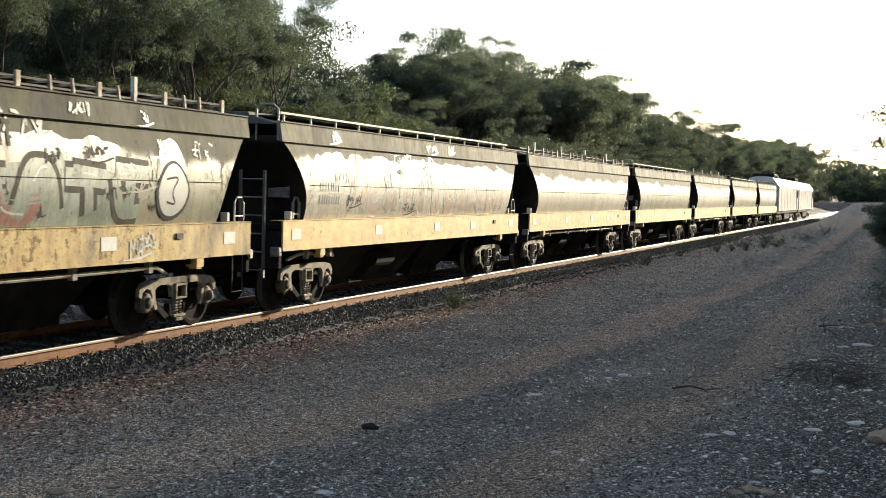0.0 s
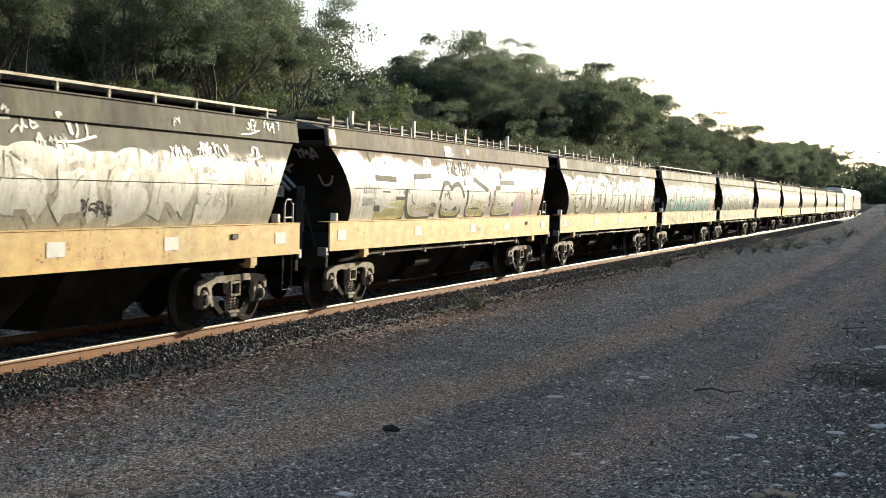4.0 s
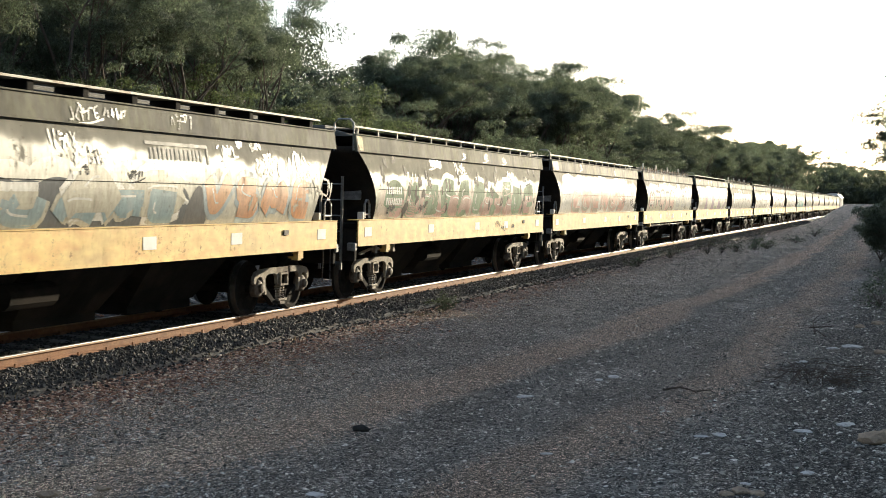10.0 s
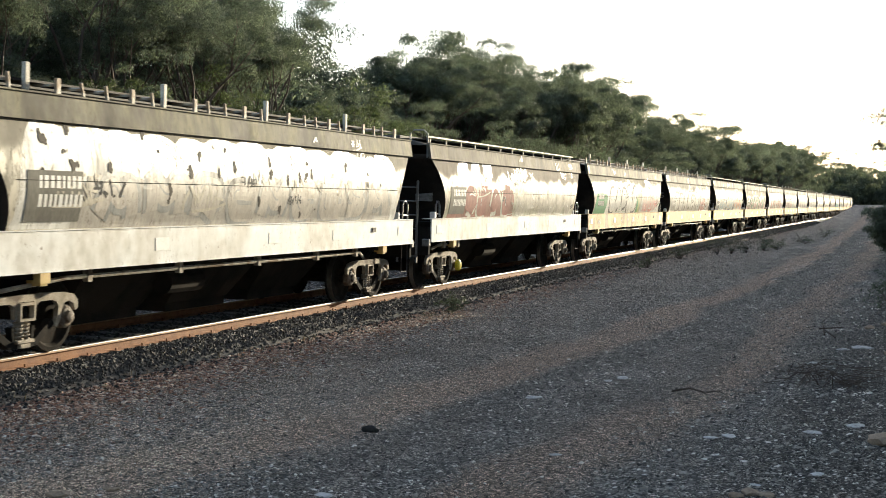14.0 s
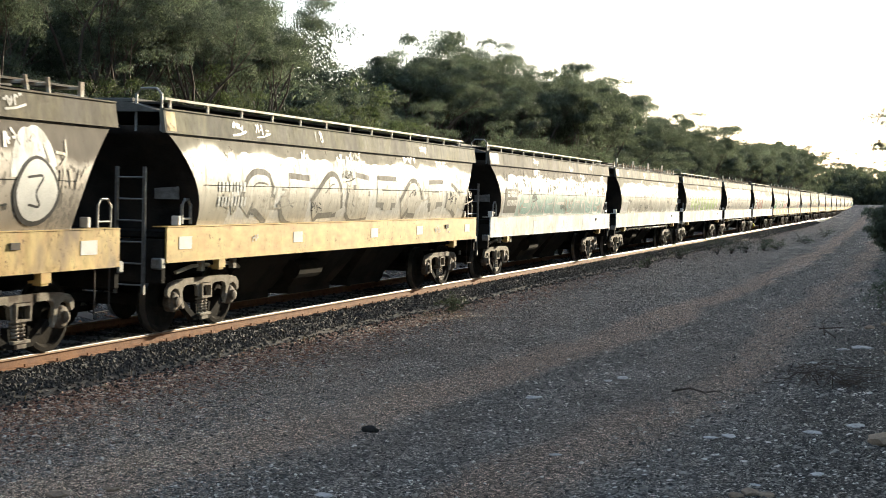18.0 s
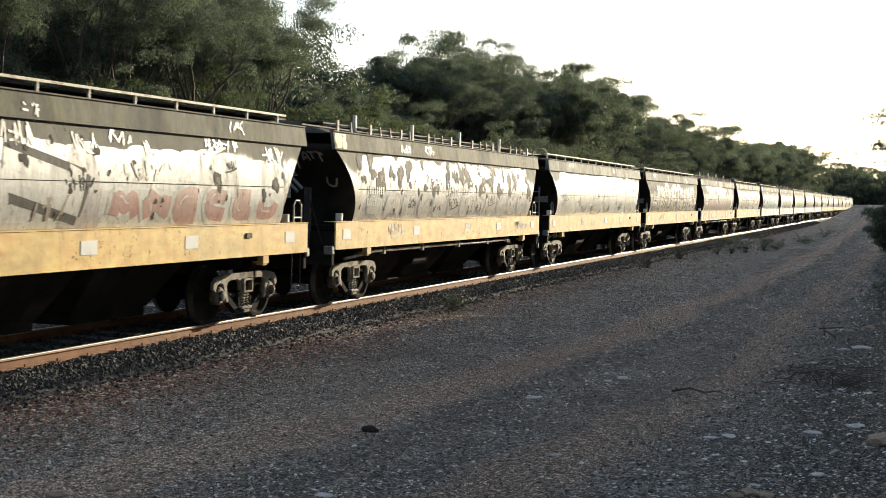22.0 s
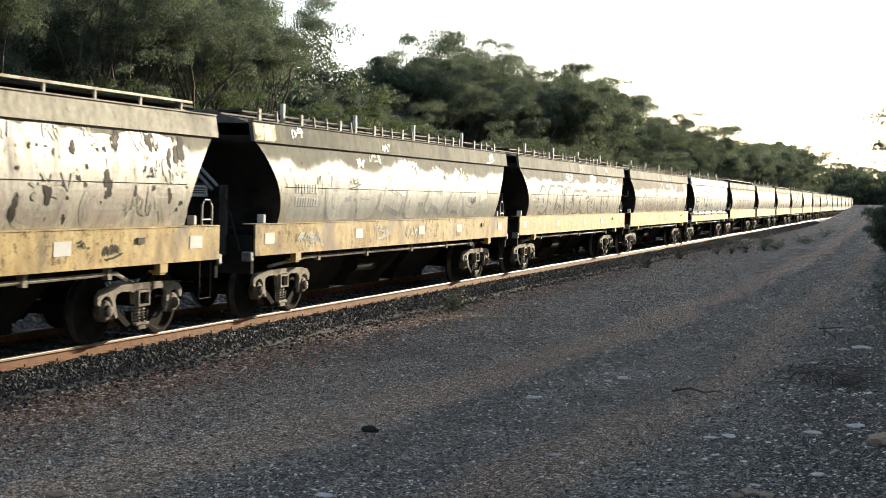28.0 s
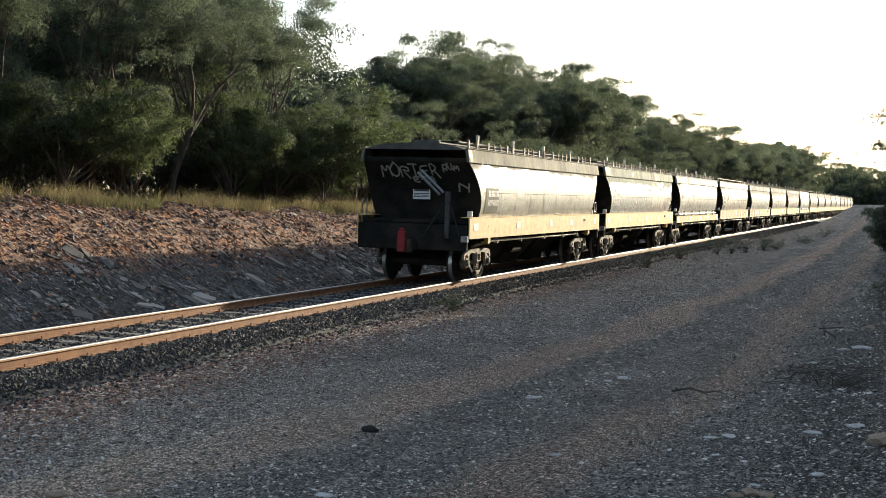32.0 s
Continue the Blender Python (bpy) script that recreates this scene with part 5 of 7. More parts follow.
# wagon: kind, sill, base colour, what the label says
Y, Y2, W = M_YELLOW, M_YELLOW2, M_WHITE
SPECS = {
    -6: ("A", Y, GREY, "weathered grey"),
    -5: ("B", Y, OLIVE, "dull olive"),
    -4: ("A", Y, CREAM, "faded cream"),
    -3: ("B", Y, OLIVE, "grimy olive"),
    -2: ("A", Y, CREAM, "faded cream"),
    -1: ("B", Y, CREAM, "faded cream with rusty sprayed letters"),
    0: ("A", Y2, OLIVE, "olive, covered with green and red sprayed pictures"),
    1: ("B", Y2, OLIVE, "olive with sprayed teal letters"),
    2: ("A", Y, OLIVE, "olive-grey with pale blue sprayed letters"),
    3: ("A", Y, (0.48, 0.37, 0.29), "cream with mauve and white sprayed letters"),
    4: ("B", Y, GREY, "weathered grey with pale sprayed letters"),
    5: ("A", Y2, OLIVE, "dark olive with grey and white sprayed letters"),
    6: ("G", Y, GREY, "plain grey with large white and mauve sprayed letters"),
    7: ("A", Y, GREY, "grey-brown with pink sprayed letters"),
    8: ("B", Y, CREAM, "cream with peach-coloured sprayed letters"),
    9: ("B", Y, OLIVE, "olive, blotched, with faded green pictures"),
    10: ("G", Y, GREY, "grey with orange and blue sprayed letters"),
    11: ("A", Y, GREY, "grey with white and brown sprayed letters"),
    12: ("A", Y2, OLIVE, "olive with green, white and red sprayed letters"),
    13: ("B", W, BROWN, "brown-grey with a grey sill and red and white letters"),
    14: ("A", W, CREAM, "cream with a pale sill and white sprayed shapes"),
    15: ("B", W, OLIVE, "olive with a pale sill and lime green letters"),
    16: ("A", W, OLIVE, "olive with a pale sill and white sprayed shapes"),
    17: ("B", W, BROWN, "grey-brown with a white sill and pale blue letters"),
    18: ("B", Y, CREAM, "cream with grey outlined sprayed letters"),
    19: ("A", Y2, BROWN, "grey-brown with red sprayed pictures"),
    20: ("B", Y, DARK, "dark brown, speckled with rust"),
    21: ("B", Y, WHITE, "pale cream with grey outlined letters"),
    22: ("A", Y, CREAM, "cream with dark round blotches"),
    23: ("B", Y, GREY, "grey with white and black sprayed letters"),
    24: ("A", Y, GREY, "grey with white sprayed letters"),
    25: ("G", Y, GREY, "grey with yellow and red sprayed letters"),
    26: ("T", Y, WHITE, "bright white with blue sprayed letters"),
    27: ("A", Y, BROWN, "brown-grey with white outlined letters"),
    28: ("A", Y, GREY, "weathered grey with pale sprayed letters"),
    29: ("A", Y2, GREY, "grey with white and blue bubble letters"),
    30: ("R", Y2, CREAM, "sun-bleached cream with many dark blotches"),
    31: ("T", Y, GREY, "grey with faint sprayed letters"),
    32: ("A", Y, SAGE, "grey-green with faded sprayed letters"),
    33: ("A", Y, CREAM, "plain cream, the last of the train"),
}
SLATE = (0.04, 0.042, 0.045)
# sprayed pictures: c is a ground (from, to, top, colour), l a row of letters (from, to, top, fill, outline)
DIM = (0.25, 0.25, 0.22)
ART = {
    -1: [("c", -6.2, 6.2, 2.75, (0.6, 0.56, 0.46)), ("l", -4.4, -0.2, 2.3, (0.62, 0.50, 0.38), W_, 0.24, "?????"), ("l", 0.2, 5.8, 2.3, (0.62, 0.47, 0.36), W_, 0.24, "???????")],
    0: [("c", -6, 3.8, 2.72, (0.50, 0.42, 0.31)), ("c", -6.2, 4.0, 2.34, (0.28, 0.33, 0.27)), ("c", 1.4, 2.6, 2.5, (0.44, 0.50, 0.43)), ("l", -6.0, 4.2, 2.4, (0.34, 0.39, 0.32), (0.09, 0.085, 0.07), 0.22), ("l", 0.6, 1.9, 2.1, (0.40, 0.19, 0.16), (0.3, 0.36, 0.3), 0.2), ("c", 4.35, 5.15, 2.86, W_, 2.2)],
    1: [("c", -6.2, 5.2, 2.66, W_), ("c", -6.2, 5.0, 2.45, (0.30, 0.52, 0.47)), ("c", -6.2, 4.8, 2.05, (0.09, 0.33, 0.31)), ("l", -5.4, 4.9, 2.6, (0.18, 0.48, 0.45), (0.09, 0.08, 0.075), 0.32, "?????????"), ("l", 0.6, 4.6, 2.05, (0.10, 0.38, 0.38), (0.13, 0.10, 0.09), 0.2), ("l", 3.9, 4.7, 2.15, (0.45, 0.18, 0.18), (0.12, 0.08, 0.08), 0.18, "O"), ("c", 4.9, 5.9, 2.4, (0.62, 0.42, 0.40))],
    2: [("l", -5.5, 4.2, 2.54, W_, (0.12, 0.12, 0.12), 0.36, "??????????"), ("c", 4.6, 5.5, 2.84, W_, 2.2), ("c", 3.9, 4.6, 2.0, (0.30, 0.24, 0.18)), ("c", 5.4, 6.0, 2.25, (0.46, 0.30, 0.22))],
    3: [("c", -6.2, 3.9, 2.42, W_), ("c", 1.2, 2.2, 2.64, (0.56, 0.46, 0.44)), ("l", -5.6, 3.9, 2.4, W_, SLATE, 0.42, "?????"), ("l", -5.4, 3.6, 1.95, (0.45, 0.42, 0.14), SLATE, 0.14, "?????"), ("c", 3.8, 4.9, 2.2, (0.46, 0.26, 0.44)), ("l", 4.5, 5.9, 2.35, (0.40, 0.36, 0.24), (0.62, 0.58, 0.48), 0.1)],
    4: [("c", -6.2, 6.0, 2.6, (0.46, 0.44, 0.36)), ("l", -4.8, 4.8, 2.4, W_, GREY)],
    5: [("c", -5.4, 5.6, 2.6, W_), ("l", -5.0, 5.4, 2.3, (0.42, 0.41, 0.36), W_, 0.24)],
    6: [("c", -3.6, 5.4, 2.4, (0.28, 0.20, 0.28)), ("l", -3.4, 5.3, 2.86, (0.66, 0.63, 0.53), (0.36, 0.42, 0.30), 0.66, "ZAM"), ("c", 5.0, 5.7, 1.85, (0.36, 0.44, 0.30))],
    7: [("c", -6.2, 1.0, 2.74, (0.40, 0.38, 0.28)), ("c", 0.8, 6.4, 2.5, (0.5, 0.5, 0.42)), ("l", -6.0, 0.8, 2.5, (0.56, 0.34, 0.28), (0.08, 0.065, 0.06), 0.34, "?????"), ("l", 1.1, 6.3, 2.46, (0.32, 0.34, 0.35), (0.62, 0.62, 0.56), 0.42, "SBM"), ("l", 1.3, 6.1, 2.36, (0.56, 0.57, 0.52), (0.32, 0.34, 0.35), 0.1, "SBM")],
    8: [("c", -6.2, 4.6, 2.82, W_), ("c", 3.8, 6.3, 2.5, (0.54, 0.50, 0.50)), ("l", -5.0, 4.3, 2.62, (0.52, 0.22, 0.17), (0.60, 0.50, 0.42), 0.46, "??EKOS"), ("l", -4.8, 4.1, 2.5, (0.30, 0.29, 0.22), (0.60, 0.36, 0.30), 0.12, "??EKOS")],
    9: [("c", -6.2, 6.4, 2.48, (0.50, 0.42, 0.33)), ("l", -5.9, 6.0, 2.44, (0.22, 0.31, 0.20), (0.52, 0.42, 0.34), 0.42), ("l", -5.6, 5.8, 2.1, (0.42, 0.24, 0.20), (0.34, 0.38, 0.28), 0.16)],
    10: [("c", -6.2, 6.2, 2.46, (0.56, 0.54, 0.44)), ("c", -6.2, 1.8, 2.2, (0.12, 0.13, 0.14)), ("l", -5.0, 1.7, 2.42, (0.47, 0.44, 0.33), W_, 0.42, "?LAP"), ("l", -4.8, 1.5, 2.1, (0.24, 0.34, 0.37), (0.44, 0.42, 0.33), 0.2), ("c", 1.6, 2.3, 2.2, (0.14, 0.14, 0.14)), ("l", 2.0, 6.1, 2.4, (0.60, 0.27, 0.10), (0.34, 0.42, 0.46), 0.3, "VSME")],
    11: [("c", -6.2, 2.6, 2.55, (0.50, 0.48, 0.42)), ("c", -6.2, 6.3, 2.3, (0.38, 0.36, 0.31)), ("l", -5.0, 2.3, 2.46, (0.62, 0.60, 0.53), (0.24, 0.22, 0.19), 0.36, "??????"), ("c", 2.9, 4.8, 2.32, (0.40, 0.19, 0.14)), ("l", 3.0, 4.7, 2.3, (0.42, 0.2, 0.15), W_, 0.2, "E"), ("l", 4.8, 6.3, 2.3, (0.34, 0.26, 0.21), W_, 0.2, "NL")],
    12: [("c", -6.2, 1.9, 2.4, (0.40, 0.46, 0.12)), ("c", -6.2, 1.6, 2.3, (0.07, 0.27, 0.11)), ("c", -4.4, 1.2, 2.74, W_), ("c", 2.1, 6.3, 2.5, W_), ("l", -3.9, 1.2, 2.6, W_, (0.07, 0.07, 0.07), 0.44, "CAPES"), ("l", 2.4, 6.2, 2.36, (0.60, 0.38, 0.32), W_, 0.3), ("l", 2.6, 5.8, 2.0, (0.58, 0.18, 0.15), (0.62, 0.5, 0.42), 0.14)],
    13: [("c", -6.2, 6.2, 2.45, (0.36, 0.35, 0.24)), ("c", -6.0, -0.6, 2.3, (0.36, 0.19, 0.15)), ("l", -5.0, -0.8, 2.36, (0.38, 0.18, 0.15), (0.62, 0.60, 0.52), 0.4, "????"), ("l", -0.4, 6.0, 2.4, (0.42, 0.39, 0.32), (0.52, 0.50, 0.42), 0.3), ("l", -5.4, -2.5, 2.86, (0.56, 0.53, 0.45), (0.40, 0.38, 0.31), 0.22, "GET", 2.3)],
    14: [("c", -6.2, 6.3, 2.86, W_), ("c", -5.0, 6.0, 2.3, (0.44, 0.41, 0.36)), ("l", -4.6, 5.8, 2.36, (0.50, 0.46, 0.40), (0.30, 0.31, 0.30), 0.28, "?????????")],
    15: [("c", -6.2, 6.0, 2.6, (0.42, 0.42, 0.34)), ("l", -5.0, 5.0, 2.4, LIME, W_, 0.34)],
    16: [("c", -6.2, 6.0, 2.7, W_), ("l", -5.0, 5.2, 2.3, (0.46, 0.44, 0.36), GREY, 0.3)],
    17: [("c", -6.2, 6.3, 2.66, W_), ("c", -4.8, 6, 2.2, (0.36, 0.50, 0.45)), ("l", -4.6, 5.8, 2.3, (0.27, 0.50, 0.45), W_, 0.26, "????????")],
    18: [("c", -5.4, 6.3, 2.7, W_), ("l", -5.1, 6.2, 2.36, (0.60, 0.56, 0.46), (0.26, 0.25, 0.22), 0.36, "????????")],
    19: [("l", -5.2, -2.0, 2.86, (0.56, 0.53, 0.45), (0.30, 0.27, 0.22), 0.1, "TSCK", 2.5), ("l", -1.5, 2.8, 2.86, (0.56, 0.53, 0.45), (0.30, 0.27, 0.22), 0.09, "??????", 2.35), ("c", -4.6, 2.0, 2.2, (0.46, 0.33, 0.27)), ("l", -4.6, 2.0, 2.2, (0.48, 0.32, 0.26), (0.34, 0.28, 0.22), 0.2), ("c", 4.9, 5.8, 2.84, W_, 2.2)],
    20: [("c", -5.2, 6.0, 2.4, (0.32, 0.28, 0.215)), ("l", -5.0, 6.0, 2.7, (0.50, 0.45, 0.35), (0.24, 0.21, 0.165), 0.13), ("l", -5.0, 6.0, 2.2, (0.46, 0.41, 0.32), (0.19, 0.17, 0.13), 0.11)],
    21: [("c", -6.2, 6.3, 2.87, W_), ("l", -5.4, 3.6, 2.5, (0.66, 0.63, 0.55), (0.34, 0.32, 0.28), 0.5, "?????"), ("l", 3.9, 5.5, 2.46, (0.62, 0.59, 0.5), (0.28, 0.26, 0.23), 0.4, "O")],
    22: [("c", -6.2, 6.0, 2.84, (0.62, 0.58, 0.50)), ("c", -6.0, 6.0, 2.16, (0.44, 0.42, 0.42)), ("l", -5.8, 5.8, 2.14, (0.58, 0.55, 0.49), (0.26, 0.27, 0.29), 0.22)],
    23: [("c", -6.2, 6.3, 2.66, W_), ("l", -5.8, 0.7, 2.5, W_, (0.14, 0.13, 0.12), 0.42, "???"), ("c", 0.0, 0.9, 2.75, (0.52, 0.48, 0.46)), ("l", 1.0, 6.1, 2.1, (0.56, 0.31, 0.26), W_, 0.24, "??????")],
    24: [("l", -6.1, -0.5, 2.56, (0.50, 0.43, 0.38), W_, 0.3, "?????"), ("l", -0.2, 5.6, 2.4, (0.44, 0.42, 0.37), (0.62, 0.6, 0.53), 0.16), ("l", -5.4, 0.4, 2.86, (0.56, 0.54, 0.46), (0.3, 0.28, 0.22), 0.09, "???????", 2.5), ("l", 3.3, 6.4, 2.86, (0.58, 0.56, 0.48), (0.32, 0.3, 0.25), 0.08, "????", 2.2)],
    25: [("c", -6.2, -1.5, 2.74, (0.50, 0.37, 0.15)), ("l", -6.1, -1.4, 2.42, (0.50, 0.46, 0.38), (0.15, 0.14, 0.13), 0.38, "????"), ("l", -1.1, 3.0, 2.54, (0.54, 0.24, 0.20), (0.46, 0.52, 0.54), 0.34, "????"), ("l", 3.0, 6.0, 2.3, (0.34, 0.31, 0.25), (0.46, 0.44, 0.38), 0.14)],
    26: [("c", -5.2, 6.3, 2.87, (0.78, 0.78, 0.75)), ("c", -6.1, -4.9, 2.5, (0.30, 0.46, 0.66)), ("c", -5.2, 6.1, 2.1, (0.52, 0.57, 0.62)), ("l", -5.0, 0.1, 2.54, (0.7, 0.69, 0.64), (0.10, 0.10, 0.10), 0.42, "CAPEY"), ("l", 0.3, 5.9, 2.46, (0.7, 0.69, 0.64), (0.24, 0.26, 0.29), 0.38, "ROCKS")],
    27: [("c", -6.0, 4.6, 2.4, (0.42, 0.38, 0.30)), ("l", -5.4, 5.0, 2.4, (0.36, 0.31, 0.24), W_, 0.2)],
    28: [("c", -6.2, 5.9, 2.6, (0.50, 0.47, 0.39)), ("l", -5.4, 5.2, 2.36, (0.52, 0.49, 0.42), DIM)],
    29: [("c", -3.2, 5.4, 2.5, W_), ("c", -6.0, 5.8, 2.1, (0.42, 0.42, 0.39)), ("l", -4.6, 4.8, 2.3, (0.58, 0.58, 0.54), (0.28, 0.30, 0.32), 0.3, "???????")],
    30: [("c", -5.0, 6.3, 2.87, (0.62, 0.57, 0.48)), ("c", -6.2, -4.9, 2.3, (0.26, 0.23, 0.18)), ("l", -6.2, -4.6, 2.8, (0.55, 0.5, 0.42), (0.36, 0.32, 0.25), 0.12, "???", 2.2), ("l", -4.4, 6.2, 2.1, (0.55, 0.47, 0.4), (0.6, 0.55, 0.47), 0.2, "????????")],
    31: [("c", -6.2, 6.3, 2.87, (0.54, 0.52, 0.45)), ("l", -5.8, 6.2, 2.6, (0.58, 0.56, 0.49), (0.42, 0.41, 0.35), 0.14), ("l", -5.8, 6.2, 2.3, (0.57, 0.55, 0.48), (0.4, 0.39, 0.33), 0.1)],
    32: [("c", -6.2, 1.2, 2.72, (0.48, 0.39, 0.38)), ("c", -6.2, 1.6, 2.4, (0.34, 0.38, 0.41)), ("l", -6.0, 1.6, 2.3, (0.32, 0.33, 0.34), (0.56, 0.56, 0.51), 0.14), ("c", 1.4, 6.2, 2.4, (0.42, 0.34, 0.34)), ("l", 1.7, 4.6, 2.46, (0.64, 0.61, 0.52), (0.28, 0.26, 0.23), 0.36, "MN")],
    33: [("c", -5.2, 6.3, 2.8, (0.52, 0.49, 0.41)), ("l", -4.8, 0.9, 2.3, (0.46, 0.45, 0.40), (0.33, 0.31, 0.26), 0.46, "????"), ("l", 1.0, 6.3, 2.34, (0.52, 0.5, 0.43), (0.38, 0.36, 0.31), 0.28, "?????"), ("l", -4.4, 0.5, 2.75, (0.52, 0.47, 0.37), (0.34, 0.31, 0.25), 0.2, "", 2.3), ("l", -6.2, -3.9, 2.8, W_, (0.42, 0.40, 0.34), 0.08, "??????", 2.45)],
}
# how far grime covers a wagon's paint
DIRT = {0: 0.65, 1: 0.5, 2: 0.28, 3: 0.2, 4: 0.5, 5: 0.75, 6: 0.12, 7: 0.35, 8: 0.4, 9: 0.6, 10: 0.35, 11: 0.4, 12: 0.4, 13: 0.5, 14: 0.45, 15: 0.5, 16: 0.55, 17: 0.42, 18: 0.3, 19: 0.65, 20: 0.8, 21: 0.3, 22: 0.45, 23: 0.4, 24: 0.4, 25: 0.5, 26: 0.12,
        27: 0.6, 28: 0.45, 29: 0.4, 30: 0.22, 31: 0.35, 32: 0.4, 33: 0.1}
# rusty blisters: how many, between which heights, and their least and largest radius
BLOTS = {2: [(6, 2.5, 2.85, 0.05, 0.14)], 3: [(10, 2.1, 2.8, 0.03, 0.1)], 7: [(26, 2.4, 2.8, 0.03, 0.08)], 9: [(44, 1.75, 2.85, 0.05, 0.12)], 14: [(40, 1.7, 2.9, 0.02, 0.06)], 17: [(170, 2.2, 2.9, 0.015, 0.06)],
         20: [(170, 1.7, 2.9, 0.015, 0.05)], 21: [(20, 2.3, 2.9, 0.02, 0.05)], 22: [(52, 2.2, 2.82, 0.06, 0.17), (70, 1.7, 2.5, 0.015, 0.06)], 23: [(16, 1.9, 2.7, 0.05, 0.12), (40, 1.7, 2.8, 0.015, 0.04)], 25: [(30, 1.7, 2.8, 0.015, 0.05)], 30: [(40, 1.8, 2.85, 0.04, 0.13), (60, 1.7, 2.8, 0.015, 0.04)]}
SHELLS = {}


def slack(n):
    """Play in the couplings."""
    return float(np.interp(n, [-6, 0, 6, 9, 13, 20, 24, 30, 33], [0, 0, -0.11, -0.28, 0.24, 0.11, -0.07, -0.12, 0.07]))


WAGONS = []
for n, (kind, sill, base, words) in SPECS.items():
    at = 19.13 - PITCH * n - HALF + slack(n)
    if kind not in SHELLS:
        SHELLS[kind] = root = wagon_shell(kind)
    else:
        root = copy_thing(SHELLS[kind], pose(0, 0, 0))
    WAGONS.append((root, at, n))
rng = random.Random(21)
for root, at, n in WAGONS:
    kind, sill, base, words = SPECS[n]
    tagged(root, f"hopper wagon, {words}" + (", yellow sill" if sill is not W and len(words.split()) < 8 else ""), "wagon", group="hopper wagons of the train")
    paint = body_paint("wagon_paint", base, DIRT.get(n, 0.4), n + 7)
    rail_paint = mat("top_rail_paint", tuple(0.25 * v + 0.012 for v in base), (0.55 * base[0] + 0.015, 0.56 * base[1] + 0.015, 0.45 * base[2] + 0.01), scale=1.8, rough=0.8, bump=0.15, fine=9, c=tuple(0.14 * v + 0.008 for v in base), stretch=(1, 1, 0.5), vary=0.15)
    if kind in ("T", "R"):
        rail_paint = mat("top_rail_paint", tuple(0.8 * v for v in base), tuple(0.95 * v for v in base), scale=1.8, rough=0.7, bump=0.1, fine=9, c=tuple(0.5 * v for v in base))
    grimed(rail_paint, 0.6, (0.06, 0.05, 0.035))
    for ob in root.children:
        kind_name = ob.name.split(".")[0]
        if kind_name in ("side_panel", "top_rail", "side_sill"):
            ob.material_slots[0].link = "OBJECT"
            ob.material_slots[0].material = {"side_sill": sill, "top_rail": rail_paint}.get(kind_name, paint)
    if n < -1:
        continue
    art = ART[n]
    for i, a in enumerate(art):
        if a[0] == "c":
            cloud(root, rng, a[1], a[2], a[3], a[4], 0.001 + 0.0005 * i, a[5] if len(a) > 5 else None)
        else:
            big_letters(root, rng, a[1], a[2], a[8] if len(a) > 8 else 1.61, a[3], a[4], a[5], a[6] if len(a) > 6 else rng.uniform(0.22, 0.3), a[7] if len(a) > 7 else "")
    if n == 2:
        scrawl(root, "NETCH", 0.55, Z_LIP0 + 0.03, 0.36, Z_LIP1 - Z_LIP0 - 0.06, (0.5, 0.49, 0.45))
    if n in (0, 2, 3, 5, 11, 30):
        scrawl(root, "FREIGHT", -1.1 if n in (2, 3) else -0.35, 2.52, 0.235, 0.28, (0.11, 0.105, 0.09), 0.06)
    if n in BLOTS:
        for b in BLOTS[n]:
            blots(root, rng, *b)
    if n != 33:
        tags(root, rng, rng.randint(2, 4), (0.5, 0.49, 0.45), Z_LIP0 + 0.03, Z_LIP1 - 0.02, big=0.75)
        tags(root, rng, rng.randint(5, 8), rng.choice((W_, (0.56, 0.55, 0.5))), 2.45, 2.85, y0=-3, big=1.1)
        tags(root, rng, rng.randint(3, 6), BLACK, 1.65, 2.6, big=0.8)
        tags(root, rng, rng.randint(3, 7), rng.choice((W_, TAN, CREAM)), 1.65, 2.5, big=1.4)
        if n in (0, 1, 7, 20, 22, 29):
            tags(root, rng, 9 if n in (0, 1) else 4, W_ if n != 1 else (0.5, 0.62, 0.3), Z_SILL0 + 0.06, Z_SILL1 - 0.1, big=1.1)
        if n % 3 == 0:
            tags(root, rng, rng.randint(1, 3), rng.choice((W_, BLACK)), Z_SILL0 + 0.08, Z_SILL1 - 0.06, big=0.6)
    if n in (13, 14, 17, 26, 33):
        v, f = ribbons([([(-5.98, 1.98), (-4.85, 1.98)], 0.62)], 0.0076)
        part("marking_panel", raw("marking_panel", v, f, ink((0.17, 0.165, 0.14))), None, root)
    bars(root, -5.75, 2.08, 2, 0.85, 0.15, M_CHALK)
    if n in (0, 2, 19):
        at_y = {0: 4.8, 2: 5.05, 19: 5.4}[n]
        oval(root, at_y, 2.04, 0.46, 0.42, ink(BLACK), 0.0088)
        oval(root, at_y, 2.05, 0.40, 0.37, M_CHALK, 0.0102)
        v, f = ribbons([(rounded([(at_y + p, q) for p, q in ((-0.2, 2.2), (0.16, 2.24), (-0.06, 2.02), (0.1, 1.84), (-0.16, 1.88))]), 0.03)], 0.0115)
        part("scrawled_line", raw("scrawled_line", v, f, ink(BLACK)), None, root)
    if n == 10:
        bars(root, 0.6, 2.5, 1, 1.5, 0.16, M_DARKMARK)
        v, f = ribbons([([(0.5, 2.72), (2.25, 2.72), (2.25, 2.46)], 0.05)], 0.0082)
        part("painted_marking", raw("painted_marking", v, f, M_DARKMARK), None, root)
    if n == 13:
        bars(root, -0.9, 2.5, 1, 1.35, 0.2, M_CHALK)
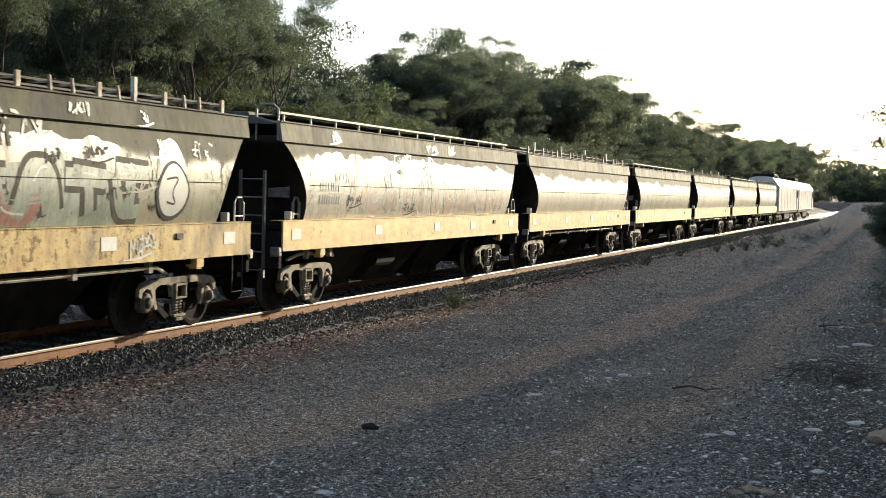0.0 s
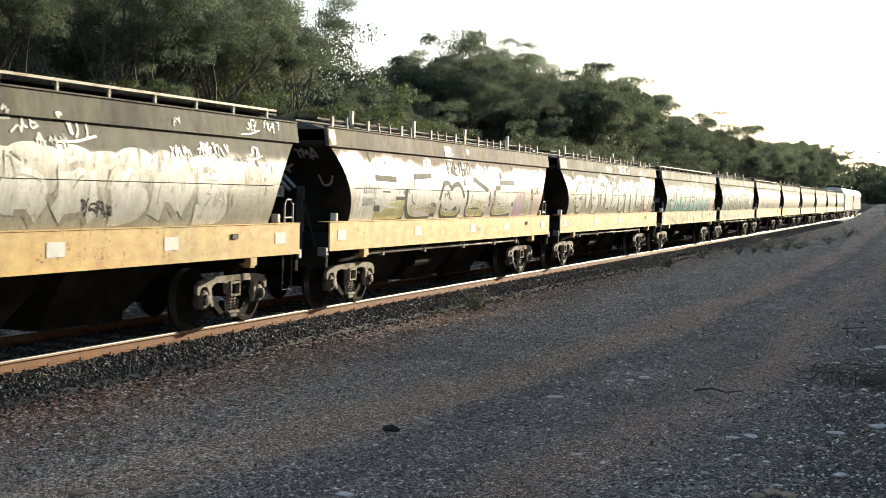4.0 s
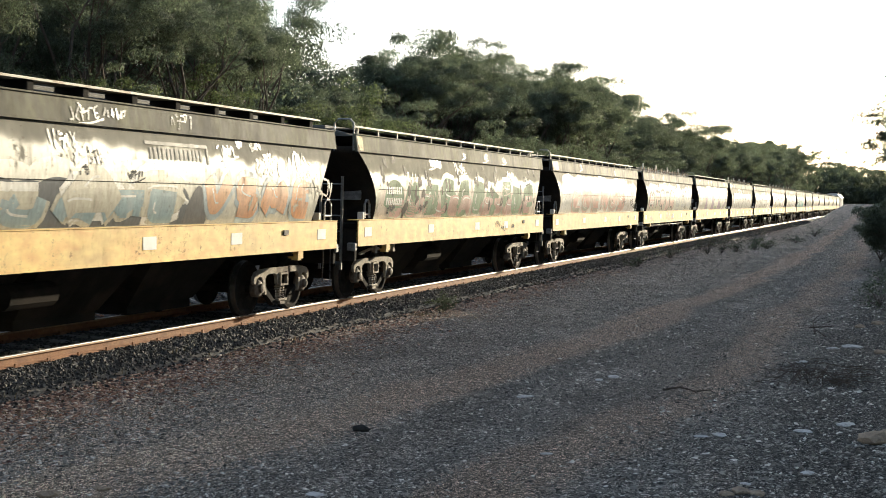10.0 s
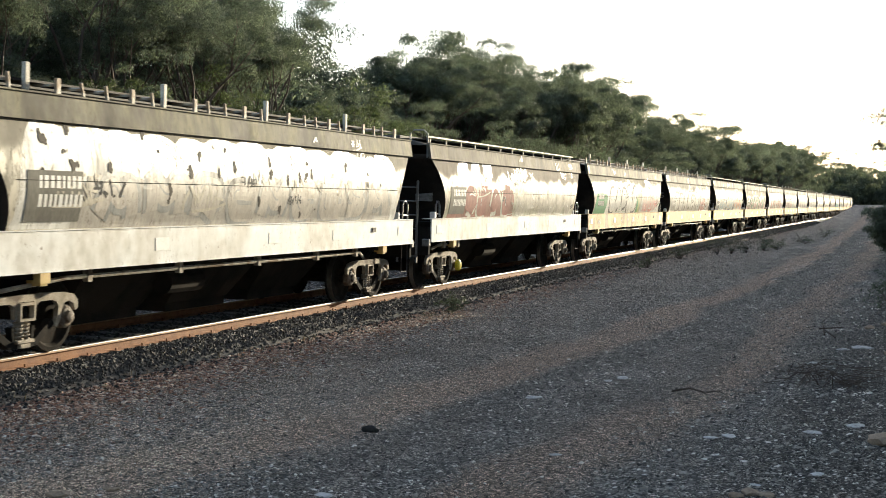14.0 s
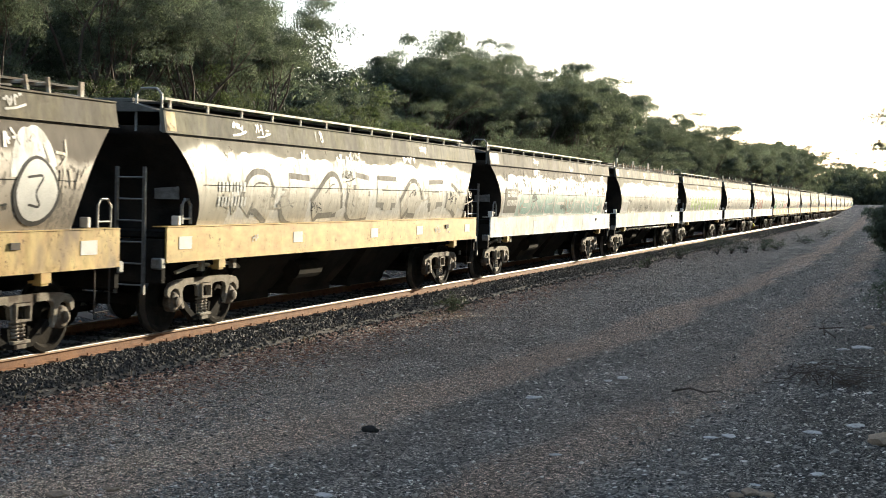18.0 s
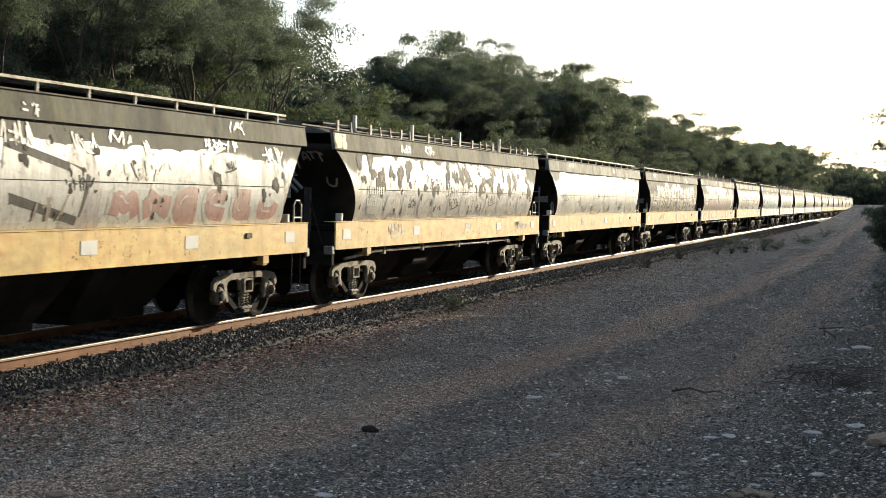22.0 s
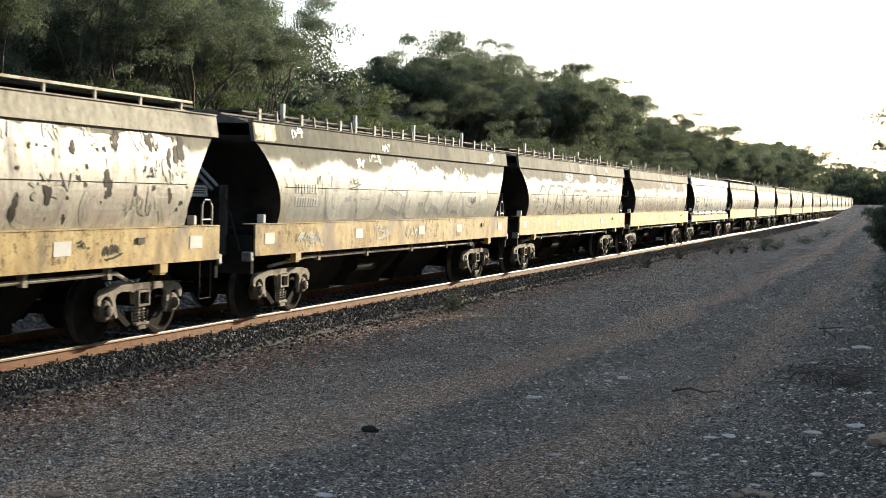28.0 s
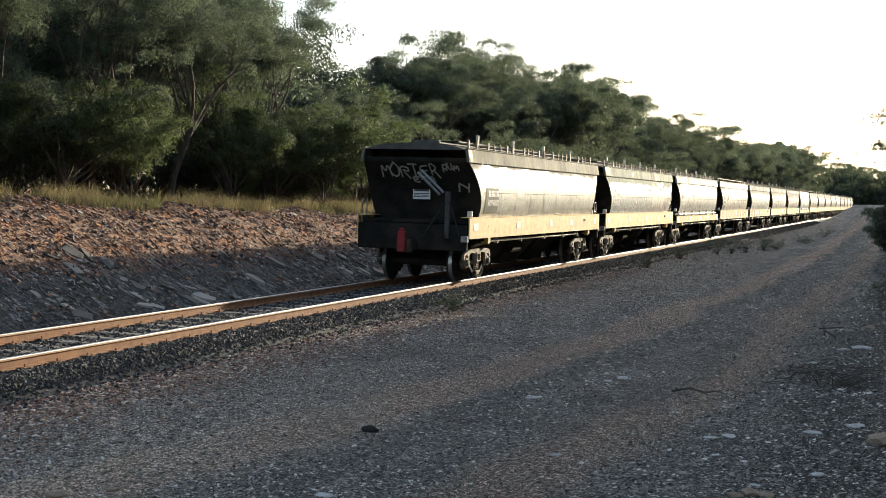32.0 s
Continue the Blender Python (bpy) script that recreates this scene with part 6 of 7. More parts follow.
    if n % 7 not in (0, 6):
        v, f = ribbons([([(-HALF + 0.05, (Z_LIP0 + Z_LIP1) / 2), (-HALF + 0.3 + 0.25 * (n % 3), (Z_LIP0 + Z_LIP1) / 2)], Z_LIP1 - Z_LIP0 - 0.05)], 0.004)
        part("faded_patch", raw("faded_patch", v, f, M_YELLOW2), None, root, "worn ochre patch at the rail's end")
    if n == 13:
        cap = bmesh.new()
        lathe(cap, [(1.19, 0.13), (1.26, 0.13), (1.29, 0.09), (1.3, 0.03)], (0, -5.55 + 0.87, AXLE_R), 14)
        part("axle_cap", cap, mat("cap_yellow", (0.6, 0.5, 0.02), (0.7, 0.6, 0.04), rough=0.4), root, "bright yellow axle cap")
# the tail lamp of the last wagon
last = WAGONS[-1][0]
lamp = part("tail_lamp", boxes((-0.13, 0.05, -HALF - 0.7, -HALF - 0.572, 0.74, 1.24), (-0.1, 0.02, -HALF - 0.68, -HALF - 0.59, 1.24, 1.3), bev=0.03), M_RED, last, "red tail lamp hung on the coupler")


def end_marks(root, seed, word=""):
    """Faint sprayed scribbles on the rear end of a wagon."""
    k = random.Random(seed)
    verts, faces = [], []
    strokes = []
    for x0, z0, w, h, count in ((-0.98, 2.5, 0.25, 0.3, 6), (0.62, 2.66, 0.14, 0.16, 3), (0.9, 2.2, 0.3, 0.2, 1), (-0.2, 2.4, 0.2, 0.12, 3)):
        for i in range(count):
            for st in CAPS[word[i]] if word and count == 6 else k.choice(STROKES):
                strokes.append([(x0 + w * (i + 0.5 + 0.5 * p + k.uniform(-0.12, 0.12)), z0 + h * (q + k.uniform(-0.15, 0.15)) + 0.03 * (i % 2)) for p, q in st])
    for st in strokes:
        line = even(rounded(st, 2), 0.06)
        base = len(verts)
        for i, (x, z) in enumerate(line):
            a, b = line[max(i - 1, 0)], line[min(i + 1, len(line) - 1)]
            d = math.hypot(b[0] - a[0], b[1] - a[1]) or 1
            for o in (-0.02, 0.02):
                xx, zz = x - (b[1] - a[1]) / d * o, min(max(z + (b[0] - a[0]) / d * o, 1.7), Z_LIP0)
                u = xx / body_x(zz)
                verts.append((xx, -(body_end(zz) + 0.05 * (1 - u * u)) - 0.012, zz))
        for i in range(len(line) - 1):
            q = base + 2 * i
            faces.append((q, q + 1, q + 3, q + 2))
    tagged(part("sprayed_tag", raw("sprayed_tag", verts, faces, ink((0.42, 0.42, 0.4))), None, root), kind="stuff")


for root, at, n in WAGONS:
    if n in (33, 27, 22, 11, 5, 3, 0):
        end_marks(root, n + 100, "MORTER" if n == 33 else "")


def locomotive():
    loco = new("locomotive")
    tagged(loco, "white diesel locomotive at the head of the train", "locomotive", group="locomotives")
    white = mat("loco_white", (0.72, 0.71, 0.68), (0.8, 0.79, 0.76), scale=2, rough=0.35, bump=0.02, c=(0.6, 0.56, 0.5))
    glass = mat("cab_glass", (0.02, 0.025, 0.03), (0.03, 0.035, 0.04), rough=0.1, bump=0)

    prof = [(1.45, 1.15), (1.45, 3.2), (0.95, 3.85), (0.4, 4.0), (-0.4, 4.0), (-0.95, 3.85), (-1.45, 3.2), (-1.45, 1.15)]
    part("body", prism(prof, -10.2, 8.4), white, loco)
    part("cab", prism([(x * 1.01, z + 0.03 * (z > 3)) for x, z in prof], 8.45, 10.9), white, loco)
    part("roof_grille", boxes((-0.9, 0.9, -9.0, -5.5, 4.0, 4.25), bev=0.08), M_BLACK, loco)
    part("exhaust", boxes((-0.4, 0.4, 0, 1.6, 4.0, 4.2), bev=0.05), M_BLACK, loco)
    part("fuel_tank", boxes((-1.3, 1.3, -2.6, 2.6, 0.35, 1.1), bev=0.1), M_BLACK, loco)
    part("underframe", boxes((-1.4, 1.4, -10.8, 10.8, 0.95, 1.14)), M_BLACK, loco)
    part("coupler", boxes((-0.15, 0.15, -11.4, -10.8, 0.75, 1.0)), M_STEEL, loco)
    for i in range(5):
        y = -8 + 3.2 * i
        part("side_door", boxes((1.45, 1.465, y, y + 0.9, 1.3, 3.0)), white, loco)
        part("roof_vent", prism([(1.46, 3.22), (1.0, 3.83), (1.0, 3.8), (1.44, 3.2)], y + 1.2, y + 2.2), M_BLACK, loco)
    part("cab_door", boxes((1.47, 1.48, 8.6, 9.2, 1.2, 3.1)), M_BLACK, loco)
    part("cab_window", boxes((1.47, 1.485, 9.4, 10.4, 2.3, 3.0)), glass, loco)
    part("windscreen", boxes((-1.2, 1.2, 10.91, 10.93, 2.4, 3.1)), glass, loco)
    for sy in (1, -1):
        part("bogie_frame", boxes((1.0, 1.15, sy * 6.6 - 2.4, sy * 6.6 + 2.4, 0.55, 0.85), *[(1.0, 1.25, sy * 6.6 + d - 0.15, sy * 6.6 + d + 0.15, 0.35, 0.7) for d in (-1.8, 0, 1.8)], bev=0.02), M_BOGIE, loco)
        for d in (-1.8, 0, 1.8):
            for sx in (1, -1):
                w = part("wheel", wheel_data(), None, loco)
                w.matrix_basis = pose(sx * GAUGE, sy * 6.6 + d, AXLE_R, 0, 0, 0 if sx > 0 else 180)
    return loco


loco = locomotive()
WAGONS.append((loco, 19.13 + 6 * PITCH + 12.0, None))
WAGONS.append((copy_thing(loco, pose(0, 0, 0)), 19.13 + 6 * PITCH + 35.0, None))


def travelled(t):
    return 15.804 * t + 0.01317 * t * t + 0.00065 * t ** 3

# ---- sleepers, stones, grass and litter ----
for i in range(150):
    s = 8.0 + 0.68 * i
    ob = new("sleeper", SHARED.get("sleeper") or SHARED.setdefault("sleeper", mesh_of("sleeper", boxes((-1.32, 1.32, -0.12, 0.12, -0.25, -0.146), bev=0.012), M_SLEEPER)))
    ob.parent = track
    ob.location = (0.02 * math.sin(i * 7.1), s, 0)
    ob.rotation_euler = (0, radians(CANT), 0.02 * math.sin(i * 3.3))
    ob.location.z = LIFT
    if s < 50:
        for sx in (1, -1):
            clip = new("rail_plate", SHARED.get("rail_plate") or SHARED.setdefault("rail_plate", mesh_of("rail_plate", boxes((-0.14, 0.14, -0.09, 0.09, -0.147, -0.135), (0.075, 0.1, -0.03, 0.03, -0.135, -0.1), (-0.1, -0.075, -0.03, 0.03, -0.135, -0.1)), M_RAILRUST)))
            clip.parent = track
            clip.location = (sx * GAUGE, s, 0.002 + (2 * LIFT if sx < 0 else 0))


def scatter(name, count, place, size, flat, material, seed, label, category):
    """Many loose pieces: squashed, jittered eight-sided stones, joined."""
    nr = np.random.RandomState(seed)
    x, s = place(nr, count)
    z = np.array([height_at(a, b) for a, b in zip(x, s)])
    r = size(nr, len(x), s)
    base = np.array([(1, 0, -0.3), (-1, 0, -0.3), (0, 1, -0.3), (0, -1, -0.3), (0.3, 0.2, 1), (-0.3, -0.2, 0.9)], float)
    v = np.repeat(base[None], len(x), 0) * nr.uniform(0.6, 1.25, (len(x), 6, 1)) + nr.uniform(-0.25, 0.25, (len(x), 6, 3))
    v[:, :, 2] *= flat
    a = nr.uniform(0, 6.28, len(x))
    ca, sa = np.cos(a)[:, None], np.sin(a)[:, None]
    tx, ty = nr.uniform(-0.4, 0.4, (2, len(x), 1))
    vx = v[:, :, 0] * ca - v[:, :, 1] * sa
    vy = v[:, :, 0] * sa + v[:, :, 1] * ca
    vz = v[:, :, 2] + vx * tx + vy * ty
    out = np.stack([x[:, None] + vx * r[:, None], s[:, None] + vy * r[:, None], z[:, None] + (vz + flat * 0.35) * r[:, None]], 2).reshape(-1, 3)
    quad = ((0, 2, 4), (2, 5, 4), (2, 1, 5), (1, 3, 5), (3, 4, 5), (3, 0, 4))
    f = [(6 * i + p, 6 * i + q, 6 * i + w) for i in range(len(x)) for p, q, w in quad]
    ob = new(name, raw(name, out, f, material))
    return tagged(ob, label, category, kind="stuff")


def height_at(x, s):
    if abs(x) < 2.5:
        return max(bed_z(x, s), ground_z(x, s))
    return ground_z(x, s)


def far_falling(nr, n, s0, s1, power):
    """Distances along the line, thinning out with the distance."""
    u = nr.uniform(0, 1, n)
    if power == 2:
        return 1 / (1 / s0 + u * (1 / s1 - 1 / s0))
    return s0 * (s1 / s0) ** u


scatter("ballast_stones", 42000, lambda nr, n: (np.where(nr.uniform(0, 1, n) < 0.9, nr.uniform(0.92, 1.62, n), 1.55 + np.abs(nr.normal(0, 0.3, n))), far_falling(nr, n, 11, 170, 1)), lambda nr, n, s: nr.uniform(0.012, 0.036, n) * (1 + s / 90),
        0.6, M_CRUSHED, 1, "dark crushed stone on the ballast shoulder", "ballast stones")
scatter("ballast_stones", 15000, lambda nr, n: (nr.uniform(-2.3, 0.75, n), far_falling(nr, n, 11, 70, 1)), lambda nr, n, s: nr.uniform(0.014, 0.036, n) * (1 + s / 90),
        0.65, M_CRUSHED, 2, "dark crushed stone between the rails", "ballast stones")
def off_tracks(nr, n, s0, s1):
    """Places on the road, few of them on the worn wheel tracks."""
    x, s = 2.0 + 10.2 * nr.uniform(0, 1, n), far_falling(nr, n, s0, s1, 2)
    bend = 1 - np.exp(-(s - 9) / 15)
    keep = (np.minimum(abs(x - 5.0 - 2.4 * bend), abs(x - 8.05 - 1.7 * bend)) > 0.55) | (nr.uniform(0, 1, n) < 0.25)
    return x[keep], s[keep]


scatter("road_gravel", 230000, lambda nr, n: off_tracks(nr, n, 8, 110), lambda nr, n, s: (0.004 + 0.018 * nr.uniform(0, 1, n) ** 5) * (1 + s / 40),
        0.32, M_PEBBLE, 3, "grey pebbles and chips on the road", "gravel")
scatter("road_gravel", 6000, lambda nr, n: (8.4 + 3.7 * nr.uniform(0, 1, n) ** 0.7, far_falling(nr, n, 8.5, 45, 2)), lambda nr, n, s: (0.01 + 0.035 * nr.uniform(0, 1, n) ** 3),
        0.35, M_PEBBLE, 4, "coarse flat chips along the verge", "gravel")
M_CHIP = stone_mat("pale_chips", [(0, (0.21, 0.155, 0.115)), (0.3, (0.45, 0.35, 0.27)), (0.7, (0.72, 0.62, 0.5))])
scatter("road_gravel", 15000, lambda nr, n: (3.0 + 3.4 * nr.uniform(0, 1, n) ** 1.4, far_falling(nr, n, 8, 17, 2)), lambda nr, n, s: 0.005 + 0.012 * nr.uniform(0, 1, n) ** 5,
        0.25, M_CHIP, 9, "pale chips and straw dust beside the ballast", "gravel")
scatter("bank_rocks", 34000, lambda nr, n: (np.where(nr.uniform(0, 1, n) < 0.88, -4.1 - 3.6 * nr.uniform(0, 1, n), -2.6 - 1.6 * nr.uniform(0, 1, n)), far_falling(nr, n, 13, 110, 1)), lambda nr, n, s: (0.011 + 0.04 * nr.uniform(0, 1, n) ** 5) * (1 + s / 70),
        0.6, M_ROCKS, 5, "loose red-brown and grey stones on the bank", "stones")
scatter("leaf_litter", 30000, lambda nr, n: (1.75 + np.abs(nr.normal(0, 0.85, n)), far_falling(nr, n, 9.5, 44, 2)), lambda nr, n, s: 0.007 + 0.034 * nr.uniform(0, 1, n) ** 3, 0.3, M_LITTER, 6,
        "brown leaves and bark at the foot of the ballast", "leaf litter")


def grass(name, count, place, tall, seed, label, blades=9, leaf=None, lean=0.4):
    nr = np.random.RandomState(seed)
    x, s = place(nr, count)
    verts, faces = [], []
    for a, b in zip(x, s):
        z = height_at(a, b)
        big = nr.uniform(0.2, 1.0) ** 1.3 + 0.15
        for _ in range(blades):
            h = tall * big * nr.uniform(0.3, 1.2)
            dx, dy = nr.normal(0, lean, 2) * h
            ox, oy = nr.normal(0, 0.1, 2)
            w = 0.0018 + 0.004 * nr.uniform()
            i = len(verts)
            verts += [(a + ox - w, b + oy, z - 0.02), (a + ox + w, b + oy, z - 0.02), (a + ox + dx * 0.4 + w * 0.7, b + oy + dy * 0.4, z + h * 0.6), (a + ox + dx * 0.4 - w * 0.7, b + oy + dy * 0.4, z + h * 0.6),
                      (a + ox + dx, b + oy + dy, z + h)]
            faces += [(i, i + 1, i + 2, i + 3), (i + 3, i + 2, i + 4)]
    return tagged(new(name, raw(name, verts, faces, leaf or M_GRASS)), label, "grass", kind="stuff")


def bank_tufts(nr, n, seed, least):
    """Clumps and bare gaps along the bank's brow."""
    x, s = -6.3 - np.abs(nr.normal(0, 1.5, n)), far_falling(nr, n, 15, 90, 1)
    keep = np.array([noise.noise((a * 0.5, b * 0.3, seed)) + 0.5 * noise.noise((a * 1.7, b * 1.1, seed)) > least for a, b in zip(x, s)])
    return x[keep], s[keep]


grass("dry_grass", 4600, lambda nr, n: bank_tufts(nr, n, 9, 0.12), 0.46, 11, "tall dry brown-yellow grass along the top of the bank", 11, None, 0.45)
grass("olive_grass", 4200, lambda nr, n: bank_tufts(nr, n, 31, 0.1), 0.32, 15, "olive-green grass among the dry tufts on the bank", 11, M_GREENGRASS, 0.5)
grass("dry_grass", 60, lambda nr, n: (2.2 + nr.normal(0, 0.25, n), far_falling(nr, n, 12, 40, 1)), 0.1, 12, "sparse dry grass at the foot of the ballast", 6)
grass("dry_grass", 130, lambda nr, n: (2.6 + np.abs(nr.normal(0, 0.9, n)), far_falling(nr, n, 9, 26, 1)), 0.1, 14, "dry straw lying at the foot of the ballast", 5, None, 1.6)
grass("dry_grass", 90, lambda nr, n: (-3.0 - 3.5 * nr.uniform(0, 1, n), far_falling(nr, n, 15, 60, 1)), 0.25, 13, "dry tufts on the bank", 7)


def plates(name, count, place, size, thick, material, seed, label, category):
    """Flat broken stones lying in the bank's face, all dipping the same way, one edge proud."""
    nr = np.random.RandomState(seed)
    verts, faces = [], []
    for x, s in zip(*place(nr, count)):
        z, e = ground_z(x, s), 0.15
        u = Vector((0, 1, (ground_z(x, s + e) - z) / e)).normalized()
        v = Vector((1, 0, (ground_z(x + e, s) - z) / e)).normalized()
        up = v.cross(u).normalized()
        if up.z < 0:
            up.negate()
        a = radians(nr.normal(72, 26))
        along = u * math.cos(a) + v * math.sin(a)
        across = up.cross(along)
        r = size(nr)
        rl, rw, t = r, r * nr.uniform(0.3, 0.7), r * thick * nr.uniform(0.5, 1.5)
        tip = nr.normal(0, 0.4) * min(1, 0.06 / r)
        i = len(verts)
        p = Vector((x, s, z))
        ring = [(rl * nr.uniform(0.7, 1.1) * c, rw * nr.uniform(0.6, 1.15) * d) for c, d in ((-1, -1), (0.1, -1.2), (1, -0.7), (0.8, 0.9), (-0.6, 1))]
        for lift in (-0.6, 1.0):
            for c, d in ring:
                k_ = 1.0 if lift < 0 else 0.86
                verts.append(tuple(p + along * c * k_ + across * d * k_ + up * (lift * t + d * tip + c * tip * 0.4)))
        faces.append(tuple(i + 5 + j for j in range(5)))
        faces += [(i + j, i + (j + 1) % 5, i + 5 + (j + 1) % 5, i + 5 + j) for j in range(5)]
    return tagged(new(name, raw(name, verts, faces, material)), label, category, kind="stuff")


M_SLATE = stone_mat("bank_plates", [(0, (0.045, 0.034, 0.03)), (0.3, (0.14, 0.085, 0.062)), (0.52, (0.25, 0.15, 0.11)), (0.74, (0.33, 0.215, 0.17)), (0.86, (0.42, 0.2, 0.085)), (0.94, (0.5, 0.43, 0.37))])
M_BEDROCK = stone_mat("bedrock", [(0, (0.07, 0.063, 0.055)), (0.35, (0.15, 0.13, 0.11)), (0.7, (0.27, 0.24, 0.205)), (0.88, (0.4, 0.355, 0.305))])


def brow(nr, n):
    return -3.9 - 3.3 * nr.uniform(0, 1, n), far_falling(nr, n, 13, 85, 1)


def ledges(nr, n):
    x, s = -2.7 - 1.9 * nr.uniform(0, 1, n), far_falling(nr, n, 13, 75, 1)
    keep = np.array([noise.noise((a * 0.5 - b * 0.25, b * 0.45, 3)) > 0.06 for a, b in zip(x, s)])
    return x[keep], s[keep]


plates("bank_plates", 22000, brow, lambda nr: 0.018 + 0.07 * nr.uniform() ** 4, 0.22, M_SLATE, 51, "broken red-brown slate lying on the bank", "stones")
plates("bank_plates", 5000, lambda nr, n: (-2.5 - 1.7 * nr.uniform(0, 1, n), far_falling(nr, n, 13, 85, 1)), lambda nr: 0.02 + 0.06 * nr.uniform() ** 3, 0.2, M_BEDROCK, 52, "small grey chips on the foot of the bank", "stones")
plates("bedrock_slabs", 900, ledges, lambda nr: 0.08 + 0.28 * nr.uniform() ** 2.5, 0.14, M_BEDROCK, 53, "pale slanting slabs of bedrock in the bank", "rock slabs")


def lump(name, x, y, size, material, label, category, seed, flat=0.45):
    """One loose stone or clod lying on the ground."""
    bm = bmesh.new()
    bmesh.ops.create_icosphere(bm, subdivisions=2, radius=1)
    for v in bm.verts:
        n = 1 + 0.35 * noise.noise(v.co * 1.3 + Vector((seed, 0, 0)))
        v.co = Vector((v.co.x * n * size[0], v.co.y * n * size[1], v.co.z * n * size[0] * flat))
    ob = part(name, bm, material)
    ob.matrix_basis = pose(x, y, ground_z(x, y) + size[0] * flat * 0.45, 0, 0, seed * 57)
    return tagged(ob, label, category)


M_PALE = mat("pale_stone", (0.42, 0.41, 0.40), (0.6, 0.59, 0.58), scale=14, rough=0.8, bump=0.2)
M_TANSTONE = mat("tan_stone", (0.24, 0.18, 0.13), (0.36, 0.28, 0.2), scale=9, rough=0.85, bump=0.4)
M_DARKLUMP = mat("dark_lump", (0.02, 0.02, 0.02), (0.05, 0.045, 0.04), scale=9, rough=0.9, bump=0.4)
for i, (x, y, r) in enumerate(((10.34, 13.48, 0.10), (10.72, 13.96, 0.11), (9.58, 13.12, 0.10), (9.42, 13.0, 0.08), (9.95, 19.58, 0.10), (7.72, 17.35, 0.11), (10.56, 21.78, 0.17), (10.3, 21.5, 0.1), (7.6, 17.0, 0.07),
                               (10.05, 10.9, 0.05), (7.1, 15.2, 0.1), (10.5, 11.4, 0.08), (6.9, 9.6, 0.09), (8.2, 11.8, 0.06))):
    lump("flat_stone", x, y, (r, r * 0.7), M_PALE, "pale flat stone lying on the gravel", "stone", i, 0.16)
for i, (x, y, r) in enumerate(((10.05, 10.56, 0.09), (10.17, 10.5, 0.08), (9.95, 10.45, 0.07), (10.98, 13.03, 0.2), (11.15, 13.2, 0.18), (5.05, 8.78, 0.1), (5.34, 9.1, 0.06), (5.25, 9.14, 0.05), (11.0, 20.9, 0.12), (10.6, 25.2, 0.12), (10.9, 25.9, 0.14))):
    lump("rock", x, y, (r, r * 0.75), M_TANSTONE, "tan-grey rock on the road's edge", "rock", 30 + i, 0.32)
lump("clod", 6.18, 12.38, (0.08, 0.06), M_DARKLUMP, "small dark clod lying on the gravel", "clod", 60, 0.6)


def twigs(name, lines, r, label, category):
    bm = bmesh.new()
    for pts in lines:
        rod(bm, [(x, y, ground_z(x, y) + z) for x, y, z in pts], [r * (1 - 0.7 * i / (len(pts) - 1)) for i in range(len(pts))], 5)
    return tagged(part(name, bm, M_BARK), label, category)


twigs("stick", [[(8.54, 16.2, 0.02), (8.75, 16.25, 0.05), (8.95, 16.05, 0.03), (9.1, 16.15, 0.04), (9.24, 15.92, 0.01)], [(8.95, 16.05, 0.03), (9.0, 15.9, 0.02)]], 0.014, "thin crooked dry stick on the gravel", "stick")
k = random.Random(77)
branch = [[(10.95, 18.3, 0.05), (10.6, 17.6, 0.16), (10.25, 17.4, 0.25), (9.9, 17.5, 0.12), (9.6, 17.2, 0.03)]]
for i in range(56):
    x, y = k.uniform(9.6, 10.8), k.uniform(16.7, 18.2)
    h = k.uniform(0.05, 0.28) * (1 - abs(x - 10.1))
    branch.append([(x, y, 0.01), (x + k.uniform(-0.2, 0.2), y + k.uniform(-0.2, 0.2), max(h, 0.03)), (x + k.uniform(-0.4, 0.4), y + k.uniform(-0.3, 0.3), max(h * k.uniform(0.1, 1.3), 0.02))])
dead = new("dead_branch")
tagged(dead, "dead twiggy branch lying on the verge", "branch")
for pts in branch:
    bm = bmesh.new()
    rod(bm, [(x, y, ground_z(x, y) + z) for x, y, z in pts], [0.0075 * (1 - 0.7 * i / (len(pts) - 1)) for i in range(len(pts))], 5)
    part("twig", bm, M_BARK, dead)
twigs("twig", [[(9.9, 23.9, 0.01), (9.85, 24.2, 0.2), (9.95, 24.3, 0.3)], [(9.8, 24.0, 0.1), (10.2, 24.1, 0.12)], [(10.1, 23.4, 0.01), (9.9, 23.8, 0.1)]], 0.015, "dry twigs sticking up from the gravel", "twig")


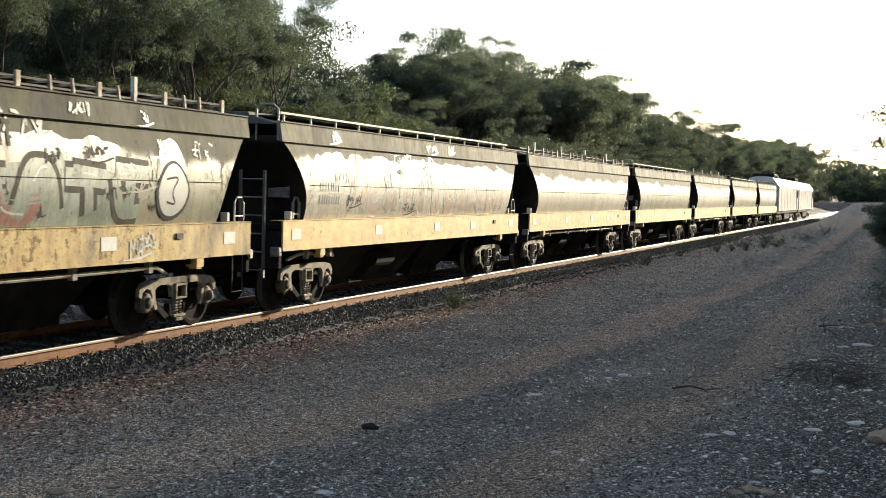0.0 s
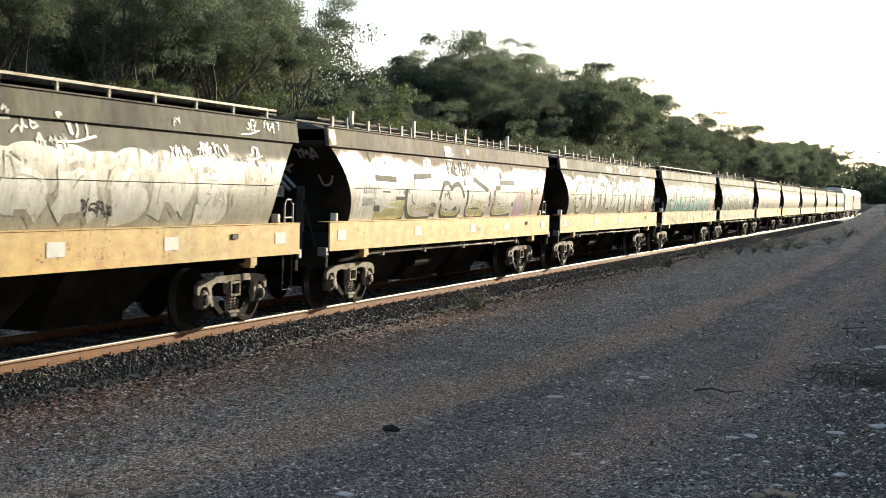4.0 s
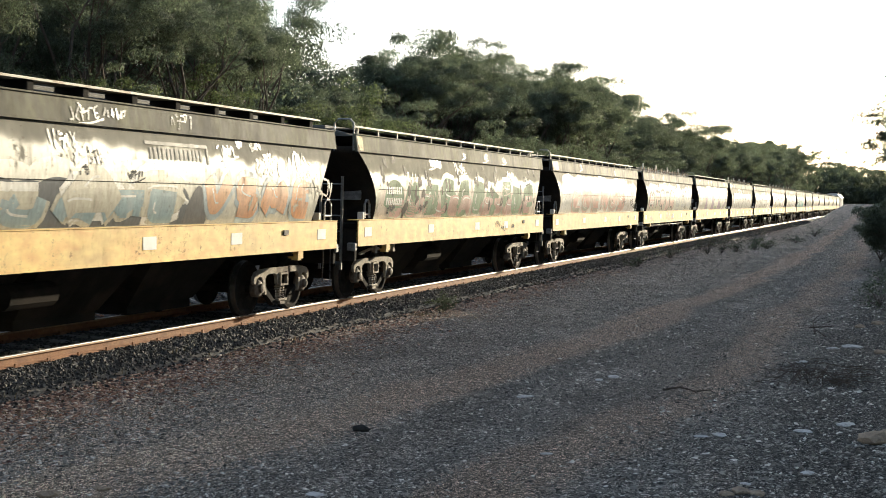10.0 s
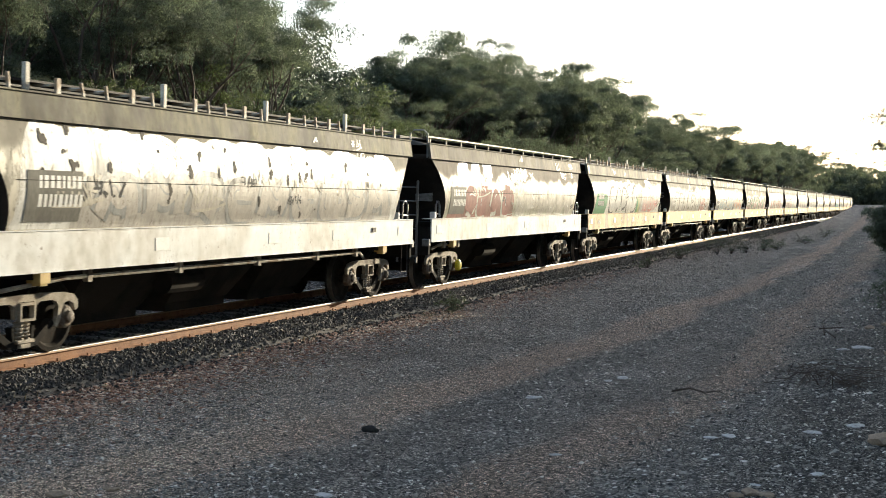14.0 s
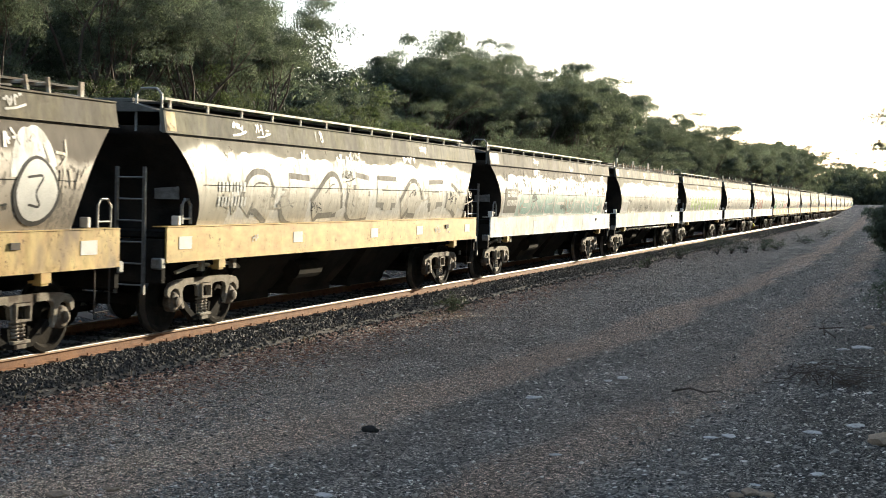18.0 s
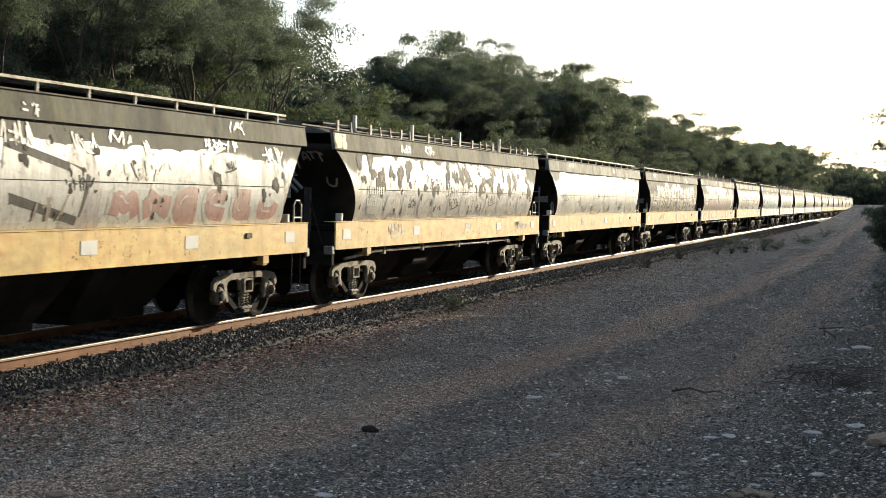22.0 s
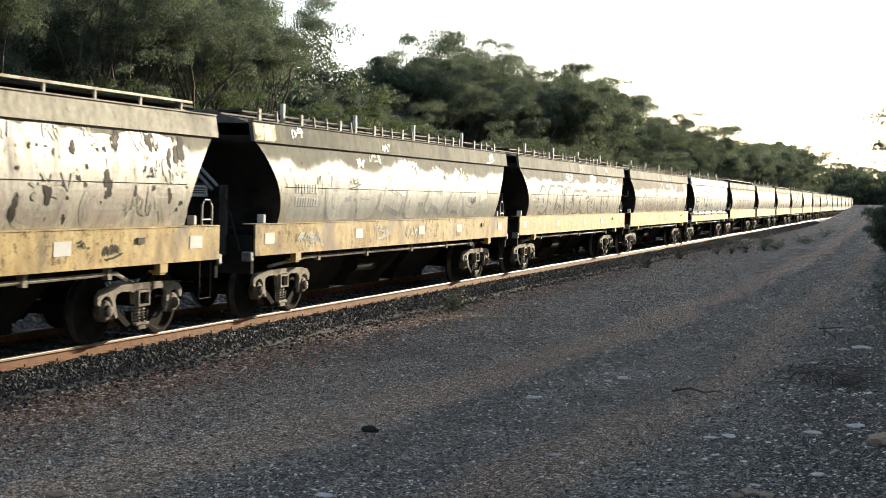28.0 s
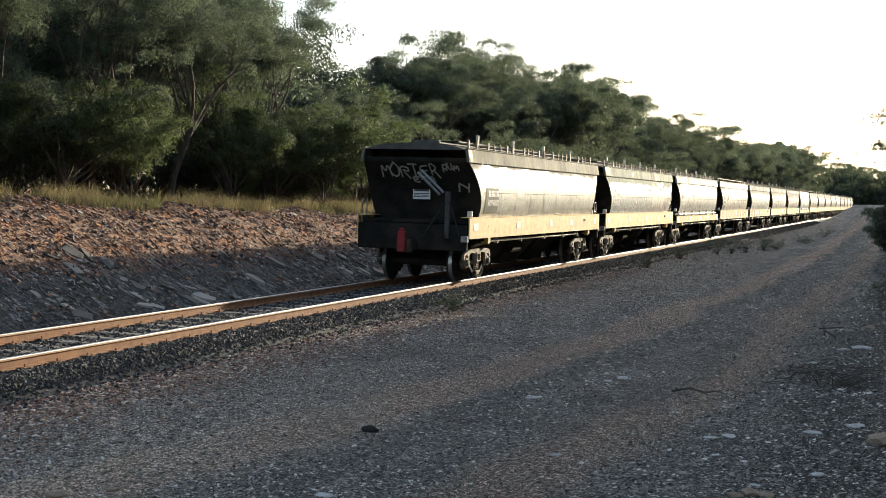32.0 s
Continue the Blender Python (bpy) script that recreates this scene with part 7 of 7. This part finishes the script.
def weed(x, y, h, n, leaf, label, seed):
    nr = np.random.RandomState(seed)
    ends = [Vector((nr.normal(0, h * 0.45), nr.normal(0, h * 0.45), abs(nr.normal(h * 0.5, h * 0.25)))) for _ in range(n)]
    root = new("weed")
    tagged(root, label, "weed", group="weeds beside the line")
    bm = bmesh.new()
    for e in ends:
        rod(bm, [(0, 0, 0), tuple(e * 0.5 + Vector((0, 0, h * 0.1))), tuple(e)], [0.006, 0.005, 0.003], 3)
    tagged(part("stem", bm, M_BARK, root), kind="stuff")
    v, f = leaves(random.Random(seed), ends, 14, h * 0.28, 0.07, 0.0)
    part("foliage", raw("foliage", v, f, leaf), None, root)
    root.matrix_basis = pose(x, y, ground_z(x, y), 0, 0, seed * 31)


for i, (x, y, h) in enumerate(((2.76, 54.4, 0.6), (3.5, 59.8, 0.8), (3.9, 61.5, 0.7), (4.4, 63.0, 0.5), (2.3, 26.8, 0.3), (4.9, 66.0, 0.5), (2.9, 46.0, 0.35), (10.9, 30.0, 0.6), (11.1, 37.0, 0.7), (11.3, 27.0, 0.5), (5.9, 80.0, 0.6), (6.2, 95.0, 0.7), (4.2, 75.0, 0.5))):
    weed(x, y, h, 26, M_LEAF, "low dark weed growing out of the gravel", 200 + i)
weed(5.31, 68.3, 0.55, 30, M_BUSH, "low yellow-green weed beside the road", 240)


# ---- what moves ----
def motions():
    for ob, at, n in WAGONS:
        rows = []
        for t in range(0, 33):
            x, y, a = line_at(at + travelled(t))
            rows.append((t, pose(x, y, LIFT, 0, CANT, math.degrees(a))))
        walk(ob, rows)
        # the wheels turn while the wagon passes near
        near = [i / FPS for i in range(0, 32 * FPS + 1) if 4 < at + travelled(i / FPS) < 55]
        axles = [c for c in ob.children if c.name.split(".")[0] == "axle"]
        if not near or not axles:
            continue
        start = travelled(near[0])
        for ax in axles:
            here = ax.location.copy()
            spin = [(t, pose(*here, -math.degrees((travelled(t) - start) / AXLE_R), 0, 0)) for t in near]
            if near[0] > 0:
                spin.insert(0, (0, spin[0][1]))
            if near[-1] < 32:
                spin.append((32, spin[-1][1]))
            walk(ax, spin)


motions()
